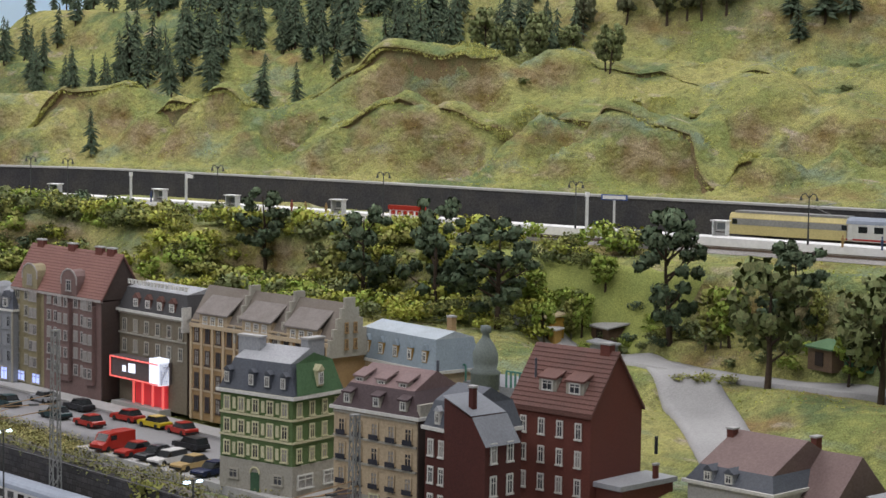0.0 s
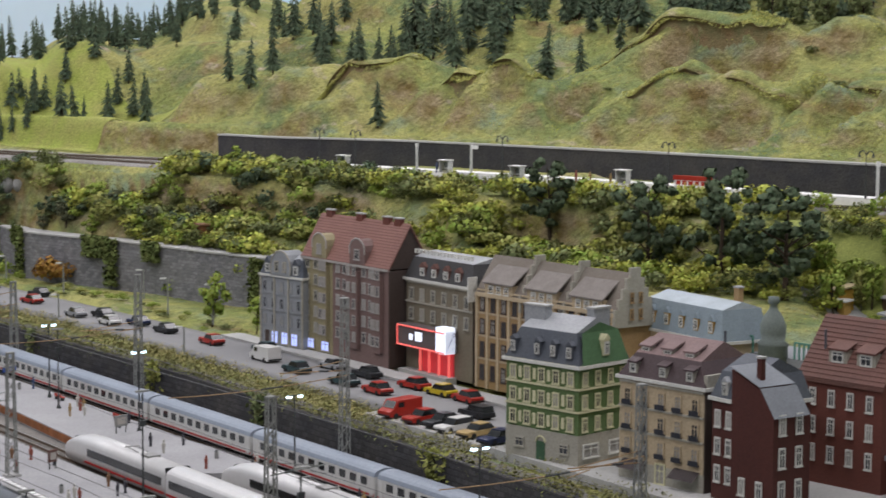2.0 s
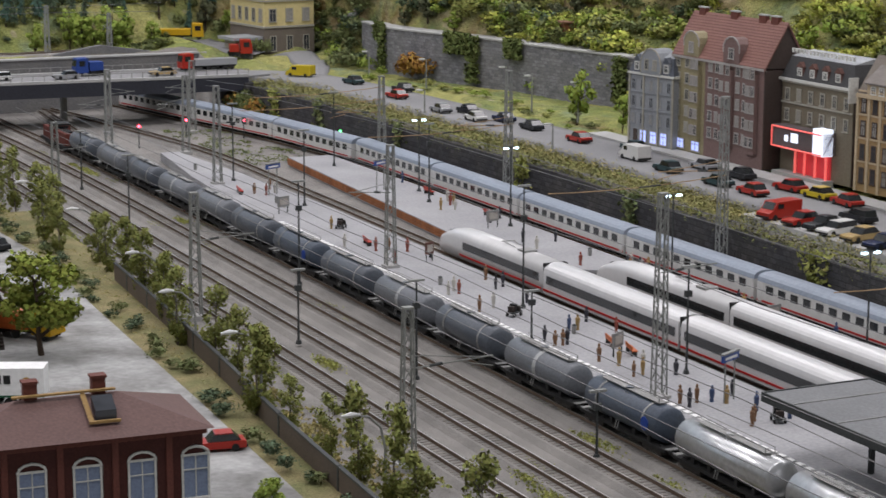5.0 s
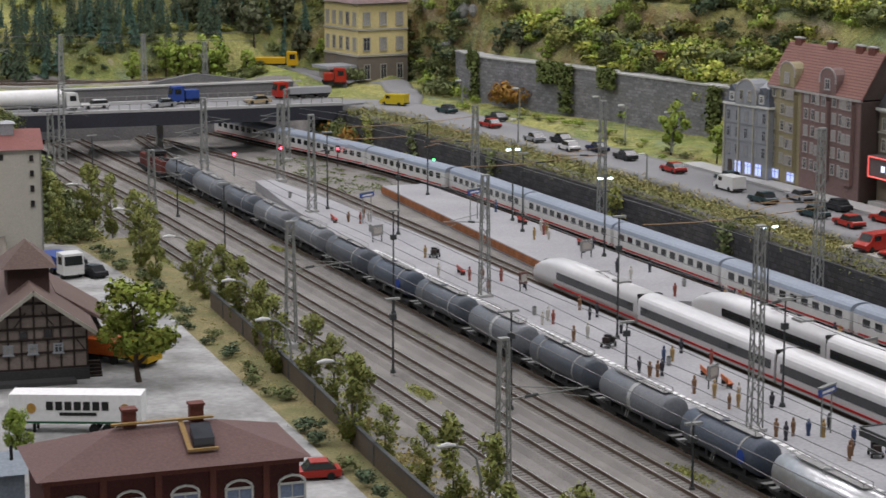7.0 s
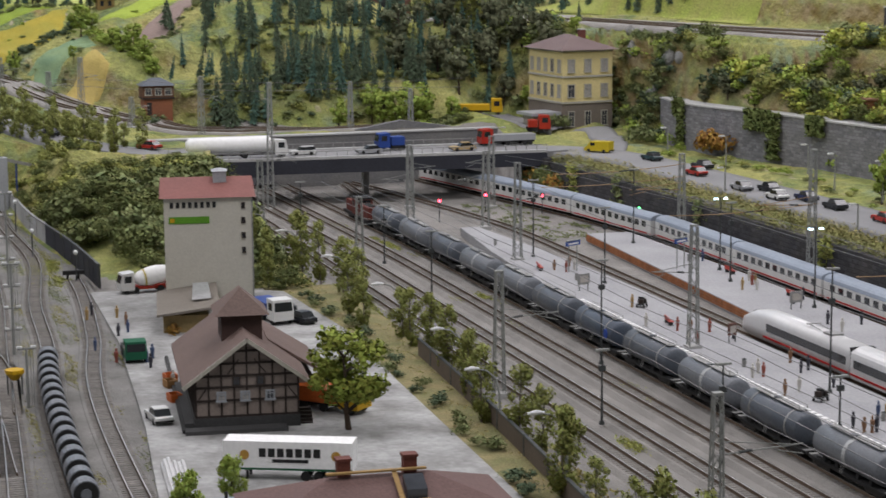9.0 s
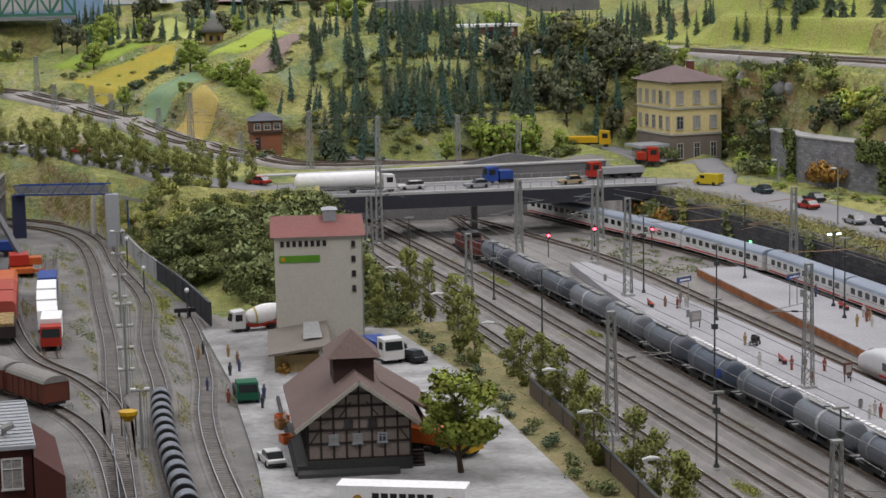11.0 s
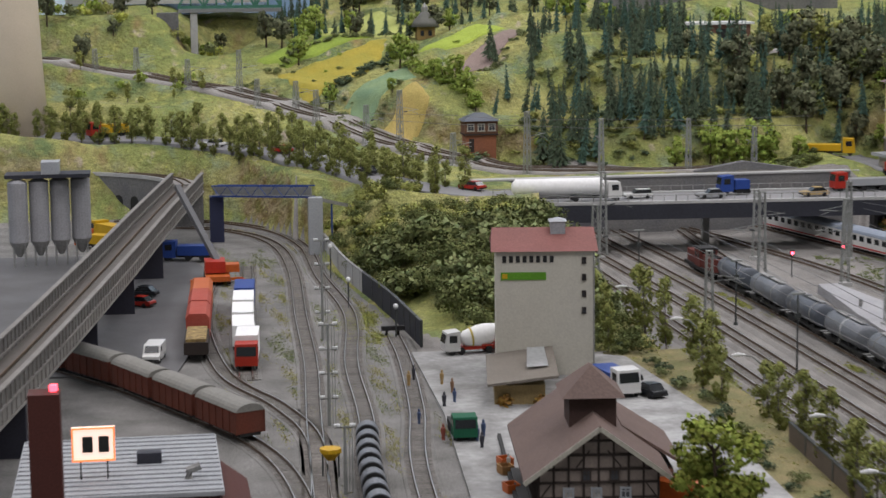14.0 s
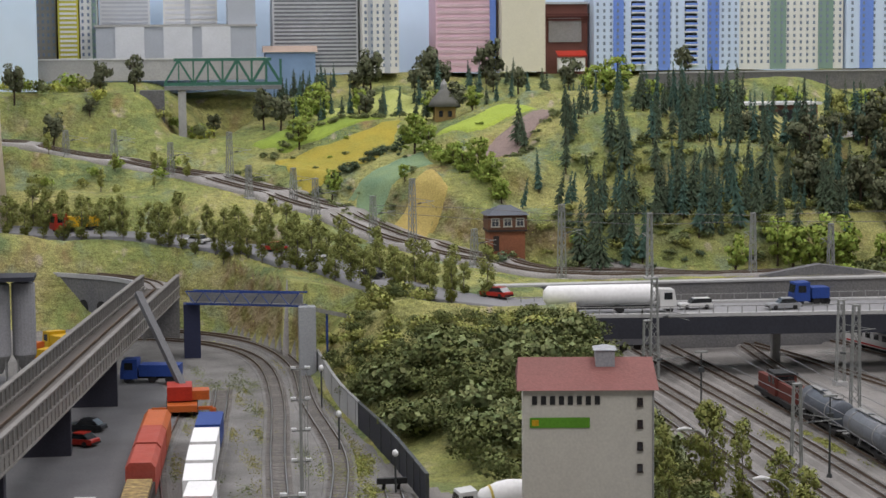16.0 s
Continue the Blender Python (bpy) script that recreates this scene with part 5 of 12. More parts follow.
def tan_house():
    top = thing("apartment_house", "long ochre sandstone apartment house with stepped gables and grey dormers", "house", seat(0.722, -0.56, -0.0183, 0.0152, 2.5, 0.58, 0.89, 1.007), group=ROW)
    x0, x1, y0, y1 = 0.722, 0.83, -0.56, -0.258
    house_walls(top, x0, y0, x1, y1, ZS, 0.205, OCHRE, None)
    facade(top, "w", x0, y0, y1 - y0, ZS + 0.012, 0.03, 4, 12, 0.0085, 0.018, DARKSIDE, BEIGE)
    for i in range(13):
        y = y0 + (y1 - y0) * i / 12
        part("pilaster", G().box(x0 - 0.003, y - 0.0025, ZS, x0, y + 0.0025, 0.204), BEIGE, top)
    part("cornice", G().box(x0 - 0.005, y0 - 0.002, 0.203, x0 + 0.003, y1 + 0.002, 0.208), BEIGE, top)
    greyroof = paint("weathered_grey_tiles", (0.17, 0.145, 0.12), second=(0.21, 0.19, 0.165))
    roof = gable_roof(top, x0, y0, x1, y1, 0.206, 0.252, greyroof, "y", wall=BEIGE)
    for i in range(3):
        y = y0 + 0.055 + i * 0.098
        dm = part("dormer", G().box(x0 - 0.001, y - 0.032, 0.205, x0 + 0.03, y + 0.032, 0.222), BEIGE, top, "wide sandstone dormer")
        part("dormer_roof", G().add([(x0 - 0.006, y - 0.036, 0.221), (x0 - 0.006, y + 0.036, 0.221), (x0 + 0.05, y + 0.036, 0.246), (x0 + 0.05, y - 0.036, 0.246), (x0 - 0.006, y - 0.036, 0.223), (x0 - 0.006, y + 0.036, 0.223), (x0 + 0.05, y + 0.036, 0.248), (x0 + 0.05, y - 0.036, 0.248)],
                                    [(3, 2, 1, 0), (4, 5, 6, 7), (0, 1, 5, 4), (1, 2, 6, 5), (2, 3, 7, 6), (3, 0, 4, 7)]), paint("weathered_dormer_felt", (0.21, 0.19, 0.175), second=(0.14, 0.12, 0.105), patch=60), dm)
        for o in (-0.018, 0.0, 0.018):
            window(dm, x0 - 0.0014, y + o, 0.209, 0.0085, 0.009, "w", TRIMWHITE)
    def steps(ya, yb, n, zb, top_z):
        pts = [(x0 - 0.004, zb)]
        for k in range(n):
            z = 0.212 + (top_z - 0.212) * k / (n - 1)
            pts += [(x0 - 0.004 + 0.055 * k / n, z), (x0 - 0.004 + 0.055 * (k + 1) / n, z)]
        full = pts + [(2 * 0.776 - x, z) for x, z in reversed(pts)]
        g = G()
        m = len(full)
        g.add([(x, ya, z) for x, z in full] + [(x, yb, z) for x, z in full], [tuple(range(m)), tuple(range(2 * m - 1, m - 1, -1))] + [(i, m + i, m + (i + 1) % m, (i + 1) % m) for i in range(m)])
        part("step_gable", g, STONEB, top)

    for y in (y0 - 0.005, y0 + 0.1, y0 + 0.198):
        steps(y, y + 0.005, 5, 0.19, 0.262)
    facade(top, "s", x0 + 0.03, y0 - 0.0055, 0.05, 0.2, 0.02, 2, 2, 0.007, 0.011, OCHRE)


def mansard_house():
    top = thing("town_house", "pale blue mansard-roofed town house with ochre dormers", "house", seat(0.752, -0.685, 0.0003, -0.0003, -4.8, 0.6, 0.775, 1.069), group=ROW)
    x0, x1, y0, y1 = 0.752, 0.87, -0.685, -0.47
    bluez = paint("pale_blue_roof", (0.23, 0.285, 0.32), second=(0.19, 0.23, 0.26), rough=0.6)
    house_walls(top, x0, y0, x1, y1, 0.08, 0.178, BEIGE)
    facade(top, "w", x0, y0, y1 - y0, 0.1, 0.026, 3, 6, 0.008, 0.016, TRIMWHITE)
    roof = mansard(top, x0, y0, x1, y1, 0.18, 0.214, 0.222, 0.012, bluez, paint("pale_roof", (0.42, 0.48, 0.52)))
    gold = paint("ochre_dormer", (0.36, 0.22, 0.06))
    for i in range(5):
        dormer(roof, x0 + 0.001, y0 + 0.03 + i * 0.038, 0.187, 0.013, 0.014, 0.014, gold, bluez, "w")
    chimney(top, 0.82, -0.655, 0.214, 0.236, 0.012, 0.012, OCHRE)


def dome_house():
    top = thing("round_tower_house", "grey house with an onion-domed corner tower and green railings", "house", seat(0.8, -0.735, -0.0075, 0.0072, 4, 0.8, 1, 1.009), group=ROW)
    part("wall", G().box(0.805, -0.80, 0.09, 0.9, -0.67, 0.172), GREYW, top)
    prof = [(0.019, 0.09), (0.019, 0.185), (0.0205, 0.187), (0.015, 0.191), (0.0165, 0.2), (0.0165, 0.209), (0.012, 0.219), (0.0055, 0.227), (0.0045, 0.232), (0.007, 0.234), (0.007, 0.241), (0.001, 0.242)]
    cx, cy = 0.80, -0.735
    part("dome_tower", G().tube([(cx, cy, z) for _, z in prof], [r for r, _ in prof], 16), paint("grey_green_copper", (0.17, 0.2, 0.185), second=(0.12, 0.15, 0.14)), top, "onion-domed grey tower", smooth=True)
    for a in range(5):
        t = math.radians(120 + a * 40)
        wn = window(top, cx + 0.0195 * math.cos(t), cy + 0.0195 * math.sin(t), 0.155, 0.006, 0.014, "s", CREAM)
        wn.matrix_basis = pose(cx + 0.0192 * math.cos(t), cy + 0.0192 * math.sin(t), 0.152, 0, 0, math.degrees(t) + 90)
    part("parapet", G().tube([(cx, cy, 0.143), (cx, cy, 0.147)], 0.03, 16), STONEB, top)
    green = paint("verdigris_railing", (0.09, 0.24, 0.19))
    for y0, y1 in ((-0.80, -0.765), (-0.70, -0.67)):
        rl = part("railing", G().box(0.804, y0, 0.19, 0.806, y1, 0.192), green, top)
        for i in range(6):
            y = y0 + (y1 - y0) * i / 5
            part("rail_post", G().box(0.804, y - 0.001, 0.172, 0.806, y + 0.001, 0.19), green, rl)
    chimney(top, 0.83, -0.66, 0.15, 0.205, 0.012, 0.02, BRICK2)
    chimney(top, 0.85, -0.80, 0.16, 0.21, 0.012, 0.02, BRICK2)


def grey_house():
    top = thing("town_house", "pale grey town house with a slate mansard and lit shop windows", "house", seat(0.668, 0.116, -0.0082, 0.0049, 8.3, 0.6, 0.783, 0.928), group=ROW)
    x0, x1, y0, y1 = 0.668, 0.765, 0.116, 0.245
    house_walls(top, x0, y0, x1, y1, ZS, 0.197, GREYW)
    facade(top, "w", x0, y0, y1 - y0, ZS + 0.034, 0.027, 3, 5, 0.009, 0.016, GREYW, GREYW)
    for oy in (0.025, 0.055, 0.085):
        window(top, x0 - 0.001, y0 + oy, ZS + 0.005, 0.018, 0.019, "w", STONEB, LIT, "shop_window")
    roof = mansard(top, x0, y0, x1, y1, 0.198, 0.225, 0.234, 0.012, SLATE, GREYW)
    for oy in (0.022, 0.108):
        dormer(roof, x0, y0 + oy, 0.2, 0.018, 0.017, 0.014, GREYW, SLATE, "w")
    ym = (y0 + y1) / 2
    pts = [(ym - 0.03, 0.197), (ym + 0.03, 0.197)] + [(ym + 0.03 * math.cos(a), 0.21 + 0.028 * math.sin(a)) for a in (0, 0.45, 0.9, 1.35, 1.8, 2.25, 2.7, 3.14)]
    rg = part("round_gable", G().extrude_x(pts, x0 - 0.004, x0 + 0.05), GREYW, top, "wide round-headed grey gable")
    part("gable_rim", G().tube([(x0 - 0.004, ym + 0.0305 * math.cos(a), 0.21 + 0.0285 * math.sin(a)) for a in (-0.4, 0.1, 0.6, 1.1, 1.6, 2.1, 2.6, 3.1, 3.5)], 0.0016, 5), STONEB, rg)
    for o in (-0.012, 0.012):
        window(rg, x0 - 0.0042, ym + o, 0.205, 0.009, 0.015, "w", STONEB)
    for oy in (0.001, 0.043, 0.086, 0.128):
        part("pilaster", G().box(x0 - 0.003, y0 + oy - 0.002, ZS, x0, y0 + oy + 0.002, 0.197), STONEB, top)
    part("doorway", G().box(x0 - 0.0012, y1 - 0.026, ZS, x0, y1 - 0.014, ZS + 0.024), DARKSIDE, top, "dark arched doorway")


def small_houses():
    top = thing("workshop", "low red brick workshop with a flat grey roof and tall chimney", "house", seat(0.67, -1.085, -0.0117, 0.013, 1.7, 0.802, 0.499, 1.019))
    part("wall", G().box(0.67, -1.085, ZS - 0.004, 0.77, -1.01, 0.118), BRICK2, top)
    part("roof", G().box(0.664, -1.09, 0.118, 0.775, -1.005, 0.123), ZINC, top)
    chimney(top, 0.742, -1.075, 0.11, 0.1366, 0.0072, 0.0072, BRICK2)
    part("pipe", G().tube([(0.742, -1.075, 0.148), (0.742, -1.075, 0.166)], 0.003, 8), BLUEGREY, top)
    top = thing("villa", "white villa with a half-hipped mauve tile roof and dormers", "house", seat(0.755, -1.23, -0.0204, 0.0268, 2.3, 1.3, 1.064, 0.933))
    mauve = paint("mauve_roof_tiles", (0.19, 0.135, 0.125), second=(0.15, 0.105, 0.1))
    part("wall", G().box(0.755, -1.23, 0.07, 0.86, -1.13, 0.128), paint("white_render", (0.5, 0.5, 0.5)), top)
    rf = mansard(top, 0.755, -1.23, 0.86, -1.13, 0.13, 0.147, 0.178, 0.007, SLATE, mauve)
    for oy in (0.035, 0.06):
        dormer(rf, 0.754, -1.215 + oy, 0.132, 0.011, 0.012, 0.012, GREYW, SLATE, "w")
    part("cross_gable", G().add([(0.79, -1.27, 0.12), (0.86, -1.27, 0.12), (0.825, -1.27, 0.165), (0.79, -1.18, 0.12), (0.86, -1.18, 0.12), (0.825, -1.18, 0.165)], [(0, 1, 2), (3, 5, 4), (0, 2, 5, 3), (1, 4, 5, 2), (0, 3, 4, 1)]), mauve, top)
    part("cross_wall", G().add([(0.792, -1.268, 0.07), (0.858, -1.268, 0.07), (0.858, -1.268, 0.12), (0.825, -1.268, 0.162), (0.792, -1.268, 0.12), (0.792, -1.19, 0.07), (0.858, -1.19, 0.07), (0.858, -1.19, 0.12), (0.825, -1.19, 0.162), (0.792, -1.19, 0.12)],
                               [(0, 1, 2, 3, 4), (9, 8, 7, 6, 5), (0, 5, 6, 1), (1, 6, 7, 2), (2, 7, 8, 3), (3, 8, 9, 4), (4, 9, 5, 0)]), GREYW, top)
    chimney(top, 0.80, -1.14, 0.16, 0.1796, 0.0065, 0.0078, BRICK2)
    chimney(top, 0.845, -1.2, 0.15, 0.1724, 0.0078, 0.0065, BRICK2)
    top = thing("shed", "grey flat-roofed shed beside the villa", "shed")
    part("wall", G().box(0.80, -1.4, 0.07, 0.95, -1.275, 0.118), GREYW, top)
    part("roof", G().add([(0.795, -1.405, 0.118), (0.955, -1.405, 0.118), (0.955, -1.27, 0.128), (0.795, -1.27, 0.128)], [(0, 1, 2, 3)]), ZINC, top)


def yellow_house():
    top = thing("station_house", "yellow brick station house with stone base and hipped roof", "house", seat(0.555, 1.56, 0.0036, -0.0014, 7.9, 1.064, 1.085, 0.996, 0.095))
    x0, x1, y0, y1, z = 0.555, 0.665, 1.56, 1.70, 0.095
    yel = paint("yellow_brick", (0.60, 0.51, 0.25), second=(0.52, 0.44, 0.22))
    house_walls(top, x0, y0, x1, y1, z, 0.259, yel, paint("brown_stone_base", (0.17, 0.145, 0.12)), 0.052)
    for zz in (z + 0.053, z + 0.107, 0.255):
        part("cornice", G().box(x0 - 0.003, y0 - 0.003, zz, x1, y1, zz + 0.004), STONEB, top)
    for f, zz in enumerate((z + 0.066, z + 0.118)):
        facade(top, "w", x0, y0, y1 - y0, zz, 0.05, 1, 5, 0.011, 0.026, STONEB)
        facade(top, "s", x0, y0, x1 - x0, zz, 0.05, 1, 3, 0.014, 0.026, STONEB)
    facade(top, "s", x0, y0 - 0.001, x1 - x0, z + 0.006, 0.05, 1, 3, 0.012, 0.03, STONEB)
    roof = [(x0 - 0.01, y0 - 0.01, 0.259), (x1 + 0.01, y0 - 0.01, 0.259), (x1 + 0.01, y1 + 0.01, 0.259), (x0 - 0.01, y1 + 0.01, 0.259), (0.605, 1.615, 0.288), (0.605, 1.645, 0.288)]
    part("roof", G().add(roof, [(0, 1, 4), (1, 2, 5, 4), (2, 3, 5), (3, 0, 4, 5), (3, 2, 1, 0)]), paint("grey_brown_tiles", (0.16, 0.115, 0.11)), top)
    chimney(top, 0.63, 1.62, 0.27, 0.297, 0.012, 0.012, BRICK2)
    porch = part("porch", G().box(0.50, 1.575, z, 0.555, 1.62, z + 0.03), STONEB, top)
    part("porch_roof", G().box(0.49, 1.565, z + 0.03, 0.556, 1.63, z + 0.036), ZINC, porch)


for build in (green_house, beige_house, brick_house, gable_house, twin_house, cinema_house, tan_house, mansard_house, dome_house, grey_house, small_houses, yellow_house):
    build()

# ---- trains ----
TANKGREY = paint("tank_dark_grey", (0.075, 0.088, 0.108), second=(0.135, 0.142, 0.155), rough=0.38, patch=22)
TANKPALE = paint("tank_mid_grey", (0.16, 0.172, 0.19), second=(0.1, 0.108, 0.12), rough=0.38, patch=22)
TANKBLUE = paint("tank_blue_grey", (0.06, 0.078, 0.11), second=(0.1, 0.11, 0.12), rough=0.38, patch=22)
SILVER = mat("polished_tank_silver", (0.55, 0.56, 0.57), 0.3, 0.7, vary=0.12, grain=200, patch=18, bump=0.05)
BLACK = mat("black_running_gear", (0.02, 0.02, 0.02), 0.7, vary=0.3, grain=300, bump=0.1)
BOGIE = mat("brown_black_bogie", (0.035, 0.03, 0.026), 0.8, vary=0.3, grain=300, bump=0.1)
ICEWHITE = mat("train_white_gloss", (0.6, 0.6, 0.6), 0.3, vary=0.04, grain=120, bump=0, spec=0.5)
ICROOF = mat("blue_grey_coach_roof", (0.26, 0.30, 0.36), 0.5, vary=0.1, grain=200, patch=15, bump=0.05)
ICSIDE = mat("pale_coach_side", (0.60, 0.60, 0.58), 0.4, vary=0.06, grain=200, bump=0)
TRAINRED = mat("traffic_red", (0.42, 0.02, 0.02), 0.4, vary=0.08, grain=200, bump=0)
TRAINGLASS = mat("dark_train_glass", (0.015, 0.018, 0.02), 0.15, vary=0.2, grain=50, bump=0, spec=0.6)
REDLAMP = glow("red_tail_lamp", (1.0, 0.05, 0.08), 6.0)


def bogie(parent, y, gap=0.0105):
    bg = part("bogie", G().box(-0.011, y - 0.016, 0.0075, 0.011, y + 0.016, 0.0115), BOGIE, parent)
    for o in (-gap, gap):
        part("wheelset", G().tube([(-0.0095, y + o, 0.0105), (-0.0075, y + o, 0.0105)], 0.0055, 12).tube([(0.0075, y + o, 0.0105), (0.0095, y + o, 0.0105)], 0.0055, 12).tube([(-0.0075, y + o, 0.0105), (0.0075, y + o, 0.0105)], 0.0012, 6), BLACK, bg)


def tank_wagon(material, band, m, badge=None):
    """A four-axle tank wagon, along y."""
    top = thing("tank_wagon", {"b": "dark grey tank wagon with a pale band", "s": "polished silver tank wagon", "": "weathered grey tank wagon in a long train"}[band], "wagon", m, "tank wagons of the goods train")
    L = 0.0735
    part("underframe", G().box(-0.0125, -L, 0.0115, 0.0125, L, 0.0142), BLACK, top)
    r, zc, e = 0.0158, 0.0312, 0.0665 if band == "s" else 0.0605
    part("tank", G().tube([(0, -e - 0.0045, zc), (0, -e - 0.003, zc), (0, -e - 0.001, zc), (0, -e, zc), (0, e, zc), (0, e + 0.001, zc), (0, e + 0.003, zc), (0, e + 0.0045, zc)], [0.004, r * 0.75, r * 0.95, r, r, r * 0.95, r * 0.75, 0.004], 28), material, top, smooth=True)
    for o in (-0.045, -0.02, 0.02, 0.045):
        part("saddle", G().box(-0.0115, o - 0.002, 0.014, 0.0115, o + 0.002, 0.02), BLACK, top)
    if band == "":
        for o in (-0.04, 0.04):
            part("hoop", G().tube([(0, o - 0.0012, zc), (0, o + 0.0012, zc)], r + 0.0005, 28), GALV, top)
    if band == "b":
        part("band", G().tube([(0, -0.003, zc), (0, 0.003, zc)], r + 0.0004, 28), paint("pale_band", (0.42, 0.43, 0.43)) if "pale_band" not in bpy.data.materials else bpy.data.materials["pale_band"], top, "pale grey band round the tank")
    part("hatch", G().tube([(0, 0.006, zc + r - 0.001), (0, 0.006, zc + r + 0.003)], 0.0042, 10), material, top)
    walk = part("walkway", G().box(-0.0045, -0.05, zc + r + 0.0012, 0.0045, 0.05, zc + r + 0.0018), GALV, top)
    for s in (-1, 1):
        part("handrail", G().tube([(s * 0.0045, -0.05, zc + r + 0.006), (s * 0.0045, 0.05, zc + r + 0.006)], 0.00035, 4).box(s * 0.0045 - 0.0003, -0.05, zc + r + 0.0018, s * 0.0045 + 0.0003, -0.0494, zc + r + 0.006), GALV, walk)
    part("ladder", G().bar((-0.0165, 0.001, 0.014), (-0.006, 0.001, zc + r), 0.0006).bar((-0.0165, 0.005, 0.014), (-0.006, 0.005, zc + r), 0.0006), GALV, top)
    for s in (-1, 1):
        bogie(top, s * 0.05)
        part("platform", G().box(-0.011, s * L - 0.003, 0.0143, 0.011, s * L + 0.003, 0.0148), GALV, top)
        for q in (-0.0085, 0.0085):
            part("buffer", G().tube([(q, s * L, 0.0125), (q, s * (L + 0.006), 0.0125)], [0.0012, 0.0024], 8), BLACK, top)
    if badge:
        part("emblem", G().tube([(-r * 0.99, -0.045, zc), (-r - 0.0006, -0.045, zc)], 0.006, 14), badge, top, "plain coloured company emblem")
    return top


RAIL = 0.005
BLUEMARK = paint("blue_mark", (0.02, 0.06, 0.3))
protos = {}
kinds = "sssBbgbgBgpbgpgbgp"
for i, k in enumerate(kinds):
    y = -0.977 - 0.0805 - 0.161 + 0.161 * i - 0.161
    x = 0.0 if y < 0.55 else -0.02 * 0.25 * max(0.0, (y - 0.55)) / 0.35
    mm = pose(x, y, RAIL - 0.005)
    if y > 0.95:
        break
    if k not in protos:
        protos[k] = tank_wagon({"s": SILVER, "B": TANKBLUE, "b": TANKPALE, "g": TANKGREY, "p": TANKPALE}[k], {"s": "s", "b": "b"}.get(k, ""), mm, {"B": BLUEMARK}.get(k))
    else:
        copy_thing(protos[k], mm)


def shunter(m):
    top = thing("diesel_locomotive", "weathered red-brown diesel locomotive with black roof", "locomotive", m)
    rb = paint("red_brown_loco", (0.12, 0.03, 0.022))
    part("frame", G().box(-0.015, -0.08, 0.012, 0.015, 0.08, 0.017), BLACK, top)
    part("hood", G().box(-0.011, -0.075, 0.017, 0.011, -0.012, 0.037), rb, top)
    part("hood", G().box(-0.011, 0.02, 0.017, 0.011, 0.075, 0.036), rb, top)
    cab = part("cab", G().box(-0.0145, -0.012, 0.017, 0.0145, 0.02, 0.044), rb, top)
    part("cab_roof", G().box(-0.0155, -0.014, 0.044, 0.0155, 0.022, 0.047), BLACK, top)
    for y in (-0.004, 0.012):
        part("window", G().box(-0.0149, y - 0.005, 0.032, -0.0144, y + 0.005, 0.04), TRAINGLASS, cab)
    part("front_window", G().box(-0.011, -0.0125, 0.038, 0.011, -0.0119, 0.0425), TRAINGLASS, cab)
    for y in (-0.06, -0.045, -0.03):
        part("vent", G().box(-0.006, y - 0.004, 0.037, 0.006, y + 0.004, 0.0395), BLACK, top)
    for s in (-0.05, 0.05):
        bogie(top, s)
    return top


shunter(pose(-0.008, 1.04, 0))


def body_profile(w, z0, z1, roof, n=6):
    """A coach's cross-section: straight sides, round roof."""
    pts = [(-w, z0), (w, z0), (w * 1.02, z0 + (z1 - z0) * 0.5), (w, z1)]
    for i in range(1, n):
        a = math.pi * i / n
        pts.append((w * math.cos(a), z1 + roof * math.sin(a) ** 0.8))
    pts.append((-w, z1))
    pts.append((-w * 1.02, z0 + (z1 - z0) * 0.5))
    return pts


def along(profile, y0, y1, m=None):
    n = len(profile)
    g = G()
    g.add([(x, y0, z) for x, z in profile] + [(x, y1, z) for x, z in profile], [tuple(range(n)), tuple(range(2 * n - 1, n - 1, -1))] + [(i, (i + 1) % n, n + (i + 1) % n, n + i) for i in range(n)])
    return g


def ic_coach(m):
    """A white express coach with a blue-grey roof, along y, with windows on both sides."""
    top = thing("passenger_coach", "pale express coach with blue-grey roof and red sill line", "coach", m, "coaches of the express train")
    L, w = 0.143, 0.0165
    part("body", along([(-w, 0.012), (w, 0.012), (w, 0.036), (-w, 0.036)], -L, L), ICSIDE, top)
    rp = [(w + 0.0003, 0.0362)] + [(w * math.cos(math.pi * i / 8), 0.0362 + 0.0095 * math.sin(math.pi * i / 8) ** 0.7) for i in range(1, 8)] + [(-w - 0.0003, 0.0362)]
    part("roof", along(rp, -L, L), ICROOF, top, smooth=False)
    for s in (-1, 1):
        part("sill_line", G().box(min(s * w, s * (w + 0.0004)), -L, 0.0135, max(s * w, s * (w + 0.0004)), L, 0.0158), TRAINRED, top, "red line along the sill")
    for i in range(11):
        y = -L + 0.0225 + i * 0.0238
        for s in (-1, 1):
            part("window", G().box(min(s * w, s * (w + 0.0004)), y - 0.0068, 0.0245, max(s * w, s * (w + 0.0004)), y + 0.0068, 0.0335), TRAINGLASS, top)
    for s in (-1, 1):
        part("door", G().box(-w - 0.0005, s * (L - 0.0065) - 0.004, 0.014, -w, s * (L - 0.0065) + 0.004, 0.035), ICSIDE, top)
        part("gangway", G().box(-0.008, s * L - 0.002, 0.013, 0.008, s * (L + 0.0035) + 0.0005, 0.039), BLACK, top)
        bogie(top, s * 0.108)
    part("skirt", G().box(-0.012, -0.07, 0.007, 0.012, 0.07, 0.012), BLACK, top)
    return top


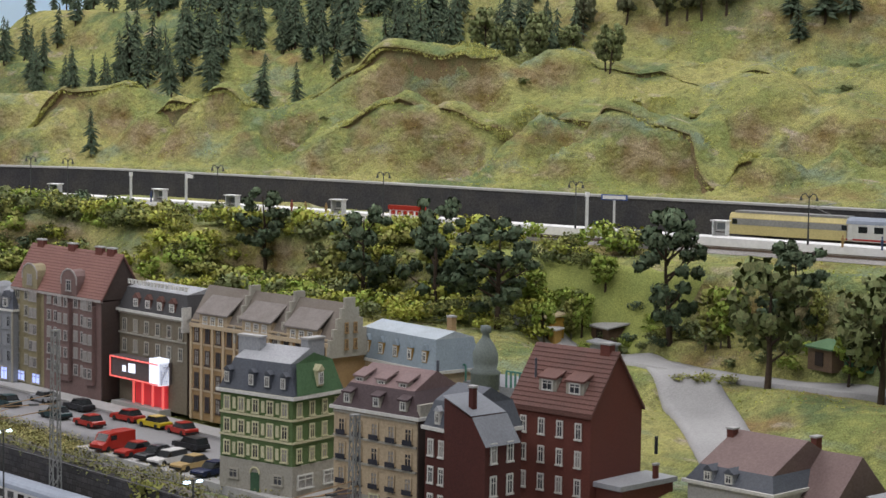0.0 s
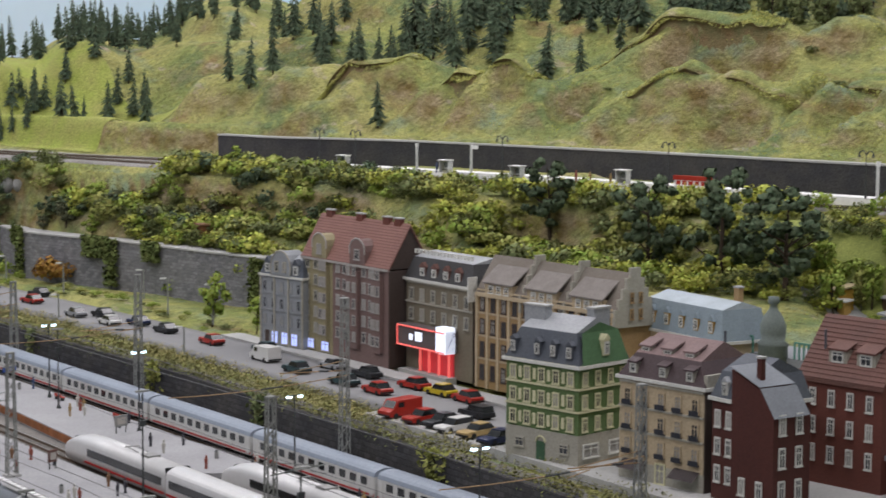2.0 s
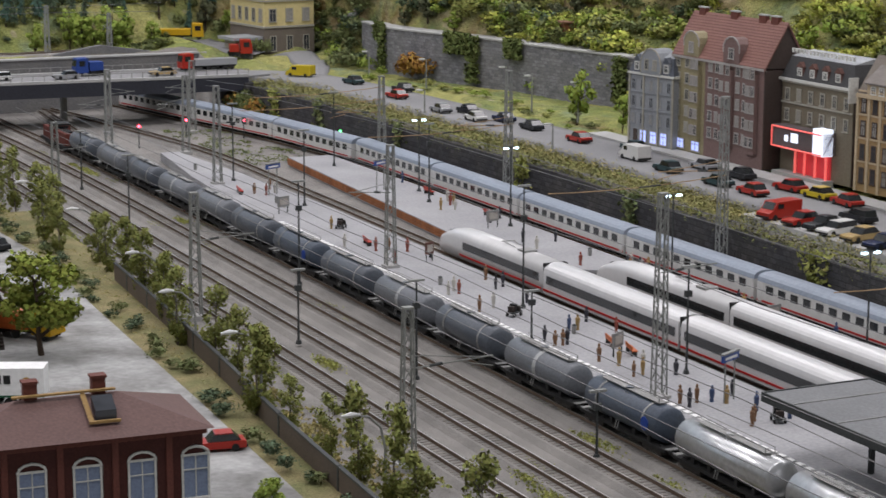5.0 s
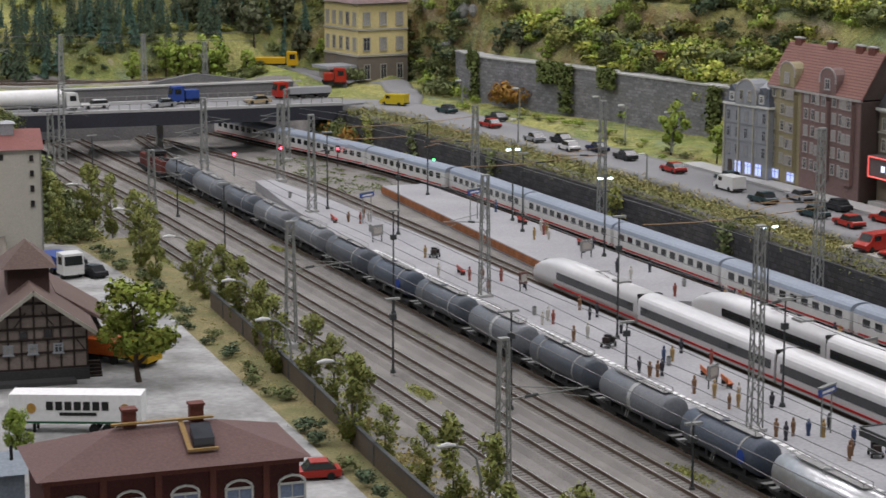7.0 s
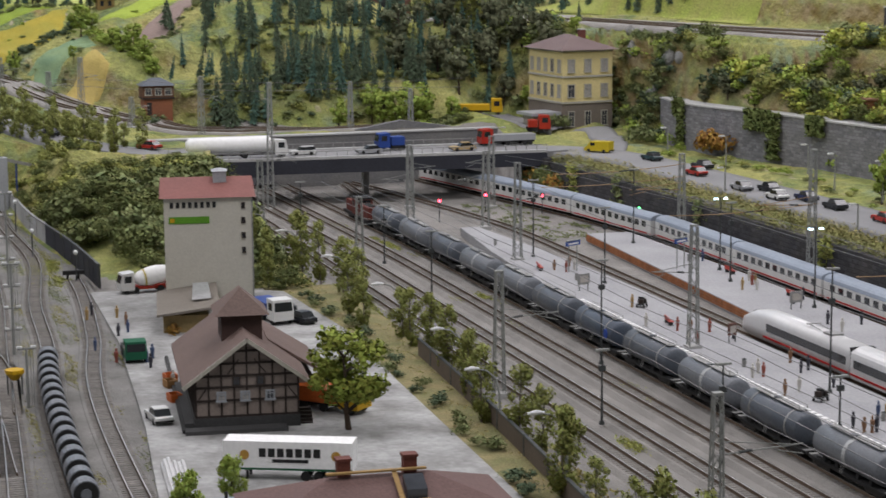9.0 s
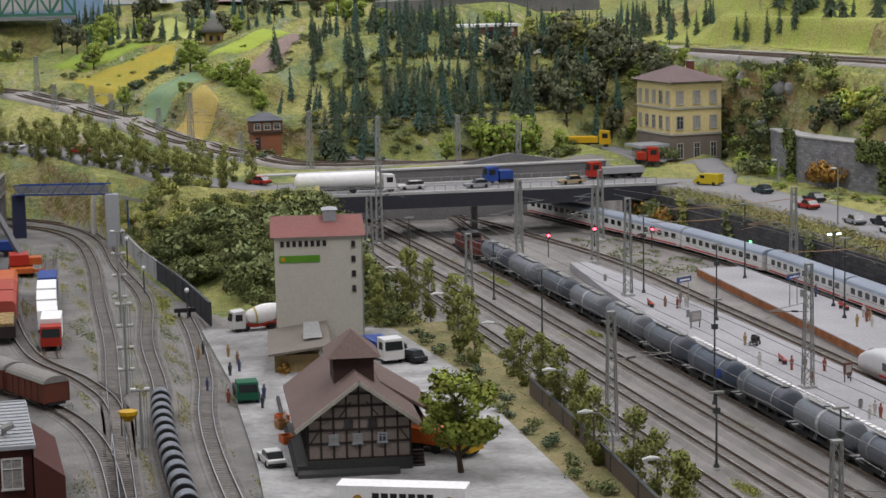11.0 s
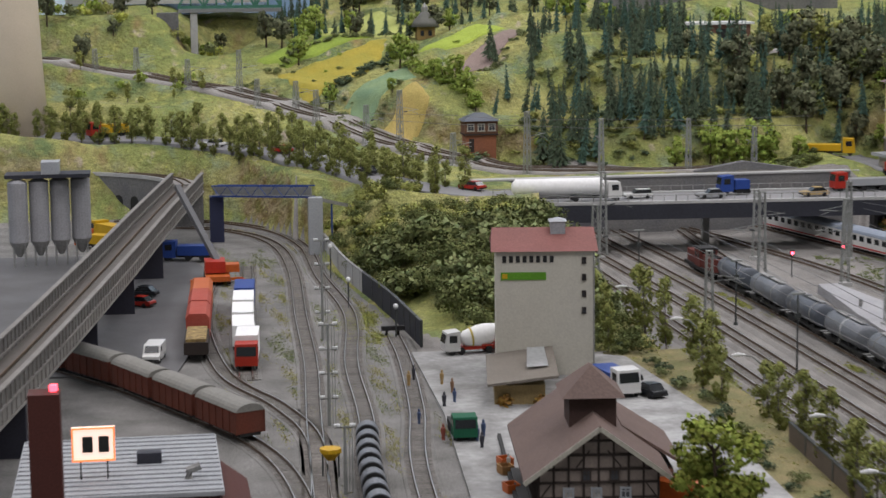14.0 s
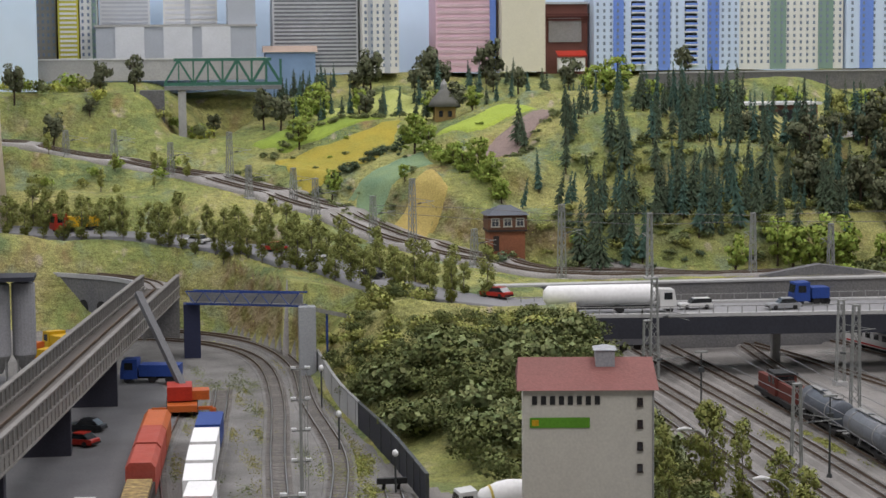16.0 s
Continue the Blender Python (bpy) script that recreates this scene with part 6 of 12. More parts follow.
def along_track(pts, s):
    """The place and heading at a length along a curve."""
    line = smooth_line([(x, y, 0) for x, y in pts], 30)
    for a, b in zip(line, line[1:]):
        d = (b - a).length
        if s <= d:
            p = a.lerp(b, s / d)
            return p, math.degrees(math.atan2(-(b - a).x, (b - a).y))
        s -= d
    return line[-1], 0


EXPRESS = [(0.405, -2.3), (0.405, 0.2), (0.40, 0.6), (0.365, 0.95), (0.31, 1.25), (0.24, 1.6)]
first = None
for i in range(11):
    p, a = along_track(EXPRESS, 0.62 + 0.15 + i * 0.293)
    mm = pose(p.x, p.y, 0, 0, 0, a)
    if p.y > 1.5:
        break
    first = copy_thing(first, mm) if first else ic_coach(mm)


def ice_coach(m, nose=False):
    """A white high-speed coach with a dark window band and red line; a nose at its +y end on request."""
    top = thing("high_speed_train_end" if nose else "high_speed_coach", "white streamlined high-speed train end with red line" if nose else "white high-speed coach with dark window band and red line", "coach", m, "cars of the high-speed trains")
    L, w = 0.148, 0.0168
    prof = body_profile(w, 0.009, 0.034, 0.0105, 10)
    if nose:
        g, n = G(), len(prof)
        rings = [(-L, 1.0, 1.0), (0.06, 1.0, 1.0), (0.09, 0.99, 0.96), (0.115, 0.93, 0.82), (0.135, 0.78, 0.6), (0.148, 0.5, 0.38), (0.152, 0.25, 0.25)]
        for y, sx, sz in rings:
            g.v += [(x * sx, y, 0.009 + (z - 0.009) * sz) for x, z in prof]
        for r in range(len(rings) - 1):
            g.f += [(r * n + i, r * n + (i + 1) % n, (r + 1) * n + (i + 1) % n, (r + 1) * n + i) for i in range(n)]
        g.f += [tuple(range(n)), tuple(range(len(rings) * n - 1, (len(rings) - 1) * n - 1, -1))]
        part("body", g, ICEWHITE, top, smooth=True)
        part("windscreen", G().add([(-0.012, 0.112, 0.0335), (0.012, 0.112, 0.0335), (0.008, 0.134, 0.0265), (-0.008, 0.134, 0.0265), (-0.01, 0.112, 0.0385), (0.01, 0.112, 0.0385)], [(4, 5, 1, 0), (0, 1, 2, 3), (4, 0, 3), (5, 2, 1), (4, 3, 2, 5)]), TRAINGLASS, top)
        y1 = 0.07
        part("pantograph", G().bar((-0.006, -0.06, 0.0455), (-0.006, -0.03, 0.0475), 0.0008).bar((0.006, -0.06, 0.0455), (0.006, -0.03, 0.0475), 0.0008).box(-0.009, -0.032, 0.0472, 0.009, -0.029, 0.0482).box(-0.008, -0.09, 0.0435, 0.008, -0.07, 0.0462), GALV, top)
    else:
        part("body", along(prof, -L, L), ICEWHITE, top)
        y1 = L
    for s in (-1, 1):
        a, b = sorted((s * (w * 1.01), s * (w * 1.02 + 0.0006)))
        strip = part("window_band", G().box(a, -L + 0.006, 0.0215, b, y1 - 0.008, 0.031), TRAINGLASS, top, "dark tinted window band")
        part("red_line", G().box(a, -L, 0.0125, b, y1, 0.0148), TRAINRED, top)
        part("gap_seal", G().box(-0.0145, s * L - 0.001, 0.012, 0.0145, s * L + 0.001, 0.043), BLACK, top) if not (nose and s > 0) else None
    part("skirt", G().box(-0.0125, -L + 0.01, 0.0065, 0.0125, min(y1, L - 0.02), 0.0095), BLACK, top)
    for s in (-0.1, 0.08 if nose else 0.1):
        bogie(top, s)
    return top


nose_car = ice_coach(pose(0.212, -0.205, 0), True)
mid_car = ice_coach(pose(0.212, -0.205 - 0.301, 0))
for i in range(2, 7):
    copy_thing(mid_car, pose(0.212, -0.205 - 0.301 * i, 0))
copy_thing(nose_car, pose(0.295, -0.47, 0))
for i in range(1, 6):
    copy_thing(mid_car, pose(0.295, -0.47 - 0.301 * i, 0))

# old goods wagons on the curved siding
BOXBROWN = paint("wagon_oxide_brown", (0.13, 0.035, 0.02), second=(0.09, 0.035, 0.025))
WAGROOF = paint("wagon_grey_roof", (0.21, 0.205, 0.185), second=(0.16, 0.155, 0.14))


def box_wagon(m, half=0.05):
    top = thing("goods_wagon", "old red-brown covered goods wagon with grey round roof", "wagon", m, "old goods wagons on the siding")
    w = 0.0165
    part("body", G().box(-w, -half, 0.012, w, half, 0.036), BOXBROWN, top)
    rp = [(w + 0.0008, 0.036)] + [(w * math.cos(math.pi * i / 8), 0.036 + 0.0085 * math.sin(math.pi * i / 8)) for i in range(1, 8)] + [(-w - 0.0008, 0.036)]
    part("roof", along(rp, -half - 0.001, half + 0.001), WAGROOF, top)
    for i in range(7):
        y = -half + 2 * half * i / 6
        for s in (-1, 1):
            part("rib", G().box(min(s * w, s * (w + 0.0009)), y - 0.0008, 0.012, max(s * w, s * (w + 0.0009)), y + 0.0008, 0.036), BOXBROWN, top)
    part("underframe", G().box(-0.012, -half, 0.009, 0.012, half, 0.0125), BLACK, top)
    for y in (-half * 0.6, half * 0.6):
        part("wheelset", G().tube([(-0.0095, y, 0.0105), (-0.0075, y, 0.0105)], 0.0055, 12).tube([(0.0075, y, 0.0105), (0.0095, y, 0.0105)], 0.0055, 12), BLACK, top)
    return top


SIDING = [(-0.785, 0.05), (-0.87, 0.24), (-0.97, 0.43), (-1.2, 0.75)]
wag = None
for i in range(5):
    p, a = along_track(SIDING, 0.055 + i * 0.112)
    mm = pose(p.x, p.y, 0, 0, 0, a)
    wag = copy_thing(wag, mm) if wag else box_wagon(mm)


def coil_wagon(m):
    """A short flat wagon with one cable drum across it."""
    top = thing("drum_wagon", "short wagon with a grey drum with dark face", "wagon", m, "drum wagons")
    part("frame", G().box(-0.010, -0.017, 0.008, 0.010, 0.0195, 0.011), BLACK, top)
    drum = part("drum", G().tube([(0, -0.0105, 0.0232), (0, 0.0085, 0.0232)], 0.0122, 18), TANKPALE, top)
    part("flange", G().tube([(0, -0.0112, 0.0232), (0, -0.0104, 0.0232)], 0.0112, 18), BLACK, drum, "dark face of the drum")
    part("hub", G().tube([(0, -0.0125, 0.0232), (0, -0.011, 0.0232)], 0.005, 12), TANKPALE, drum)
    part("core", G().tube([(0, 0.008, 0.0225), (0, 0.0165, 0.0225)], 0.0095, 12), BLACK, top)
    part("wheelset", G().tube([(-0.0095, 0, 0.0105), (0.0095, 0, 0.0105)], 0.0052, 10), BLACK, top)
    return top


YARD2 = [(-0.72, -1.4), (-0.69, -0.3), (-0.655, 0.13)]
first = None
for i in range(16):
    p, a = along_track(YARD2, 1.385 - i * 0.039)
    mm = pose(p.x, p.y, 0, 0, 0, a)
    first = copy_thing(first, mm) if first else coil_wagon(mm)


# upper station train
def upper_loco(m):
    top = thing("electric_locomotive", "cream electric locomotive with grey roof at the upper platform", "locomotive", m)
    cream = paint("cream_loco", (0.55, 0.47, 0.22))
    part("body", along([(-0.0165, 0.012), (0.0165, 0.012), (0.0165, 0.036), (0.012, 0.043), (-0.012, 0.043), (-0.0165, 0.036)], -0.095, 0.095), cream, top)
    part("roof", G().box(-0.0125, -0.088, 0.043, 0.0125, 0.088, 0.046), GALV, top)
    part("stripe", G().box(-0.0169, -0.09, 0.026, -0.0164, 0.09, 0.035), GALV, top)
    for y in (-0.086, 0.086):
        part("window", G().box(-0.0171, y - 0.004, 0.027, -0.0166, y + 0.004, 0.034), TRAINGLASS, top)
    part("pantograph", G().bar((0, -0.06, 0.046), (0, -0.03, 0.056), 0.001).bar((0, -0.03, 0.056), (0, -0.06, 0.062), 0.001).box(-0.01, -0.061, 0.062, 0.01, -0.059, 0.063), GALV, top)
    for s in (-0.055, 0.055):
        bogie(top, s)
    return top


def up_pose(t, off):
    a, b = Vector((1.24, -0.19)), Vector((1.36, -0.78))
    p = a.lerp(b, t)
    return pose(p.x + off, p.y, 0.3005, 0, 0, math.degrees(math.atan2(-(a - b).x, (a - b).y)))


upper_loco(up_pose(0.755, 0.155))
uc = ic_coach(up_pose(1.14, 0.155))
tagged(uc, "grey express coach at the upper platform", group="coaches of the upper train")
copy_thing(uc, up_pose(1.14 + 0.49, 0.155))

# ---- buildings of the goods yard ----
CREAMWALL = paint("cream_render", (0.52, 0.50, 0.43), second=(0.46, 0.44, 0.38), vary=0.06)
TIMBER = paint("dark_timber", (0.035, 0.026, 0.022))
INFILL = paint("grey_infill", (0.23, 0.19, 0.165), second=(0.17, 0.14, 0.12))
BROWNROOF = paint("brown_roof_tiles", (0.145, 0.10, 0.085), second=(0.115, 0.08, 0.07))
MAUVEROOF = paint("dusty_red_roof", (0.21, 0.085, 0.075), second=(0.17, 0.075, 0.065))
SIGNGREEN = paint("sign_green", (0.10, 0.27, 0.02))
ORANGE = paint("orange_paint", (0.46, 0.105, 0.02), rough=0.5)
YELLOW = paint("yellow_paint", (0.55, 0.33, 0.01), rough=0.5)
BLUEP = paint("blue_paint", (0.02, 0.055, 0.24), rough=0.5)
REDP = paint("red_paint", (0.38, 0.03, 0.015), rough=0.45)


def grain_silo():
    top = thing("grain_silo", "tall cream grain silo with red roof and green sign", "silo", pose(-0.413, 0.325, 0, 0, 0, -9) @ pose(0.413, -0.325, 0))
    x0, x1, y0, y1 = -0.473, -0.353, 0.325, 0.43
    part("wall", G().box(x0, y0, 0.003, x1, y1, 0.158), CREAMWALL, top)
    roof = [(x0 - 0.006, y0 - 0.006, 0.157), (x1 + 0.004, y0 - 0.006, 0.157), (x1 + 0.004, y1 + 0.006, 0.157), (x0 - 0.006, y1 + 0.006, 0.157), (x0 - 0.004, (y0 + y1) / 2, 0.179), (x1 + 0.002, (y0 + y1) / 2, 0.179)]
    part("roof", G().add(roof, [(0, 1, 5, 4), (1, 2, 5), (2, 3, 4, 5), (3, 0, 4), (3, 2, 1, 0)]), MAUVEROOF, top)
    part("vent_tower", G().box(-0.405, 0.36, 0.168, -0.387, 0.385, 0.188), ZINC, top)
    part("vent_cap", G().add([(-0.407, 0.358, 0.188), (-0.385, 0.358, 0.188), (-0.385, 0.387, 0.188), (-0.407, 0.387, 0.188), (-0.396, 0.3725, 0.192)], [(0, 1, 4), (1, 2, 4), (2, 3, 4), (3, 0, 4), (3, 2, 1, 0)]), ZINC, top)
    sign = part("sign_board", G().box(-0.467, y0 - 0.0012, 0.1215, -0.412, y0, 0.131), SIGNGREEN, top, "plain green name board")
    part("emblem", G().box(-0.465, y0 - 0.0017, 0.1235, -0.459, y0 - 0.0012, 0.129), YELLOW, sign, "small yellow emblem")
    for i in range(8):
        x = -0.465 + i * 0.0082
        part("letter_block", G().box(x, y0 - 0.0012, 0.143, x + 0.0048, y0, 0.151), BLACK, top, "dark bar of lettering")
    for i in range(4):
        window(top, -0.366, y0 - 0.0005, 0.142 - i * 0.0205, 0.004, 0.0065, "s", TIMBER, GLASS)
    part("downpipe", G().tube([(x1 - 0.001, y0 - 0.001, 0.003), (x1 - 0.001, y0 - 0.001, 0.155)], 0.0008, 6), GALV, top)
    shed = part("loading_shed", G().box(-0.478, 0.165, 0.003, -0.42, 0.325, 0.026), paint("ochre_shed", (0.3, 0.22, 0.10)), top, "low loading shed with grey roof")
    part("shed_roof", G().add([(-0.486, 0.15, 0.03), (-0.405, 0.15, 0.04), (-0.405, 0.325, 0.04), (-0.486, 0.325, 0.03), (-0.486, 0.15, 0.027), (-0.405, 0.15, 0.037), (-0.405, 0.325, 0.037), (-0.486, 0.325, 0.027)], [(0, 1, 2, 3), (7, 6, 5, 4), (0, 4, 5, 1), (1, 5, 6, 2), (2, 6, 7, 3), (3, 7, 4, 0)]), paint("grey_brown_felt", (0.175, 0.155, 0.13), second=(0.14, 0.122, 0.1)), shed)
    part("skylight", G().add([(-0.44, 0.2, 0.0395), (-0.415, 0.2, 0.0415), (-0.418, 0.25, 0.054), (-0.438, 0.25, 0.053)], [(0, 1, 2, 3)]), SILVER, shed, "tilted bright metal skylight")


def timber_house():
    top = thing("goods_shed", "half-timbered goods shed with brown roof and ridge turret", "shed", pose(-0.499, -0.3435, 0, 0, 0, -6.5))
    x0, x1, y0, y1 = -0.0535, 0.0535, 0.0, 0.20
    xm, ze, zr = 0.0, 0.06, 0.099
    part("plinth", G().box(x0 - 0.002, y0 - 0.002, 0.003, x1 + 0.002, y1, 0.016), paint("dark_plinth", (0.05, 0.05, 0.05)), top)
    part("wall", G().box(x0, y0, 0.016, x1, y1, ze), INFILL, top)
    part("gable", G().add([(x0, y0, ze), (x1, y0, ze), (xm, y0, zr - 0.003), (x0, y1, ze), (x1, y1, ze), (xm, y1, zr - 0.003)], [(0, 1, 2), (3, 5, 4), (0, 2, 5, 3), (1, 4, 5, 2)]), INFILL, top)
    e = 0.014
    slope = (zr - ze) / (xm - x0)
    for s, xa in ((-1, x0 - e), (1, x1 + 0.012)):
        za = zr - abs(xm - xa) * slope
        g = G().add([(xa, y0 - 0.012, za), (xm, y0 - 0.012, zr), (xm, y1 + 0.01, zr), (xa, y1 + 0.01, za), (xa, y0 - 0.012, za + 0.003), (xm, y0 - 0.012, zr + 0.003), (xm, y1 + 0.01, zr + 0.003), (xa, y1 + 0.01, za + 0.003)],
                    [(3, 2, 1, 0), (4, 5, 6, 7), (0, 1, 5, 4), (1, 2, 6, 5), (2, 3, 7, 6), (3, 0, 4, 7)])
        part("roof_slope", g, BROWNROOF, top)
        part("barge_board", G().bar((xa, y0 - 0.0125, za + 0.0005), (xm, y0 - 0.0125, zr + 0.0005), 0.0015, 0.004), STONEB, top)
    f = y0 - 0.0012
    for z in (0.017, 0.034, 0.048, 0.06, 0.073, 0.086):
        half = (xm - x0) if z <= ze else (zr - z) / slope
        part("beam", G().box(xm - half, f, z - 0.0012, xm + half, y0, z + 0.0012), TIMBER, top)
    for i in range(9):
        x = x0 + (x1 - x0) * i / 8
        zt = min(zr - 0.004, zr - abs(x - xm) * slope - 0.002)
        part("post", G().box(x - 0.001, f, 0.016, x + 0.001, y0, max(zt, ze)), TIMBER, top)
    for a, b in (((x0, 0.032), (x0 + 0.011, 0.047)), ((x1, 0.032), (x1 - 0.011, 0.047)), ((xm - 0.02, 0.062), (xm - 0.008, 0.077)), ((xm + 0.02, 0.062), (xm + 0.008, 0.077))):
        part("brace", G().bar((a[0], f + 0.0004, a[1]), (b[0], f + 0.0004, b[1]), 0.0012), TIMBER, top)
    for o in (-0.027, -0.002, 0.024):
        window(top, xm + o, f - 0.0002, 0.034, 0.0078, 0.0085, "s", GREYW, CURTAIN if o < 0.02 else GLASS)
    for x in (xm - 0.011, xm + 0.014):
        window(top, x, f - 0.0002, 0.05, 0.0065, 0.009, "s", TIMBER, GLASS)
    tur = part("turret", G().box(-0.0215, 0.048, 0.06, 0.0215, 0.098, 0.116), paint("turret_boards", (0.06, 0.035, 0.03)), top)
    part("turret_roof", G().add([(-0.029, 0.04, 0.115), (0.029, 0.04, 0.115), (0.029, 0.106, 0.115), (-0.029, 0.106, 0.115), (0, 0.066, 0.141), (0, 0.08, 0.141)], [(0, 1, 4), (1, 2, 5, 4), (2, 3, 5), (3, 0, 4, 5), (3, 2, 1, 0)]), BROWNROOF, tur)
    part("ramp", G().box(x0 - 0.012, y0, 0.003, x0, y1, 0.011), bpy.data.materials["dark_plinth"], top)
    for i in range(5):
        part("step", G().box(x1 + 0.003, y0 + 0.005 + i * 0.004, 0.003, x1 + 0.016, y0 + 0.009 + i * 0.004, 0.005 + i * 0.003), TIMBER, top)
    part("wing_wall", G().box(x1, 0.085, 0.003, x1 + 0.026, y1, 0.037), INFILL, top)
    part("wing_roof", G().add([(0.03, 0.078, 0.0782), (x1 + 0.034, 0.078, 0.0415), (x1 + 0.034, y1 + 0.006, 0.0415), (0.03, y1 + 0.006, 0.0782), (0.03, 0.078, 0.0812), (x1 + 0.034, 0.078, 0.0445), (x1 + 0.034, y1 + 0.006, 0.0445), (0.03, y1 + 0.006, 0.0812)],
                              [(3, 2, 1, 0), (4, 5, 6, 7), (0, 1, 5, 4), (1, 2, 6, 5), (2, 3, 7, 6), (3, 0, 4, 7)]), BROWNROOF, top)
    for i in range(16):
        y = 0.004 + i * 0.0125
        part("wall_post", G().box(x0 - 0.0012, y, 0.016, x0, y + 0.002, ze), TIMBER, top)


def brewery_depot():
    """The hipped brick building with roof light, near the camera."""
    top = thing("depot_building", "red brick depot with hipped brown roof and arched windows", "house")
    top.matrix_basis = pose(-0.509, -0.896, 0, 0, 0, -3.0)
    hx, y0, y1 = 0.0976, -0.0448, 0.0448
    part("wall", G().box(-hx, y0, -0.002, hx, y1, 0.078), BRICK, top)
    part("cornice", G().box(-hx - 0.003, y0 - 0.003, 0.073, hx + 0.003, y1 + 0.003, 0.078), BRICK2, top)
    o = 0.008
    part("roof", G().add([(-hx - o, y0 - o, 0.078), (hx + o, y0 - o, 0.078), (hx + o, y1 + o, 0.078), (-hx - o, y1 + o, 0.078), (-0.035, 0.002, 0.100), (0.042, 0.002, 0.100)], [(0, 1, 5, 4), (1, 2, 5), (2, 3, 4, 5), (3, 0, 4), (3, 2, 1, 0)]), paint("brown_felt_roof", (0.135, 0.08, 0.072), second=(0.115, 0.07, 0.065)), top)
    for x in (-0.025, 0.028):
        chimney(top, x, 0.005, 0.092, 0.112, 0.0105, 0.009, BRICK2, BRICK2)
    wood = paint("ochre_plank", (0.33, 0.21, 0.08))
    part("roof_walk", G().box(-0.04, -0.004, 0.1025, 0.04, 0.0, 0.104), wood, top)
    part("roof_walk", G().add([(0.012, -0.035, 0.0885), (0.016, -0.035, 0.0885), (0.016, -0.002, 0.1025), (0.012, -0.002, 0.1025)], [(0, 1, 2, 3)]), wood, top)
    part("roof_walk", G().box(0.012, -0.038, 0.0865, 0.036, -0.035, 0.0885), wood, top)
    part("skylight", G().add([(0.018, -0.032, 0.095), (0.034, -0.032, 0.095), (0.034, -0.016, 0.103), (0.018, -0.016, 0.103), (0.018, -0.016, 0.095), (0.034, -0.016, 0.095), (0.018, -0.032, 0.086), (0.034, -0.032, 0.086)], [(0, 1, 2, 3), (0, 6, 7, 1), (1, 7, 5, 2), (3, 4, 6, 0)]), GLASS, top)
    # Pale blue paint stands in for the bluish light in the panes.
    LITPANE = paint("blue_lit_pane", (0.2, 0.25, 0.36), rough=0.15)
    for i in range(5):
        x = -hx + 0.021 + i * 0.042
        part("pilaster", G().box(x - 0.023, y0 - 0.002, 0, x - 0.018, y0, 0.073), BRICK2, top)
        window(top, x, y0 - 0.0005, 0.022, 0.02, 0.034, "s", TRIMWHITE, LITPANE)
        part("window_arch", G().tube([(x + 0.0108 * math.cos(a), y0 - 0.0012, 0.056 + 0.007 * math.sin(a)) for a in (0, 0.5, 1.0, 1.57, 2.1, 2.6, 3.14)], 0.0012, 5), TRIMWHITE, top)


def beer_trailer():
    top = thing("truck_trailer", "long white box trailer with a green sill and dark lettering bars", "trailer", pose(-0.499, -0.545, 0.003, 0, 0, -24) @ Matrix.Diagonal((0.83, 0.9, 0.87, 1)))
    L = 0.075
    part("box", G().box(-L, -0.0145, 0.012, L, 0.0145, 0.044), WHITE, top)
    part("sill", G().box(-L, -0.0149, 0.0122, L, -0.0144, 0.0145), paint("dark_green", (0.02, 0.1, 0.05)), top)
    part("emblem", G().tube([(-0.05, -0.0146, 0.029), (-0.05, -0.0151, 0.029)], 0.0055, 14), paint("gold_emblem", (0.42, 0.24, 0.05)), top, "plain gold emblem disc")
    part("emblem", G().tube([(0.056, -0.0146, 0.029), (0.056, -0.0151, 0.029)], 0.0055, 14), bpy.data.materials["gold_emblem"], top, "plain gold emblem disc")
    for i in range(7):
        x = -0.033 + i * 0.0105
        part("letter_block", G().box(x, -0.0151, 0.027, x + 0.0078, -0.0145, 0.0365), BLACK, top, "dark bar of lettering")
    part("small_text", G().box(-0.018, -0.0151, 0.021, 0.024, -0.0145, 0.0245), BLACK, top, "thin dark bar of lettering")
    for x in (0.02, 0.035, 0.05):
        for y in (-0.011, 0.011):
            part("wheel", G().tube([(x, y - 0.002, 0.0055), (x, y + 0.002, 0.0055)], 0.0055, 12), BLACK, top)
    part("leg", G().box(-0.05, -0.01, 0.0, -0.047, -0.007, 0.012), BLACK, top)
    part("leg", G().box(-0.05, 0.007, 0.0, -0.047, 0.01, 0.012), BLACK, top)


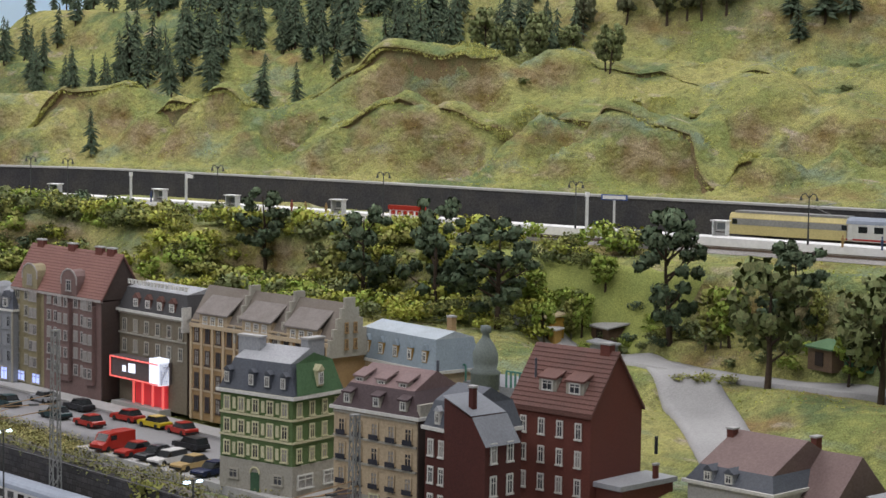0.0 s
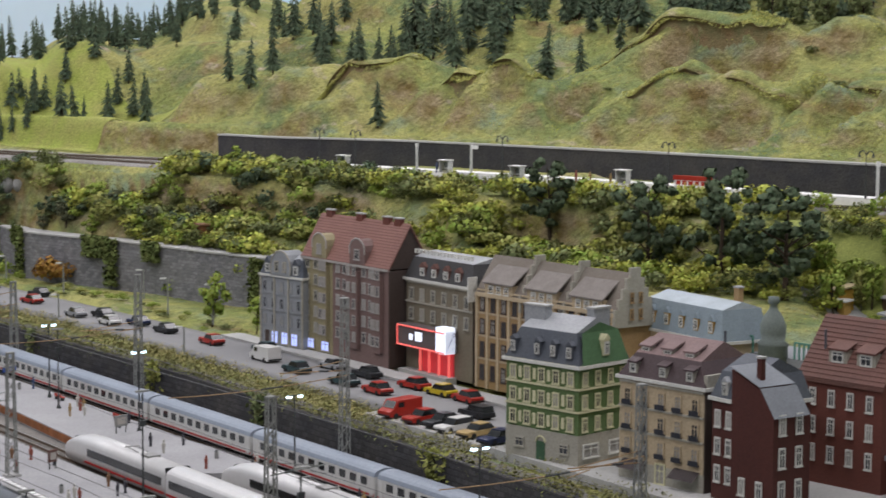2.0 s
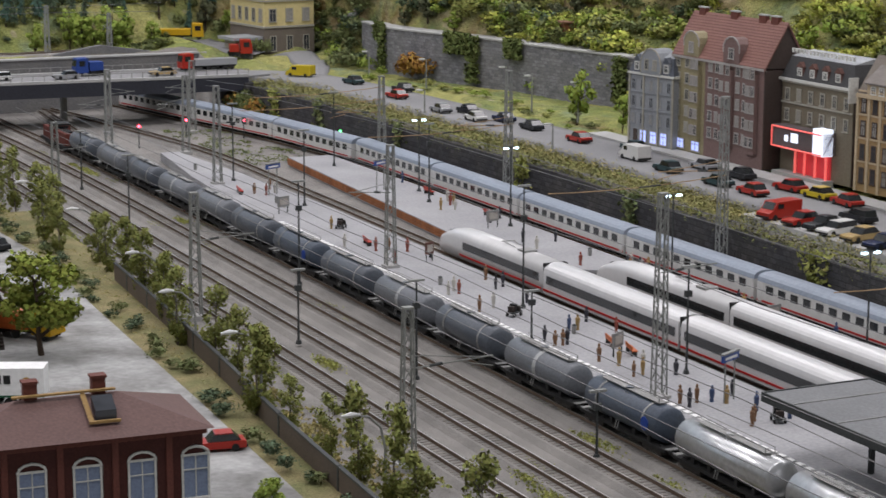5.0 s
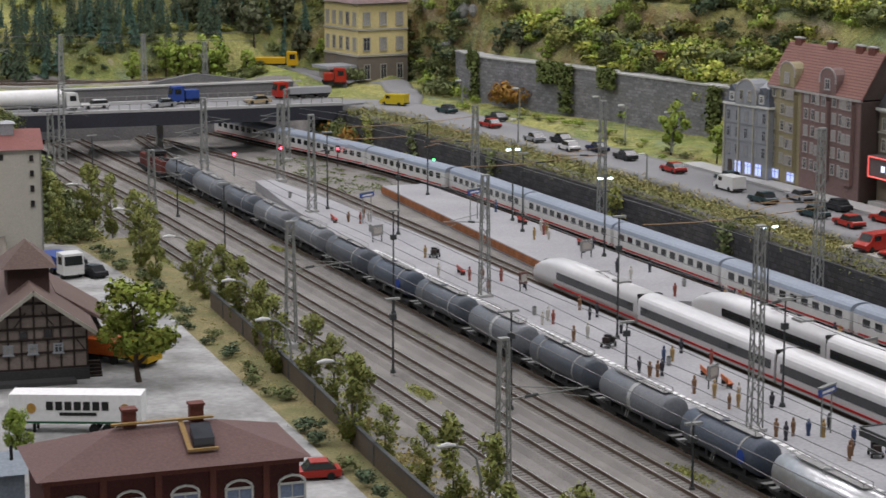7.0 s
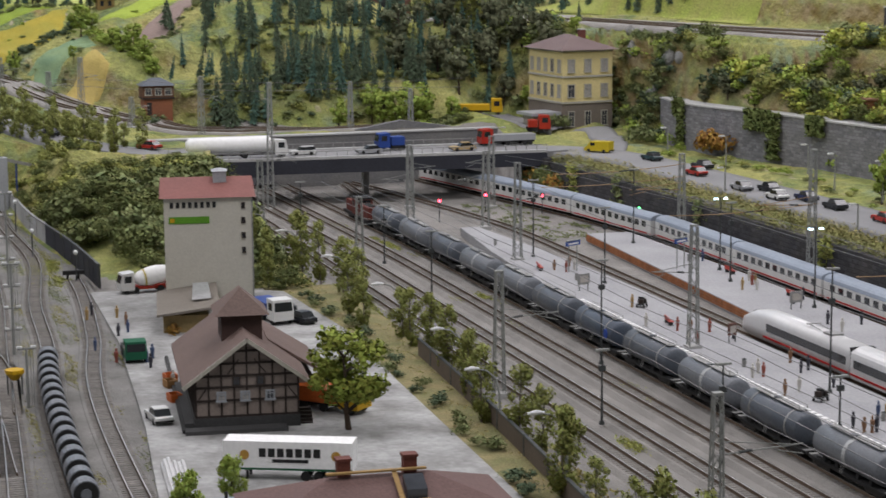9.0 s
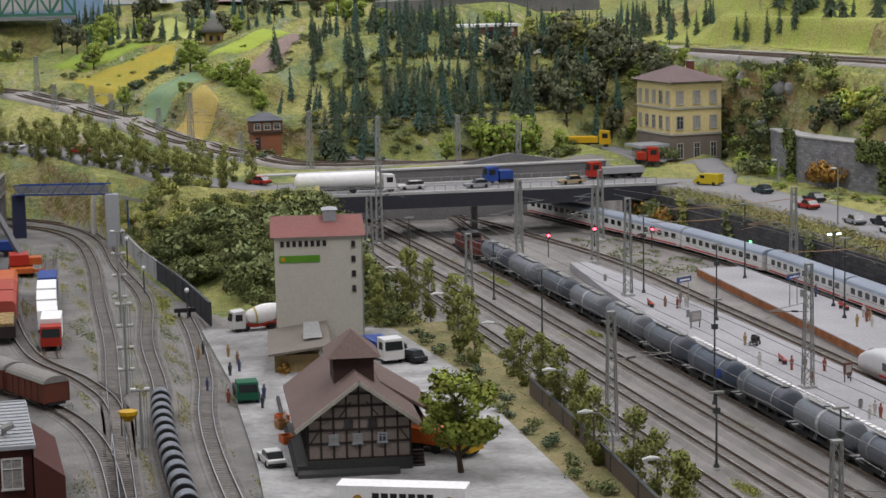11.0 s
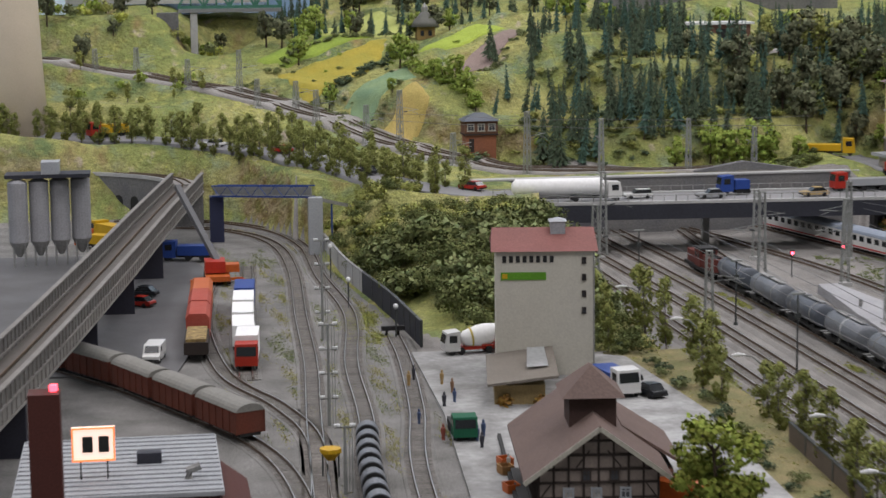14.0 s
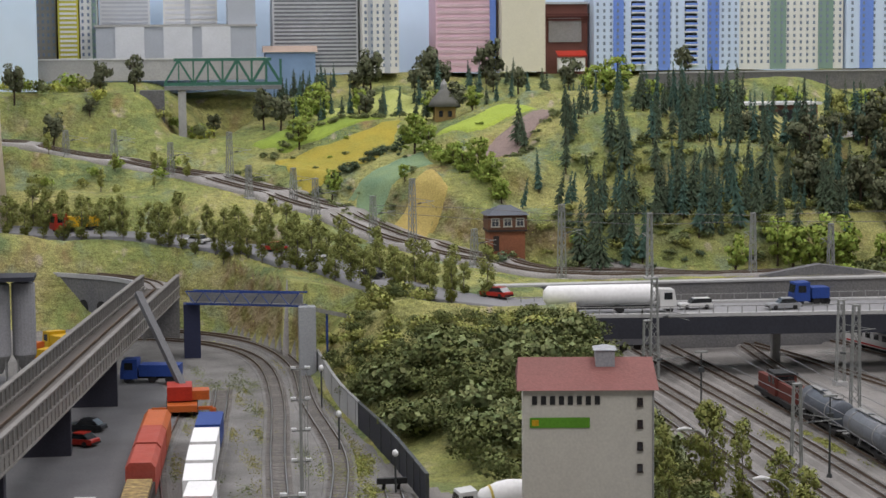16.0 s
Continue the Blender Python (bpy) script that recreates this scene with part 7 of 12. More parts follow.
def sign_factory():
    top = thing("factory_building", "dark red brick works with a corrugated grey roof and lit sign", "house", pose(-0.905, -0.265, 0, 0, 0, 0))
    part("wall", G().box(-0.1, -0.1, -0.002, 0.07, 0.1, 0.06), BRICK, top)
    rf = part("roof", G().box(-0.105, -0.105, 0.06, 0.074, 0.105, 0.064), ZINC, top)
    for i in range(14):
        y = -0.1 + i * 0.0153
        part("corrugation", G().box(-0.104, y, 0.064, 0.073, y + 0.0035, 0.0652), ZINC, rf)
    part("skylight", G().box(0.0, 0.0, 0.064, 0.022, 0.012, 0.074), BLUEGREY, top)
    part("duct", G().tube([(0.045, -0.06, 0.064), (0.045, -0.06, 0.072), (0.055, -0.06, 0.076)], 0.004, 8), GALV, top)
    part("annex", G().add([(0.071, -0.13, -0.002), (0.1, -0.13, -0.002), (0.1, 0.04, -0.002), (0.071, 0.04, -0.002), (0.071, -0.13, 0.058), (0.1, -0.13, 0.036), (0.1, 0.04, 0.036), (0.071, 0.04, 0.058)], [(3, 2, 1, 0), (4, 5, 6, 7), (0, 1, 5, 4), (1, 2, 6, 5), (2, 3, 7, 6), (3, 0, 4, 7)]), BRICK, top)
    for x in (-0.07, -0.03, 0.01, 0.05):
        window(top, x, -0.1005, 0.02, 0.019, 0.03, "s", TRIMWHITE, CURTAIN)
    sg = part("roof_sign", G().box(-0.055, -0.052, 0.082, -0.018, -0.048, 0.112), glow("lit_sign_panel", (0.95, 0.72, 0.62), 0.9), top, "pale lit sign panel")
    for a in ((-0.055, 0.082, -0.018, 0.0835), (-0.055, 0.1105, -0.018, 0.112), (-0.055, 0.0835, -0.0535, 0.1105), (-0.0195, 0.0835, -0.018, 0.1105)):
        part("sign_edge", G().box(a[0], -0.0535, a[1], a[2], -0.052, a[3]), glow("orange_edge", (1.0, 0.25, 0.08), 1.0) if "orange_edge" not in bpy.data.materials else bpy.data.materials["orange_edge"], sg)
    for x in (-0.046, -0.032):
        part("sign_mark", G().box(x, -0.0535, 0.09, x + 0.009, -0.052, 0.104), BLACK, sg, "dark plain mark")
    for x in (-0.048, -0.025):
        part("sign_leg", G().bar((x, -0.045, 0.064), (x, -0.05, 0.083), 0.0012), BLACK, top)
    stack = thing("chimney_stack", "square dark brick chimney with a red lamp", "chimney")
    part("shaft", G().box(-0.987, -0.47, -0.002, -0.962, -0.445, 0.175), BRICK, stack)
    part("lamp", G().tube([(-0.967, -0.455, 0.175), (-0.967, -0.455, 0.18)], 0.0035, 8), REDLAMP, stack, "glowing red lamp")


def viaduct():
    top = thing("steel_viaduct", "weathered grey plate-girder railway viaduct on dark piers", "viaduct")
    line = smooth_line([(-0.81, 1.8, 0.083), (-0.875, 1.3, 0.083), (-0.95, 0.7, 0.083), (-1.03, 0.1, 0.083), (-1.12, -0.5, 0.083)], 14)
    grey = paint("weathered_girder", (0.215, 0.205, 0.19), second=(0.13, 0.12, 0.108), patch=40)
    darkgrey = paint("weathered_parapet", (0.135, 0.13, 0.122), second=(0.09, 0.085, 0.078), patch=45)
    sooty = paint("sooty_deck", (0.11, 0.1, 0.088), second=(0.075, 0.07, 0.064), patch=50)
    part("deck", G().sweep([(-0.028, -0.006), (0.028, -0.006), (0.028, 0.0), (-0.028, 0.0)], line), sooty, top)
    for s in (-1, 1):
        gd = part("girder", G().sweep([(s * 0.0285 - 0.001, -0.012), (s * 0.0285 + 0.001, -0.012), (s * 0.0285 + 0.001, 0.005), (s * 0.0285 - 0.001, 0.005)], line), grey, top)
        for z in (-0.0125, 0.004, 0.0225):
            part("flange", G().sweep([(s * 0.0285 - 0.003, z), (s * 0.0285 + 0.003, z), (s * 0.0285 + 0.003, z + 0.0022), (s * 0.0285 - 0.003, z + 0.0022)], line), grey, gd)
        for i in range(0, len(line) - 1):
            a, b = line[i], line[i + 1]
            d = (b - a).normalized()
            n = Vector((d.y, -d.x, 0))
            for k in range(2):
                p, q = a.lerp(b, k / 2) + n * s * 0.0285, a.lerp(b, (k + 1) / 2) + n * s * 0.0285
                part("stiffener", G().bar(p + Vector((0, 0, -0.012)), p + Vector((0, 0, 0.0225)), 0.0035, 0.005), grey, gd)
                part("parapet_panel", G().bar(p.lerp(q, 0.2) + Vector((0, 0, 0.0135)), p.lerp(q, 0.88) + Vector((0, 0, 0.0135)), 0.0012, 0.013), darkgrey, gd)
        for o in (-GAUGE / 2, GAUGE / 2):
            if s > 0:
                part("rail", G().sweep([(o - 0.0008, 0.001), (o + 0.0008, 0.001), (o + 0.0008, 0.004), (o - 0.0008, 0.004)], line), RUST, top)
    for x, y in ((-0.895, 1.2), (-0.94, 0.88), (-0.985, 0.5), (-1.05, 0.05)):
        part("pier", G().box(x - 0.03, y - 0.014, -0.002, x + 0.03, y + 0.014, 0.0765), paint("pier_blue_black", (0.03, 0.03, 0.042)) if "pier_blue_black" not in bpy.data.materials else bpy.data.materials["pier_blue_black"], top)
    arch = thing("arched_wall", "grey arched retaining viaduct with dark openings", "wall")
    ln = smooth_line([(-0.81, 1.8, 0), (-0.83, 1.9, 0), (-0.90, 2.0, 0), (-1.05, 2.1, 0), (-1.4, 2.2, 0)], 10)
    part("body", G().sweep([(-0.03, -0.002), (0.03, -0.002), (0.03, 0.082), (-0.03, 0.082)], ln), STONEWALL, arch)
    part("parapet", G().sweep([(-0.032, 0.082), (-0.028, 0.082), (-0.028, 0.089), (-0.032, 0.089)], ln), CONCRETE, arch)
    part("track_bed", G().sweep([(-0.024, 0.082), (0.024, 0.082), (0.02, 0.085), (-0.02, 0.085)], ln), BALLAST, arch)
    for o in (-GAUGE / 2, GAUGE / 2):
        part("rail", G().sweep([(o - 0.0008, 0.085), (o + 0.0008, 0.085), (o + 0.0008, 0.088), (o - 0.0008, 0.088)], ln), RUST, arch)
    for i in range(10, len(ln) - 2, 3):
        d = (ln[i + 1] - ln[i - 1]).normalized()
        n = Vector((d.y, -d.x, 0))
        for s in (-1,):
            c = ln[i] + n * s * 0.0302
            m = Matrix.Translation(c) @ Matrix.Rotation(math.atan2(d.y, d.x), 4, "Z")
            pts = [(-0.011, 0.0), (0.011, 0.0)] + [(0.011 * math.cos(a), 0.035 + 0.011 * math.sin(a)) for a in (0, 0.6, 1.2, 1.9, 2.5, 3.14)]
            g = G()
            k = len(pts)
            g.add([(x, -0.0006, z) for x, z in pts] + [(x, 0.0006, z) for x, z in pts], [tuple(range(k)), tuple(range(2 * k - 1, k - 1, -1))] + [(j, (j + 1) % k, k + (j + 1) % k, k + j) for j in range(k)], m)
            # A thin black plate on the solid wall paints the arch's inner shade.
            part("arch_opening", g, BLACK, arch, "flat black plate painted as a shaded arch opening")
    for k in range(4):
        tk = thing("storage_silo", "tall grey cylindrical storage silo", "silo", pose(-1.10 + 0.034 * k, 1.36 + 0.012 * k, 0), "storage silos in a row")
        part("cylinder", G().tube([(0, 0, 0.045), (0, 0, 0.145), (0, 0, 0.152)], [0.0165, 0.0165, 0.004], 20), paint("silo_grey", (0.30, 0.30, 0.31)) if "silo_grey" not in bpy.data.materials else bpy.data.materials["silo_grey"], tk, smooth=False)
        part("cone", G().tube([(0, 0, 0.02), (0, 0, 0.045)], [0.004, 0.0165], 16), GALV, tk)
        for a in range(4):
            x, y = 0.013 * math.cos(a * 1.57 + 0.78), 0.013 * math.sin(a * 1.57 + 0.78)
            part("leg", G().box(x - 0.001, y - 0.001, 0, x + 0.001, y + 0.001, 0.046), GALV, tk)
    part_top = thing("silo_head", "blue-grey conveyor house above the storage silos", "conveyor")
    part("bridge", G().box(-1.12, 1.35, 0.152, -0.98, 1.41, 0.158), BLUEGREY, part_top)
    part("house", G().box(-1.06, 1.355, 0.158, -1.03, 1.4, 0.178), ZINC, part_top)
    st = thing("power_station_chimney", "broad pale concrete chimney in the distance", "chimney")
    part("shaft", G().tube([(-1.17, 2.3, 0.08), (-1.17, 2.3, 0.3), (-1.17, 2.3, 0.75)], [0.088, 0.075, 0.06], 28), paint("pale_shaft", (0.5, 0.43, 0.33), vary=0.05), st, smooth=True)


def gantry():
    top = thing("pipe_gantry", "blue lattice gantry bridge over the yard tracks", "gantry")
    part("tower", G().box(-0.775, 1.6, -0.002, -0.75, 1.63, 0.083), paint("navy_tower", (0.03, 0.035, 0.075)), top)
    part("tower", G().box(-0.612, 1.40, -0.002, -0.588, 1.425, 0.1), ZINC, top, "grey lift tower")
    a, b = Vector((-0.765, 1.6, 0.085)), Vector((-0.605, 1.42, 0.1))
    for dz in (0.0, 0.019):
        for o in (-0.006, 0.006):
            part("chord", G().bar(a + Vector((o, o, dz)), b + Vector((o, o, dz)), 0.002), BLUEP, top)
    zig = [a.lerp(b, i / 12) + Vector((-0.006, -0.006, 0.0 if i % 2 else 0.019)) for i in range(13)]
    part("lattice", G().tube(zig, 0.0008, 4), BLUEP, top)
    part("walkway", G().bar(a + Vector((0, 0, 0.002)), b + Vector((0, 0, 0.002)), 0.012, 0.001), GALV, top)
    part("panel", G().bar(a + Vector((0, 0, 0.0095)), b + Vector((0, 0, 0.0095)), 0.001, 0.015), GALV, top)
    cv = part("conveyor", G().bar((-0.6, 1.41, 0.098), (-0.5, 1.47, 0.068), 0.007, 0.006), GALV, top, "sloping grey conveyor tube")
    part("strut", G().bar((-0.57, 1.43, 0.0), (-0.57, 1.43, 0.088), 0.003), BLUEP, top)


def mobile_crane():
    top = thing("mobile_crane", "orange-red mobile crane with a grey lattice boom", "crane", pose(-0.78, 1.14, 0.003))
    part("chassis", G().box(-0.02, -0.045, 0.006, 0.018, 0.05, 0.014), ORANGE, top)
    part("cab", G().box(-0.02, -0.02, 0.016, 0.012, 0.028, 0.034), REDP, top)
    part("counterweight", G().box(0.012, -0.015, 0.016, 0.034, 0.012, 0.028), ORANGE, top)
    part("boom", G().bar((0.0, 0.01, 0.03), (-0.057, 0.16, 0.135), 0.009, 0.008), paint("boom_grey", (0.12, 0.12, 0.125)), top, "dark grey telescopic boom")
    for y in (-0.035, -0.02, 0.02, 0.038):
        for x in (-0.018, 0.016):
            part("wheel", G().tube([(x - 0.003, y, 0.006), (x + 0.003, y, 0.006)], 0.006, 12), BLACK, top)
    for x, y in ((-0.04, -0.03), (0.038, -0.03)):
        part("outrigger", G().bar((0, y, 0.008), (x, y, 0.008), 0.004).box(x - 0.004, y - 0.004, 0, x + 0.004, y + 0.004, 0.008), ORANGE, top)


def yard_clutter():
    top = thing("yard_shed", "small blue-grey metal shed beside the brick depot", "shed", pose(-0.607, -0.735, 0.0035, 0, 0, -3))
    part("wall", G().box(-0.016, -0.03, 0, 0.016, 0.03, 0.03), paint("blue_grey_sheet", (0.16, 0.19, 0.22)), top)
    part("roof", G().extrude_x([(-0.033, 0.03), (0.033, 0.03), (0.0, 0.042)], -0.019, 0.019), paint("blue_grey_roof", (0.24, 0.28, 0.32), second=(0.19, 0.22, 0.25)), top)
    part("flue", G().tube([(0.008, -0.012, 0.034), (0.008, -0.012, 0.05)], 0.0014, 6), BLACK, top)
    stack = thing("pipe_stack", "stack of long white pipes on the yard edge", "pipes", pose(-0.606, -0.525, 0.0035, 0, 0, -5))
    for k, (x, z) in enumerate(((-0.008, 0.002), (-0.004, 0.002), (0.0, 0.002), (0.004, 0.002), (0.008, 0.002), (0.012, 0.002), (-0.006, 0.0055), (-0.002, 0.0055))):
        part("pipe", G().tube([(x, -0.058 - 0.004 * (k % 3), z), (x, 0.06 + 0.005 * (k % 2), z)], 0.00185, 10), LAMPGREY, stack)
    dock = thing("loading_dock", "dark loading dock along the timbered shed", "dock", pose(-0.499, -0.3435, 0, 0, 0, -6.5))
    part("kerb", G().box(-0.0685, -0.012, 0.003, -0.065, 0.36, 0.0075), paint("dock_black", (0.03, 0.03, 0.03)), dock)
    part("platform", G().box(-0.066, -0.022, 0.003, 0.04, -0.004, 0.0075), paint("dock_grey", (0.06, 0.06, 0.06)), dock)
    for x, y, c in ((-0.552, -0.2, ORANGE), (-0.545, -0.13, paint("crate_wood", (0.3, 0.16, 0.06))), (-0.54, -0.1, ORANGE)):
        cr = thing("crate", "small open wooden crate at the loading dock", "crate", pose(x, y, 0.0035, 0, 0, 10), "crates at the dock")
        part("base", G().box(-0.006, -0.008, 0, 0.006, 0.008, 0.002), c, cr)
        for sx in (-1, 1):
            part("side", G().box(sx * 0.006 - 0.0006, -0.008, 0.002, sx * 0.006 + 0.0006, 0.008, 0.009), c, cr)
            part("end", G().box(-0.006, sx * 0.008 - 0.0006, 0.002, 0.006, sx * 0.008 + 0.0006, 0.009), c, cr)


LAMPGREY = paint("pipe_white", (0.6, 0.6, 0.6), rough=0.45)
yard_clutter()
for build in (grain_silo, timber_house, brewery_depot, beer_trailer, sign_factory, viaduct, gantry, mobile_crane):
    build()


# ---- vehicles ----
def wheels(top, xs, half, r=0.0036):
    for y in xs:
        for x in (-half, half):
            part("wheel", G().tube([(x - 0.0012, y, r), (x + 0.0012, y, r)], r, 10), BLACK, top)


CARS = {}


def car(kind, colour, m, label):
    """A small car along y, nose to +y; built once for each colour."""
    key = (kind, colour.name)
    if key in CARS:
        return tagged(copy_thing(CARS[key], m), label)
    top = thing("car" if kind != "van" else "van", label, "car" if kind != "van" else "van", m, "parked and driving cars")
    L, w = (0.0245, 0.0098) if kind != "van" else (0.027, 0.0108)
    prof = [(-L, 0.003), (L, 0.003), (L, 0.0075), (L * 0.9, 0.0088), (-L * 0.92, 0.0094), (-L, 0.0085)] if kind != "van" else [(-L, 0.003), (L, 0.003), (L, 0.009), (L * 0.72, 0.0125), (L * 0.5, 0.0215), (-L, 0.022)]
    part("body", G().extrude_x(prof, -w, w), colour, top)
    if kind != "van":
        cab = [(-L * 0.85, 0.009), (L * 0.38, 0.0088), (L * 0.12, 0.0153), (-L * 0.55, 0.0155)] if kind == "car" else [(-L * 0.97, 0.009), (L * 0.4, 0.0088), (L * 0.16, 0.0155), (-L * 0.88, 0.0158)]
        gl = part("glasshouse", G().extrude_x(cab, -w * 0.88, w * 0.88), TRAINGLASS, top)
        part("roof", G().box(-w * 0.8, cab[3][0] * 0.98, 0.0152, w * 0.8, cab[2][0] * 0.9, 0.0162), colour, gl)
    else:
        part("side_window", G().box(-w - 0.0002, L * 0.12, 0.0135, w + 0.0002, L * 0.48, 0.0192), TRAINGLASS, top)
        part("windscreen", G().add([(-w * 0.85, L * 0.73, 0.0128), (w * 0.85, L * 0.73, 0.0128), (w * 0.8, L * 0.54, 0.0208), (-w * 0.8, L * 0.54, 0.0208)], [(0, 1, 2, 3)]), TRAINGLASS, top)
    part("bumper", G().box(-w, L - 0.0003, 0.0035, w, L + 0.0012, 0.0055), BLACK, top)
    part("bumper", G().box(-w, -L - 0.0012, 0.0035, w, -L + 0.0003, 0.0055), BLACK, top)
    wheels(top, (-L * 0.6, L * 0.62), w - 0.0008)
    CARS[key] = top
    return top


CARRED = paint("car_red", (0.36, 0.025, 0.015), rough=0.3, vary=0.05)
CARYEL = paint("car_yellow", (0.5, 0.38, 0.02), rough=0.3, vary=0.05)
CARDARK = paint("car_black", (0.02, 0.022, 0.026), rough=0.3, vary=0.05)
CARNAVY = paint("car_navy", (0.015, 0.025, 0.075), rough=0.3, vary=0.05)
CARWHITE = paint("car_white", (0.62, 0.62, 0.6), rough=0.3, vary=0.05)
CARSILV = paint("car_silver", (0.3, 0.31, 0.32), rough=0.3, vary=0.05)
CARBEIGE = paint("car_beige", (0.42, 0.3, 0.13), rough=0.3, vary=0.05)
CARTEAL = paint("car_dark_teal", (0.02, 0.05, 0.055), rough=0.3, vary=0.05)
zs = STREET_Z + 0.0036
zp = STREET_Z + 0.0051
for kind, col, x, y, a, z, label in (
    ("van", CARRED, 0.487, -0.405, 100, zp, "bright red delivery van in the parking bay"), ("car", CARRED, 0.487, -0.452, 100, zp, "red saloon in the parking bay"), ("car", CARDARK, 0.492, -0.487, 100, zp, "black car in the parking bay"),
    ("estate", CARWHITE, 0.487, -0.52, 100, zp, "white estate car in the parking bay"), ("car", CARBEIGE, 0.49, -0.562, 100, zp, "beige saloon in the parking bay"), ("car", CARNAVY, 0.487, -0.607, 100, zp, "dark blue car in the parking bay"),
    ("car", CARRED, 0.617, -0.24, 5, zs, "red car parked before the cinema"), ("car", CARYEL, 0.617, -0.302, 3, zs, "yellow car parked before the cinema"), ("car", CARRED, 0.617, -0.362, -4, zs, "red car at the kerb"),
    ("estate", CARDARK, 0.565, -0.455, 2, zs, "black estate car in the street"), ("car", CARDARK, 0.613, -0.13, 0, zs, "black car at the kerb"), ("car", CARTEAL, 0.555, -0.165, 2, zs, "dark car driving along the street"),
    ("car", CARRED, 0.556, -0.245, -2, zs, "small red car in the street"), ("car", CARSILV, 0.612, -0.042, 0, zs, "grey car at the kerb"), ("van", CARWHITE, 0.57, 0.075, 0, zs, "white minibus in the street"),
    ("car", CARTEAL, 0.61, 0.145, 0, zs, "dark car beside the grey house"), ("car", CARTEAL, 0.555, -0.04, 0, zs, "dark green car in the street"), ("car", CARRED, 0.582, 0.26, 0, zs, "red car in the street"),
    ("car", CARDARK, 0.58, 0.41, 0, zs, "black car on the main street"), ("car", CARNAVY, 0.582, 0.51, 0, zs, "navy car on the main street"), ("car", CARWHITE, 0.545, 0.54, 0, zs, "white car on the main street"),
    ("car", CARSILV, 0.54, 0.66, 0, zs, "silver car on the main street"), ("car", CARRED, 0.55, 0.865, 6, zs, "red car on the main street"), ("car", CARTEAL, 0.565, 1.1, 8, zs, "dark car near the bridge"),
    ("car", CARDARK, 0.575, 0.63, 0, zs, "black car on the main street"), ("van", CARYEL, 0.52, 1.255, 40, zs, "yellow breakdown van near the bridge"), ("car", CARDARK, 0.6, 0.95, 6, zs, "dark car on the main street"),
    ("estate", CARWHITE, -0.035, 1.385, 92, 0.0855, "white estate car on the bridge"), ("car", CARBEIGE, 0.273, 1.345, 94, 0.0855, "beige saloon on the bridge"), ("car", CARSILV, 0.09, 1.36, 94, 0.0855, "grey car on the bridge"),
    ("car", CARWHITE, -0.583, -0.284, 5, 0.0035, "white car in the goods yard"), ("car", CARDARK, -0.318, 0.19, 20, 0.0035, "black car in the goods yard"), ("car", CARDARK, -0.325, 0.28, 20, 0.0035, "dark car beside the silo"),
    ("car", CARRED, -0.345, -0.775, 80, 0.0035, "red car beside the brick depot"), ("car", CARRED, -0.905, 0.93, 60, 0.003, "red car under the viaduct"), ("car", CARDARK, -0.9, 1.02, 70, 0.003, "black car under the viaduct"),
    ("van", CARWHITE, -0.885, 0.52, 170, 0.003, "white van in the loading yard"), ("car", CARRED, -0.31, 1.5, 40, None, "red van on the road beyond the bridge"), ("car", CARWHITE, -0.56, 1.86, 30, None, "white car under the road trees"),
    ("car", CARRED, -0.62, 1.93, 35, None, "red car under the road trees"), ("car", CARDARK, -0.48, 1.68, 25, None, "dark car under the road trees"), ("car", CARWHITE, -0.75, 2.06, 50, None, "white car under the road trees"),
):
    car(kind, col, pose(x, y, level(x, y, 0.006) if z is None else z, 0, 0, a), label)


def lorry(m, label, cab_col, body_col, length, tank=False, body_h=0.03, group="lorries"):
    """A lorry along y with its cab at +y."""
    top = thing("lorry", label, "lorry", m, group)
    w = 0.0142
    part("frame", G().box(-0.008, -length, 0.006, 0.008, 0.02, 0.0095), BLACK, top)
    cb = part("cab", G().extrude_x([(0.0, 0.006), (0.024, 0.006), (0.024, 0.016), (0.021, 0.033), (0.0, 0.034)], -w, w), cab_col, top)
    part("windscreen", G().add([(-w * 0.88, 0.0242, 0.0185), (w * 0.88, 0.0242, 0.0185), (w * 0.85, 0.0218, 0.03), (-w * 0.85, 0.0218, 0.03)], [(0, 1, 2, 3)]), TRAINGLASS, cb)
    for s in (-1, 1):
        part("side_window", G().box(min(s * w, s * (w + 0.0003)), 0.006, 0.019, max(s * w, s * (w + 0.0003)), 0.018, 0.029), TRAINGLASS, cb)
    if tank:
        part("tank", G().tube([(0, -length - 0.002, 0.026), (0, -length + 0.004, 0.026), (0, -0.01, 0.026), (0, -0.004, 0.026)], [0.008, 0.0148, 0.0148, 0.008], 20), body_col, top, smooth=True)
    else:
        part("load_box", G().box(-w, -length, 0.0098, w, -0.003, 0.0098 + body_h), body_col, top)
    wheels(top, (0.014, -length * 0.35, -length * 0.75, -length * 0.88), w - 0.002, 0.0056)
    return top


lorry(pose(-0.095, 1.365, 0.0855, 0, 0, -92), "long white tanker lorry on the bridge", CARWHITE, WHITE, 0.165, True)
lorry(pose(0.35, 1.405, 0.0855, 0, 0, 92), "flat lorry with red cab on the bridge", CARRED, CARSILV, 0.09, False, 0.012)
lorry(pose(0.14, 1.405, 0.0855, 0, 0, 92), "small lorry with a blue box on the bridge", BLUEP, BLUEP, 0.03, False, 0.016)
lorry(pose(-0.384, -0.308, 0.0035, 0, 0, 222), "yellow lorry behind the tree in the yard", YELLOW, ORANGE, 0.06, False, 0.016)
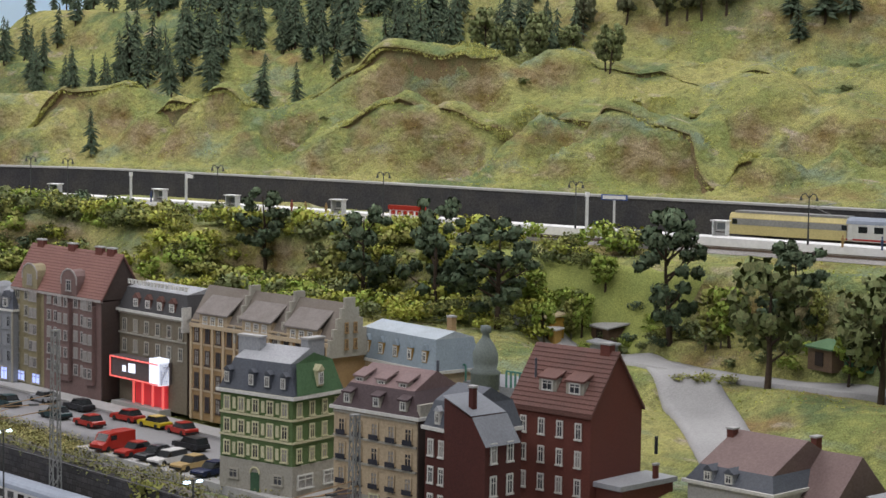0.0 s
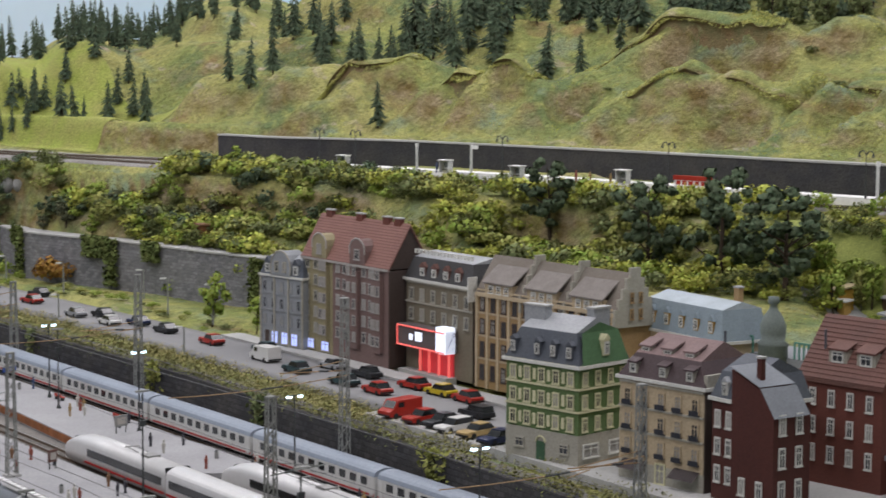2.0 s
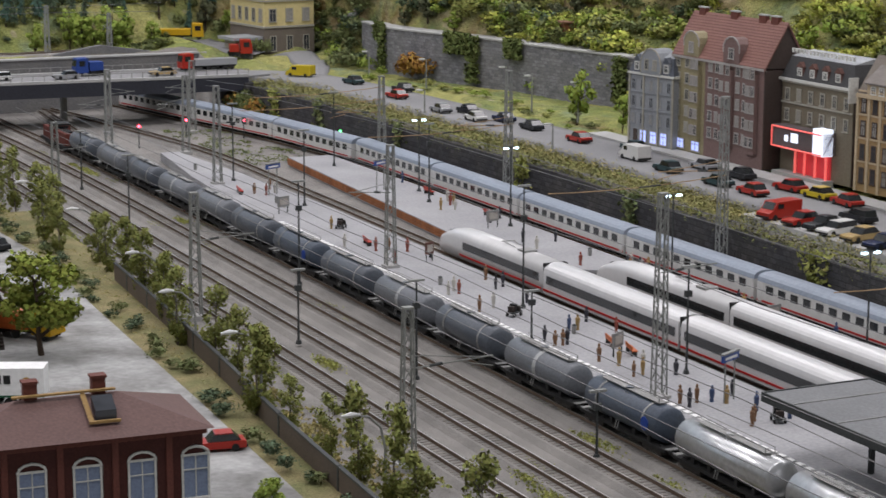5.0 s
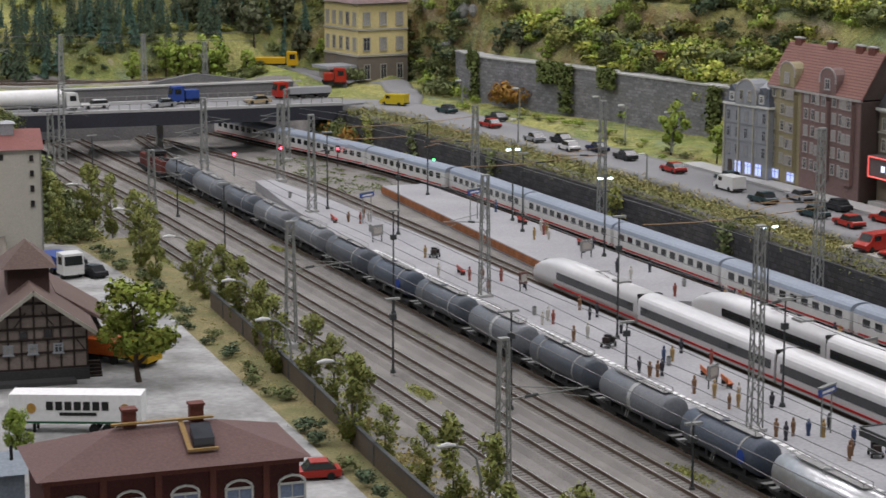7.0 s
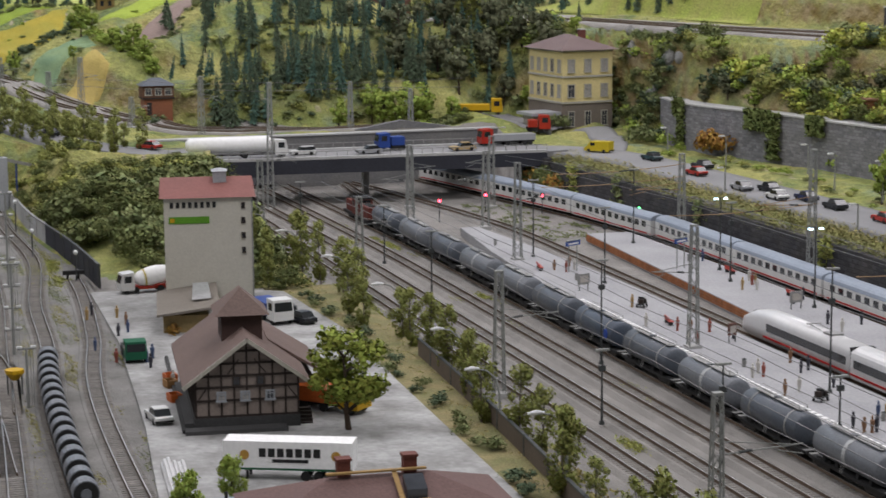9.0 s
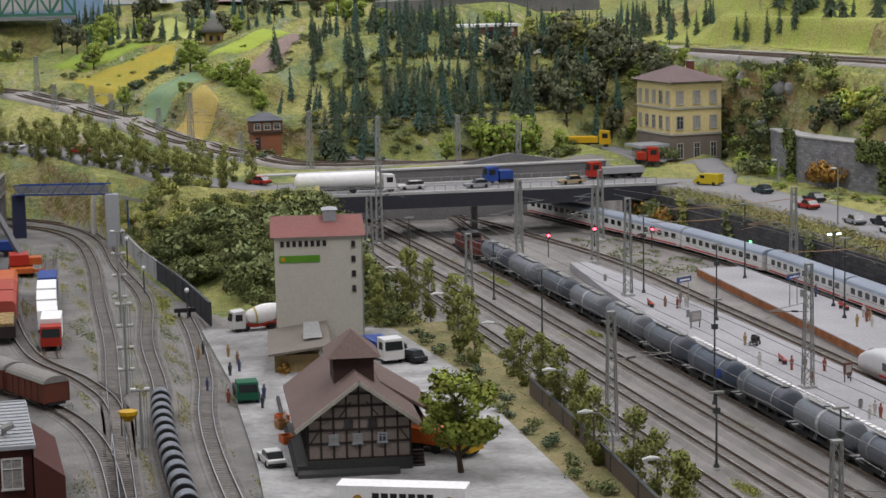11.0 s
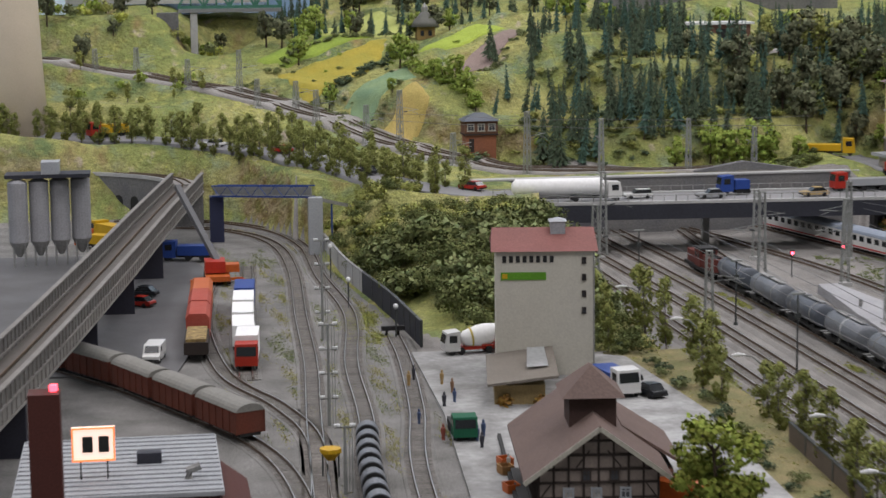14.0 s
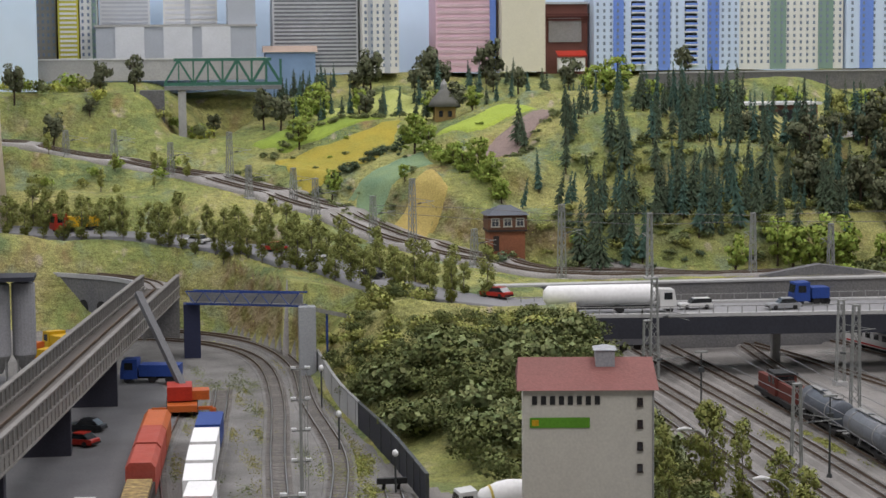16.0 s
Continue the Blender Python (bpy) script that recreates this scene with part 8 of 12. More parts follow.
lorry(pose(-0.562, 0.03, 0.0035, 0, 0, 178) @ Matrix.Diagonal((0.9, 1, 0.78, 1)), "green lorry on the loading road", paint("lorry_green", (0.01, 0.10, 0.05)), BLACK, 0.04, False, 0.008)
lorry(pose(-0.348, 0.2, 0.0035, 0, 0, 190), "blue and white lorry beside the silo", CARWHITE, BLUEP, 0.06, False, 0.016)


def mixer_lorry(m):
    """A concrete mixer along y with its cab at +y and a tilted drum."""
    top = thing("mixer_lorry", "cream concrete mixer lorry with red chassis and white drum", "lorry", m, "lorries")
    w = 0.0142
    part("frame", G().box(-0.009, -0.075, 0.0062, 0.009, 0.02, 0.0115), REDP, top)
    cb = part("cab", G().extrude_x([(0.0, 0.006), (0.022, 0.006), (0.024, 0.016), (0.02, 0.034), (0.0, 0.036)], -w, w), CARWHITE, top)
    part("windscreen", G().add([(-w * 0.88, 0.0242, 0.0185), (w * 0.88, 0.0242, 0.0185), (w * 0.85, 0.0212, 0.031), (-w * 0.85, 0.0212, 0.031)], [(0, 1, 2, 3)]), TRAINGLASS, cb)
    for sd in (-1, 1):
        part("side_window", G().box(min(sd * w, sd * (w + 0.0003)), 0.005, 0.019, max(sd * w, sd * (w + 0.0003)), 0.017, 0.03), TRAINGLASS, cb)
        part("mudguard", G().box(sd * 0.0128 - 0.002, -0.068, 0.0115, sd * 0.0128 + 0.002, -0.034, 0.0135), REDP, top)
    drum = [(-0.004, 0.021, 0.006), (-0.01, 0.022, 0.012), (-0.03, 0.025, 0.0165), (-0.045, 0.0275, 0.0165), (-0.066, 0.034, 0.009), (-0.072, 0.036, 0.007)]
    dr = part("drum", G().tube([(0, y, z) for y, z, _ in drum], [r for _, _, r in drum], 18), WHITE, top, "white mixing drum", smooth=True)
    part("drum_band", G().tube([(0, -0.018, 0.0233), (0, -0.021, 0.0237)], [0.0146, 0.0152], 18, cap=False), paint("drum_yellow", (0.5, 0.4, 0.1)), dr)
    part("drum_stand", G().bar((-0.006, -0.066, 0.011), (0, -0.066, 0.027), 0.003).bar((0.006, -0.066, 0.011), (0, -0.066, 0.027), 0.003), REDP, top)
    part("chute", G().bar((0, -0.074, 0.03), (0, -0.088, 0.014), 0.008, 0.003), GALV, top)
    wheels(top, (0.013, -0.002, -0.045, -0.06), w - 0.002, 0.0058)


mixer_lorry(pose(-0.497, 0.48, 0.0035, 0, 0, 97) @ Matrix.Diagonal((0.86, 0.86, 0.86, 1)))
lorry(pose(0.497, 1.535, level(0.497, 1.535, 0.006), 0, 0, 255), "red box lorry beside the yellow station house", REDP, REDP, 0.022, False, 0.014)
lorry(pose(0.448, 1.695, level(0.448, 1.695, 0.006), 0, 0, 250), "long yellow lorry near the station house", YELLOW, YELLOW, 0.07, False, 0.012)
lorry(pose(-0.98, 2.2, level(-0.98, 2.2, 0.006), 0, 0, 110), "red lorry with a yellow trailer on the road", REDP, YELLOW, 0.06, False, 0.018)
lorry(pose(-0.97, 1.7, 0.0, 0, 0, 30), "yellow tipper lorry beyond the viaduct", YELLOW, YELLOW, 0.06, False, 0.02)
lorry(pose(-0.99, 1.58, 0.0, 0, 0, 60), "orange tipper lorry beyond the viaduct", ORANGE, YELLOW, 0.05, False, 0.016)
lorry(pose(-0.84, 1.38, 0.003, 0, 0, 80), "blue lorry under the crane", BLUEP, BLUEP, 0.06, False, 0.016)
# container wagons under the crane
lorry(pose(-0.77, 0.45, 0.003, 0, 0, 175), "lorry with red cab at the head of white containers", REDP, WHITE, 0.07)
for i in range(4):
    k = 0.56 + 0.1 * i
    p, a = along_track([(-0.775, 0.38), (-0.762, 0.7), (-0.735, 1.1), (-0.725, 1.3)], k - 0.38 + 0.02)
    ct = thing("container_wagon", "flat wagon with a white container" if i < 3 else "flat wagon with a blue container", "wagon", pose(p.x, p.y, 0, 0, 0, a), "container wagons")
    part("bed", G().box(-0.014, -0.045, 0.009, 0.014, 0.045, 0.013), BLACK, ct)
    part("container", G().box(-0.0145, -0.042, 0.013, 0.0145, 0.042, 0.04), WHITE if i < 3 else BLUEP, ct)
    for y in (-0.03, 0.03):
        part("wheelset", G().tube([(-0.0095, y, 0.0105), (0.0095, y, 0.0105)], 0.0055, 10), BLACK, ct)
WAGONRED = paint("wagon_red", (0.33, 0.055, 0.035), second=(0.42, 0.12, 0.09), patch=60)
LOAD = paint("rough_load", (0.2, 0.13, 0.06), second=(0.42, 0.33, 0.1), grain=150, patch=180, vary=0.5)
for k, (y, col, h, label) in enumerate(((0.55, TIMBER, 0.024, "dark open wagon with a yellow load"), (0.66, WAGONRED, 0.036, "faded red van wagon in the yard"), (0.77, WAGONRED, 0.036, "faded red van wagon in the yard"), (0.88, ORANGE, 0.034, "orange van wagon in the yard"))):
    x = -0.832 + 0.05 * (y - 0.5)
    wg = thing("yard_wagon", label, "wagon", pose(x, y, 0.003, 0, 0, -3), "wagons in the loading yard")
    part("body", G().box(-0.0155, -0.05, 0.008, 0.0155, 0.05, h), col, wg)
    if k == 0:
        part("load", G().box(-0.013, -0.046, h - 0.002, 0.013, 0.046, h + 0.004), LOAD, wg, "rough brown and yellow load")
    else:
        part("roof", along([(-0.016, h), (0.016, h), (0.011, h + 0.006), (-0.011, h + 0.006)], -0.05, 0.05), col, wg)
    wheels(wg, (-0.032, 0.032), 0.01, 0.0042)

# ---- masts, lamps, signals and platform furniture ----
POLE = paint("mast_grey_green", (0.26, 0.27, 0.255), second=(0.2, 0.2, 0.19), rough=0.6)
DARKPOLE = paint("dark_lamp_post", (0.05, 0.055, 0.055), rough=0.5)
LAMPLIT = glow("lit_lamp_head", (0.62, 0.85, 1.0), 5.0)
LAMPHEAD = paint("pale_lamp_glass", (0.66, 0.67, 0.66), rough=0.35)
BLUESIGN = paint("station_sign_blue", (0.05, 0.10, 0.33), rough=0.4)
TANWIRE = paint("tan_span_wire", (0.36, 0.24, 0.13))
WIRE = paint("grey_wire", (0.14, 0.14, 0.14), rough=0.4)
REDSIGNAL = glow("red_signal_lamp", (1.0, 0.06, 0.1), 9.0)


def lattice_mast(m, tall, arm=0.0, label="grey lattice catenary mast beside the tracks"):
    """Four tapering legs with crossed braces."""
    top = thing("catenary_mast", label, "mast", m, "catenary masts")
    w0, w1 = 0.0062, 0.0038
    braces = G()
    corner = [(-1, -1), (1, -1), (1, 1), (-1, 1)]
    at = lambda c, t: (c[0] * (w0 + (w1 - w0) * t), c[1] * 0.7 * (w0 + (w1 - w0) * t), tall * t)
    for c in corner:
        part("leg", G().bar(at(c, 0), at(c, 1), 0.0015), POLE, top)
    n = max(5, int(tall / 0.014))
    for i in range(n):
        for a, b in zip(corner, corner[1:] + corner[:1]):
            p, q = (a, b) if i % 2 else (b, a)
            braces.bar(at(p, i / n), at(q, (i + 1) / n), 0.0008)
    tagged(part("bracing", braces, POLE, top), kind="stuff")
    part("footing", G().box(-0.009, -0.008, -0.004, 0.009, 0.008, 0.003), CONCRETE, top)
    part("cap", G().box(-0.0045, -0.0035, tall, 0.0045, 0.0035, tall + 0.002), POLE, top)
    if arm:
        z = tall * 0.62
        part("bracket_arm", G().bar((0, 0, z), (arm, 0, z + 0.004), 0.0011).bar((0, 0, z + 0.012), (arm * 0.85, 0, z + 0.004), 0.0008).bar((arm * 0.7, 0, z), (arm, 0, z - 0.005), 0.0008), TANWIRE if arm < -0.06 else POLE, top)
        part("insulator", G().tube([(arm * 0.25, 0, z + 0.001), (arm * 0.4, 0, z + 0.002)], 0.0014, 6), DARKPOLE, top)
    return top


for x, y, z0, z1, arm in (
        (-0.198, -0.274, 0, 0.14, 0.07), (-0.21, -0.878, 0, 0.137, 0.08), (0.075, -0.815, 0.012, 0.204, 0.06), (0.088, -0.162, 0.012, 0.161, -0.055), (-0.135, 0.58, 0, 0.11, 0.05),
        (0.179, 0.919, 0, 0.132, -0.05), (-0.124, 1.268, 0, 0.145, 0.05), (0.421, 0.178, 0.0, 0.203, -0.09), (0.425, -0.377, 0.0, 0.227, -0.09), (0.125, 1.206, 0, 0.115, 0.05), (0.099, 0.519, 0.012, 0.16, 0.06),
        (0.03, 0.87, 0, 0.153, -0.05), (0.415, 0.62, 0.0, 0.15, -0.09), (0.425, -0.93, 0, 0.2, -0.09), (-0.21, 0.95, 0, 0.13, 0.05), (0.27, 1.16, 0, 0.13, -0.05)):
    lattice_mast(pose(x, y, z0), z1 - z0, arm)
# masts of the main line below the hill
for x, y, z1 in ((-0.79, 2.40, 0.29), (-0.68, 2.36, 0.31), (-0.65, 2.22, 0.255), (-0.54, 2.06, 0.24), (-0.45, 1.95, 0.215), (-0.385, 1.93, 0.245), (-0.30, 1.79, 0.17), (-0.172, 1.70, 0.215), (-0.047, 1.62, 0.205), (0.123, 1.63, 0.201), (0.251, 1.63, 0.182), (-0.9, 2.56, 0.31), (-0.99, 2.5, 0.31), (-0.57, 2.2, 0.25)):
    z0 = level(x, y)
    lattice_mast(pose(x, y, z0, 0, 0, 35 if x < -0.1 else 90), max(0.05, z1 - z0), 0.05, "grey lattice mast beside the hill line")


def span_wire(a, b, label="thin tan span wire across the tracks"):
    top = thing("span_wire", label, "wire", group="span wires")
    a, b = Vector(a), Vector(b)
    pts = [a.lerp(b, i / 8) + Vector((0, 0, -0.004 * (1 - (i / 4 - 1) ** 2))) for i in range(9)]
    part("wire", G().tube(pts, 0.0006, 5), TANWIRE, top)
    part("clamp", G().tube([pts[3], pts[4]], 0.0011, 6), DARKPOLE, top)
    return top


for y, x0, x1, z in ((0.178, 0.43, 0.212, 0.118), (-0.377, 0.43, 0.2, 0.125), (0.62, 0.42, 0.18, 0.105), (-0.93, 0.43, 0.2, 0.12), (0.62, 0.42, 0.2, 0.125)):
    span_wire((x0, y, z + 0.01), (x1, y + 0.02, z))


def contact_wire(pts, z, label):
    line = [(x, y, z + (0.002 if i % 2 else 0)) for i, (x, y) in enumerate(pts)]
    top = thing("contact_wire", label, "wire", group="overhead wires")
    part("wire", G().tube(line, 0.00042, 4), WIRE, top)
    part("carrying_wire", G().tube([(x, y, zz + 0.014 + (0.004 if i % 2 == 0 else -0.004)) for i, (x, y, zz) in enumerate(line)], 0.0004, 4), WIRE, top)


for x in (-0.112, -0.055, 0.0, 0.212):
    contact_wire([(x + (0.004 if i % 2 else -0.004), -1.9 + 0.28 * i) for i in range(11)], 0.078, "thin overhead wire above a station track")
contact_wire([(0.405, -1.9), (0.405, -1.4), (0.405, -0.93), (0.405, -0.377), (0.405, 0.178), (0.395, 0.62), (0.36, 0.95), (0.31, 1.2)], 0.078, "thin overhead wire above the express track")
contact_wire([(0.36, 1.62), (0.123, 1.655), (-0.047, 1.66), (-0.172, 1.74), (-0.30, 1.83), (-0.45, 2.0)], 0.185, "thin overhead wire above the hill line")


def platform_lamp(m, tall, lit=False, head="box", label="dark platform lamp post with a small head"):
    top = thing("platform_lamp", label, "lamp post", m, "platform lamps")
    part("post", G().tube([(0, 0, 0), (0, 0, tall * 0.3), (0, 0, tall)], [0.0016, 0.0012, 0.0009], 6), DARKPOLE, top)
    part("foot", G().tube([(0, 0, 0), (0, 0, 0.004)], [0.0035, 0.0025], 8), DARKPOLE, top)
    if lit:
        part("arm", G().bar((-0.008, 0, tall), (0.008, 0, tall), 0.001), DARKPOLE, top)
        for s in (-1, 1):
            part("lamp_head", G().box(s * 0.0075 - 0.0028, -0.0018, tall - 0.0025, s * 0.0075 + 0.0028, 0.0018, tall - 0.0003), LAMPLIT, top, "blue-white lit lamp head")
    elif head == "box":
        part("lamp_head", G().box(-0.008, -0.002, tall - 0.001, 0.008, 0.002, tall + 0.0012), POLE, top)
        part("loudspeaker", G().box(-0.0035, -0.002, tall * 0.72, 0.0035, 0.002, tall * 0.72 + 0.006), DARKPOLE, top)
    return top


for x, y, z0, z1 in ((-0.138, -0.435, 0, 0.08), (-0.119, 0.251, 0, 0.106), (0.068, -0.572, 0.012, 0.066), (0.149, 0.284, 0.012, 0.121), (0.324, 0.238, 0.012, 0.126), (0.132, -0.429, 0.012, 0.150), (0.326, 0.607, 0.012, 0.131), (0.145, -0.751, 0.012, 0.119), (0.13, 0.535, 0.012, 0.131), (-0.053, -0.925, 0, 0.06), (-0.031, -0.161, 0, 0.126), (-0.085, -0.62, 0, 0.1), (-0.085, 0.62, 0, 0.09), (-0.141, 0.95, 0, 0.09)):
    platform_lamp(pose(x, y, z0), z1 - z0, label="dark lamp post on the platform" if z0 else "dark lamp post between the tracks")
for x, y, z in ((0.34, -0.404, 0.122), (0.345, -0.771, 0.121), (0.345, 0.02, 0.12), (0.35, 0.33, 0.12)):
    platform_lamp(pose(x, y, 0.012), z - 0.012, True, label="dark platform lamp with two lit blue-white heads")


def station_sign(m, tall=0.045, width=0.03, label="blue station name sign on two posts"):
    top = thing("station_sign", label, "sign", m, "station signs")
    for s in (-0.3, 0.3):
        part("post", G().tube([(0, s * width, 0), (0, s * width, tall)], 0.0009, 6), POLE, top)
    board = part("board", G().box(-0.0011, -width / 2, tall - 0.006, 0.0011, width / 2, tall + 0.0005), BLUESIGN, top)
    for s in (-1, 1):
        part("lettering_bar", G().box(min(s * 0.0011, s * 0.0015), -width * 0.36, tall - 0.0042, max(s * 0.0011, s * 0.0015), width * 0.36, tall - 0.0018), WHITE, board, "plain white bar of lettering")
    part("lamp_strip", G().box(-0.002, -width / 2, tall + 0.001, 0.002, width / 2, tall + 0.0025), POLE, board)
    return top


for x, y, r in ((0.128, -0.853, -62), (0.141, 0.391, -62), (0.30, 0.36, -60), (0.11, -1.5, -62)):
    station_sign(pose(x, y, 0.012, 0, 0, r))


def notice_board(m, colour, label, w=0.013):
    top = thing("notice_board", label, "notice board", m)
    for s in (-1, 1):
        part("leg", G().tube([(s * w * 0.4, 0, 0), (s * w * 0.4, 0, 0.022)], 0.0008, 6), DARKPOLE, top)
    part("board", G().box(-w / 2, -0.0012, 0.009, w / 2, 0.0012, 0.024), colour, top)
    part("notice", G().box(-w * 0.36, -0.0017, 0.012, w * 0.36, -0.0011, 0.021), paint("pale_notice", (0.45, 0.42, 0.38)), top)
    return top


notice_board(pose(0.146, -0.149, 0.012, 0, 0, 20), TILE, "brown-red notice board on the platform")
for x, y, r in ((0.10, 0.24, 20), (0.318, 0.02, 10), (0.12, -0.66, 30), (0.335, -0.62, 10)):
    notice_board(pose(x, y, 0.012, 0, 0, r), GALV, "grey glazed timetable board on the platform", 0.02)


def bench(m, colour, label):
    top = thing("bench", label, "bench", m, "platform benches")
    part("seat", G().box(-0.013, -0.003, 0.0048, 0.013, 0.003, 0.0058), colour, top)
    part("backrest", G().box(-0.013, 0.0028, 0.0065, 0.013, 0.0036, 0.0105), colour, top)
    for s in (-1, 1):
        part("leg", G().box(s * 0.01 - 0.0007, -0.0025, 0, s * 0.01 + 0.0007, 0.0034, 0.0048), DARKPOLE, top)
    return top


for x, y, r in ((0.136, -0.62, 75), (0.137, -0.66, 75), (0.118, -0.02, 80), (0.353, 0.1, 90), (0.353, 0.3, 90), (0.355, -0.45, 90), (0.10, 0.42, 80)):
    bench(pose(x, y, 0.012, 0, 0, r), ORANGE if x < 0.14 and y < -0.5 else REDP, "orange-red slatted bench on the platform")


def litter_bin(m):
    top = thing("litter_bin", "small grey litter bin on the platform", "bin", m, "litter bins")
    part("bin", G().tube([(0, 0, 0), (0, 0, 0.008), (0, 0, 0.009)], [0.0024, 0.0028, 0.0022], 8), GALV, top)
    part("lid", G().tube([(0, 0, 0.009), (0, 0, 0.0105)], [0.003, 0.001], 8), DARKPOLE, top)
    return top


for x, y in ((0.12, 0.32), (0.10, -0.28), (0.125, -0.56), (0.34, 0.42), (0.345, -0.2), (0.11, 0.66)):
    litter_bin(pose(x, y, 0.012))


def luggage_cart(m):
    top = thing("luggage_cart", "loaded dark luggage cart on the platform", "cart", m, "luggage carts")
    part("bed", G().box(-0.009, -0.005, 0.004, 0.009, 0.005, 0.0055), DARKPOLE, top)
    for x, y in ((-0.006, -0.005), (0.006, -0.005), (-0.006, 0.005), (0.006, 0.005)):
        part("wheel", G().tube([(x, y - 0.0007, 0.002), (x, y + 0.0007, 0.002)], 0.002, 8), BLACK, top)
    part("handle", G().bar((0.009, 0, 0.005), (0.015, 0, 0.012), 0.0008), GALV, top)
    for x, y, h, c in ((-0.005, 0.0, 0.006, TIMBER), (0.0, 0.001, 0.008, BLACK), (0.005, -0.001, 0.005, BOGIE)):
        part("suitcase", G().box(x - 0.0022, y - 0.0035, 0.0055, x + 0.0022, y + 0.0035, 0.0055 + h), c, top)
    return top


for x, y, r in ((0.105, -0.46, 30), (0.13, -0.93, 70), (0.352, -0.33, 80), (0.13, 0.1, 50)):
    luggage_cart(pose(x, y, 0.012, 0, 0, r))

# little painted figurines: a plain turned peg each
FIGCOL = [paint("figurine_%s" % n, c, rough=0.6, vary=0.1) for n, c in (("blue", (0.05, 0.075, 0.15)), ("ochre", (0.33, 0.22, 0.09)), ("red", (0.25, 0.07, 0.05)), ("dark", (0.04, 0.04, 0.05)), ("brown", (0.2, 0.11, 0.06)), ("pale", (0.5, 0.48, 0.44)))]
FIGMESH = [G().tube([(0, 0, 0), (0, 0, 0.004), (0, 0, 0.0095), (0, 0, 0.0145), (0, 0, 0.0162), (0, 0, 0.0185), (0, 0, 0.0202)], [0.0021, 0.0017, 0.0025, 0.0027, 0.0011, 0.0016, 0.0006], 8).mesh("figurine", c) for c in FIGCOL]
FIGLABEL = ["plain blue peg figurine standing on the platform", "plain ochre peg figurine standing on the platform", "plain red peg figurine standing on the platform", "plain dark peg figurine standing on the platform", "plain brown peg figurine standing on the platform", "plain pale peg figurine standing on the platform"]
frng = random.Random(3)


def figurine(x, y, z, where="platform"):
    k = frng.randrange(6)
    ob = new("figurine", FIGMESH[k])
    ob.matrix_basis = Matrix.LocRotScale((x, y, z), Euler((0, 0, frng.uniform(0, 6.28))), (frng.uniform(0.8, 1.05), frng.uniform(0.8, 1.1), frng.uniform(0.78, 0.95)))
    return tagged(ob, FIGLABEL[k].replace("platform", where), "figurine", "figurines")


for i in range(46):
    y = frng.choice((-0.95, -0.86, -0.72, -0.68, -0.58, -0.5, -0.4, -0.3, -0.16, -0.05, 0.08, 0.2, 0.28, 0.42)) + frng.uniform(-0.035, 0.035)
    figurine(frng.uniform(0.08, 0.165), y, 0.012)
for i in range(26):
    y = frng.choice((-0.85, -0.7, -0.5, -0.35, -0.28, -0.1, 0.05, 0.2, 0.45)) + frng.uniform(-0.04, 0.04)
    figurine(frng.uniform(0.34, 0.365) if y < -0.25 else frng.uniform(0.28, 0.36), y, 0.012)
for x, y in ((-0.585, 0.30), (-0.575, 0.33), (-0.545, 0.30), (-0.54, 0.25), (-0.545, 0.2), (-0.6, 0.1), (-0.585, 0.02), (-0.55, 0.05), (-0.55, 0.01), (-0.54, 0.03), (-0.55, -0.02), (-0.54, -0.12), (-0.56, 0.18)):
    figurine(x, y, 0.0035, "goods yard")


def railway_signal(m, tall, lamp, label):
    top = thing("railway_signal", label, "signal", m, "signals")
    part("post", G().tube([(0, 0, 0), (0, 0, tall)], 0.001, 6), DARKPOLE, top)
    head = part("signal_head", G().box(-0.0032, -0.0015, tall - 0.006, 0.0032, 0.0015, tall + 0.004), BLACK, top)
    part("hood", G().box(-0.0035, -0.004, tall + 0.002, 0.0035, -0.0014, tall + 0.003), BLACK, head)
    # The lens is drawn oversize, so that its disc includes the lamp's bloom.
    part("lens", G().tube([(0, -0.0016, tall - 0.001), (0, -0.0024, tall - 0.001)], 0.0027, 10), lamp, head, "glowing signal lens widened for its bloom")
    return top


GREENSIGNAL = glow("green_signal_lamp", (0.15, 1.0, 0.3), 3.0)
for x, y, z, c in ((0.386, 0.982, 0.033, REDSIGNAL), (0.328, 1.044, 0.034, REDSIGNAL), (0.235, 1.09, 0.034, REDSIGNAL), (0.12, 1.0, 0.04, REDSIGNAL), (0.415, 0.8, 0.04, GREENSIGNAL)):
    railway_signal(pose(x, y, 0), z, c, "dark railway signal showing red" if c is REDSIGNAL else "dark railway signal showing green")


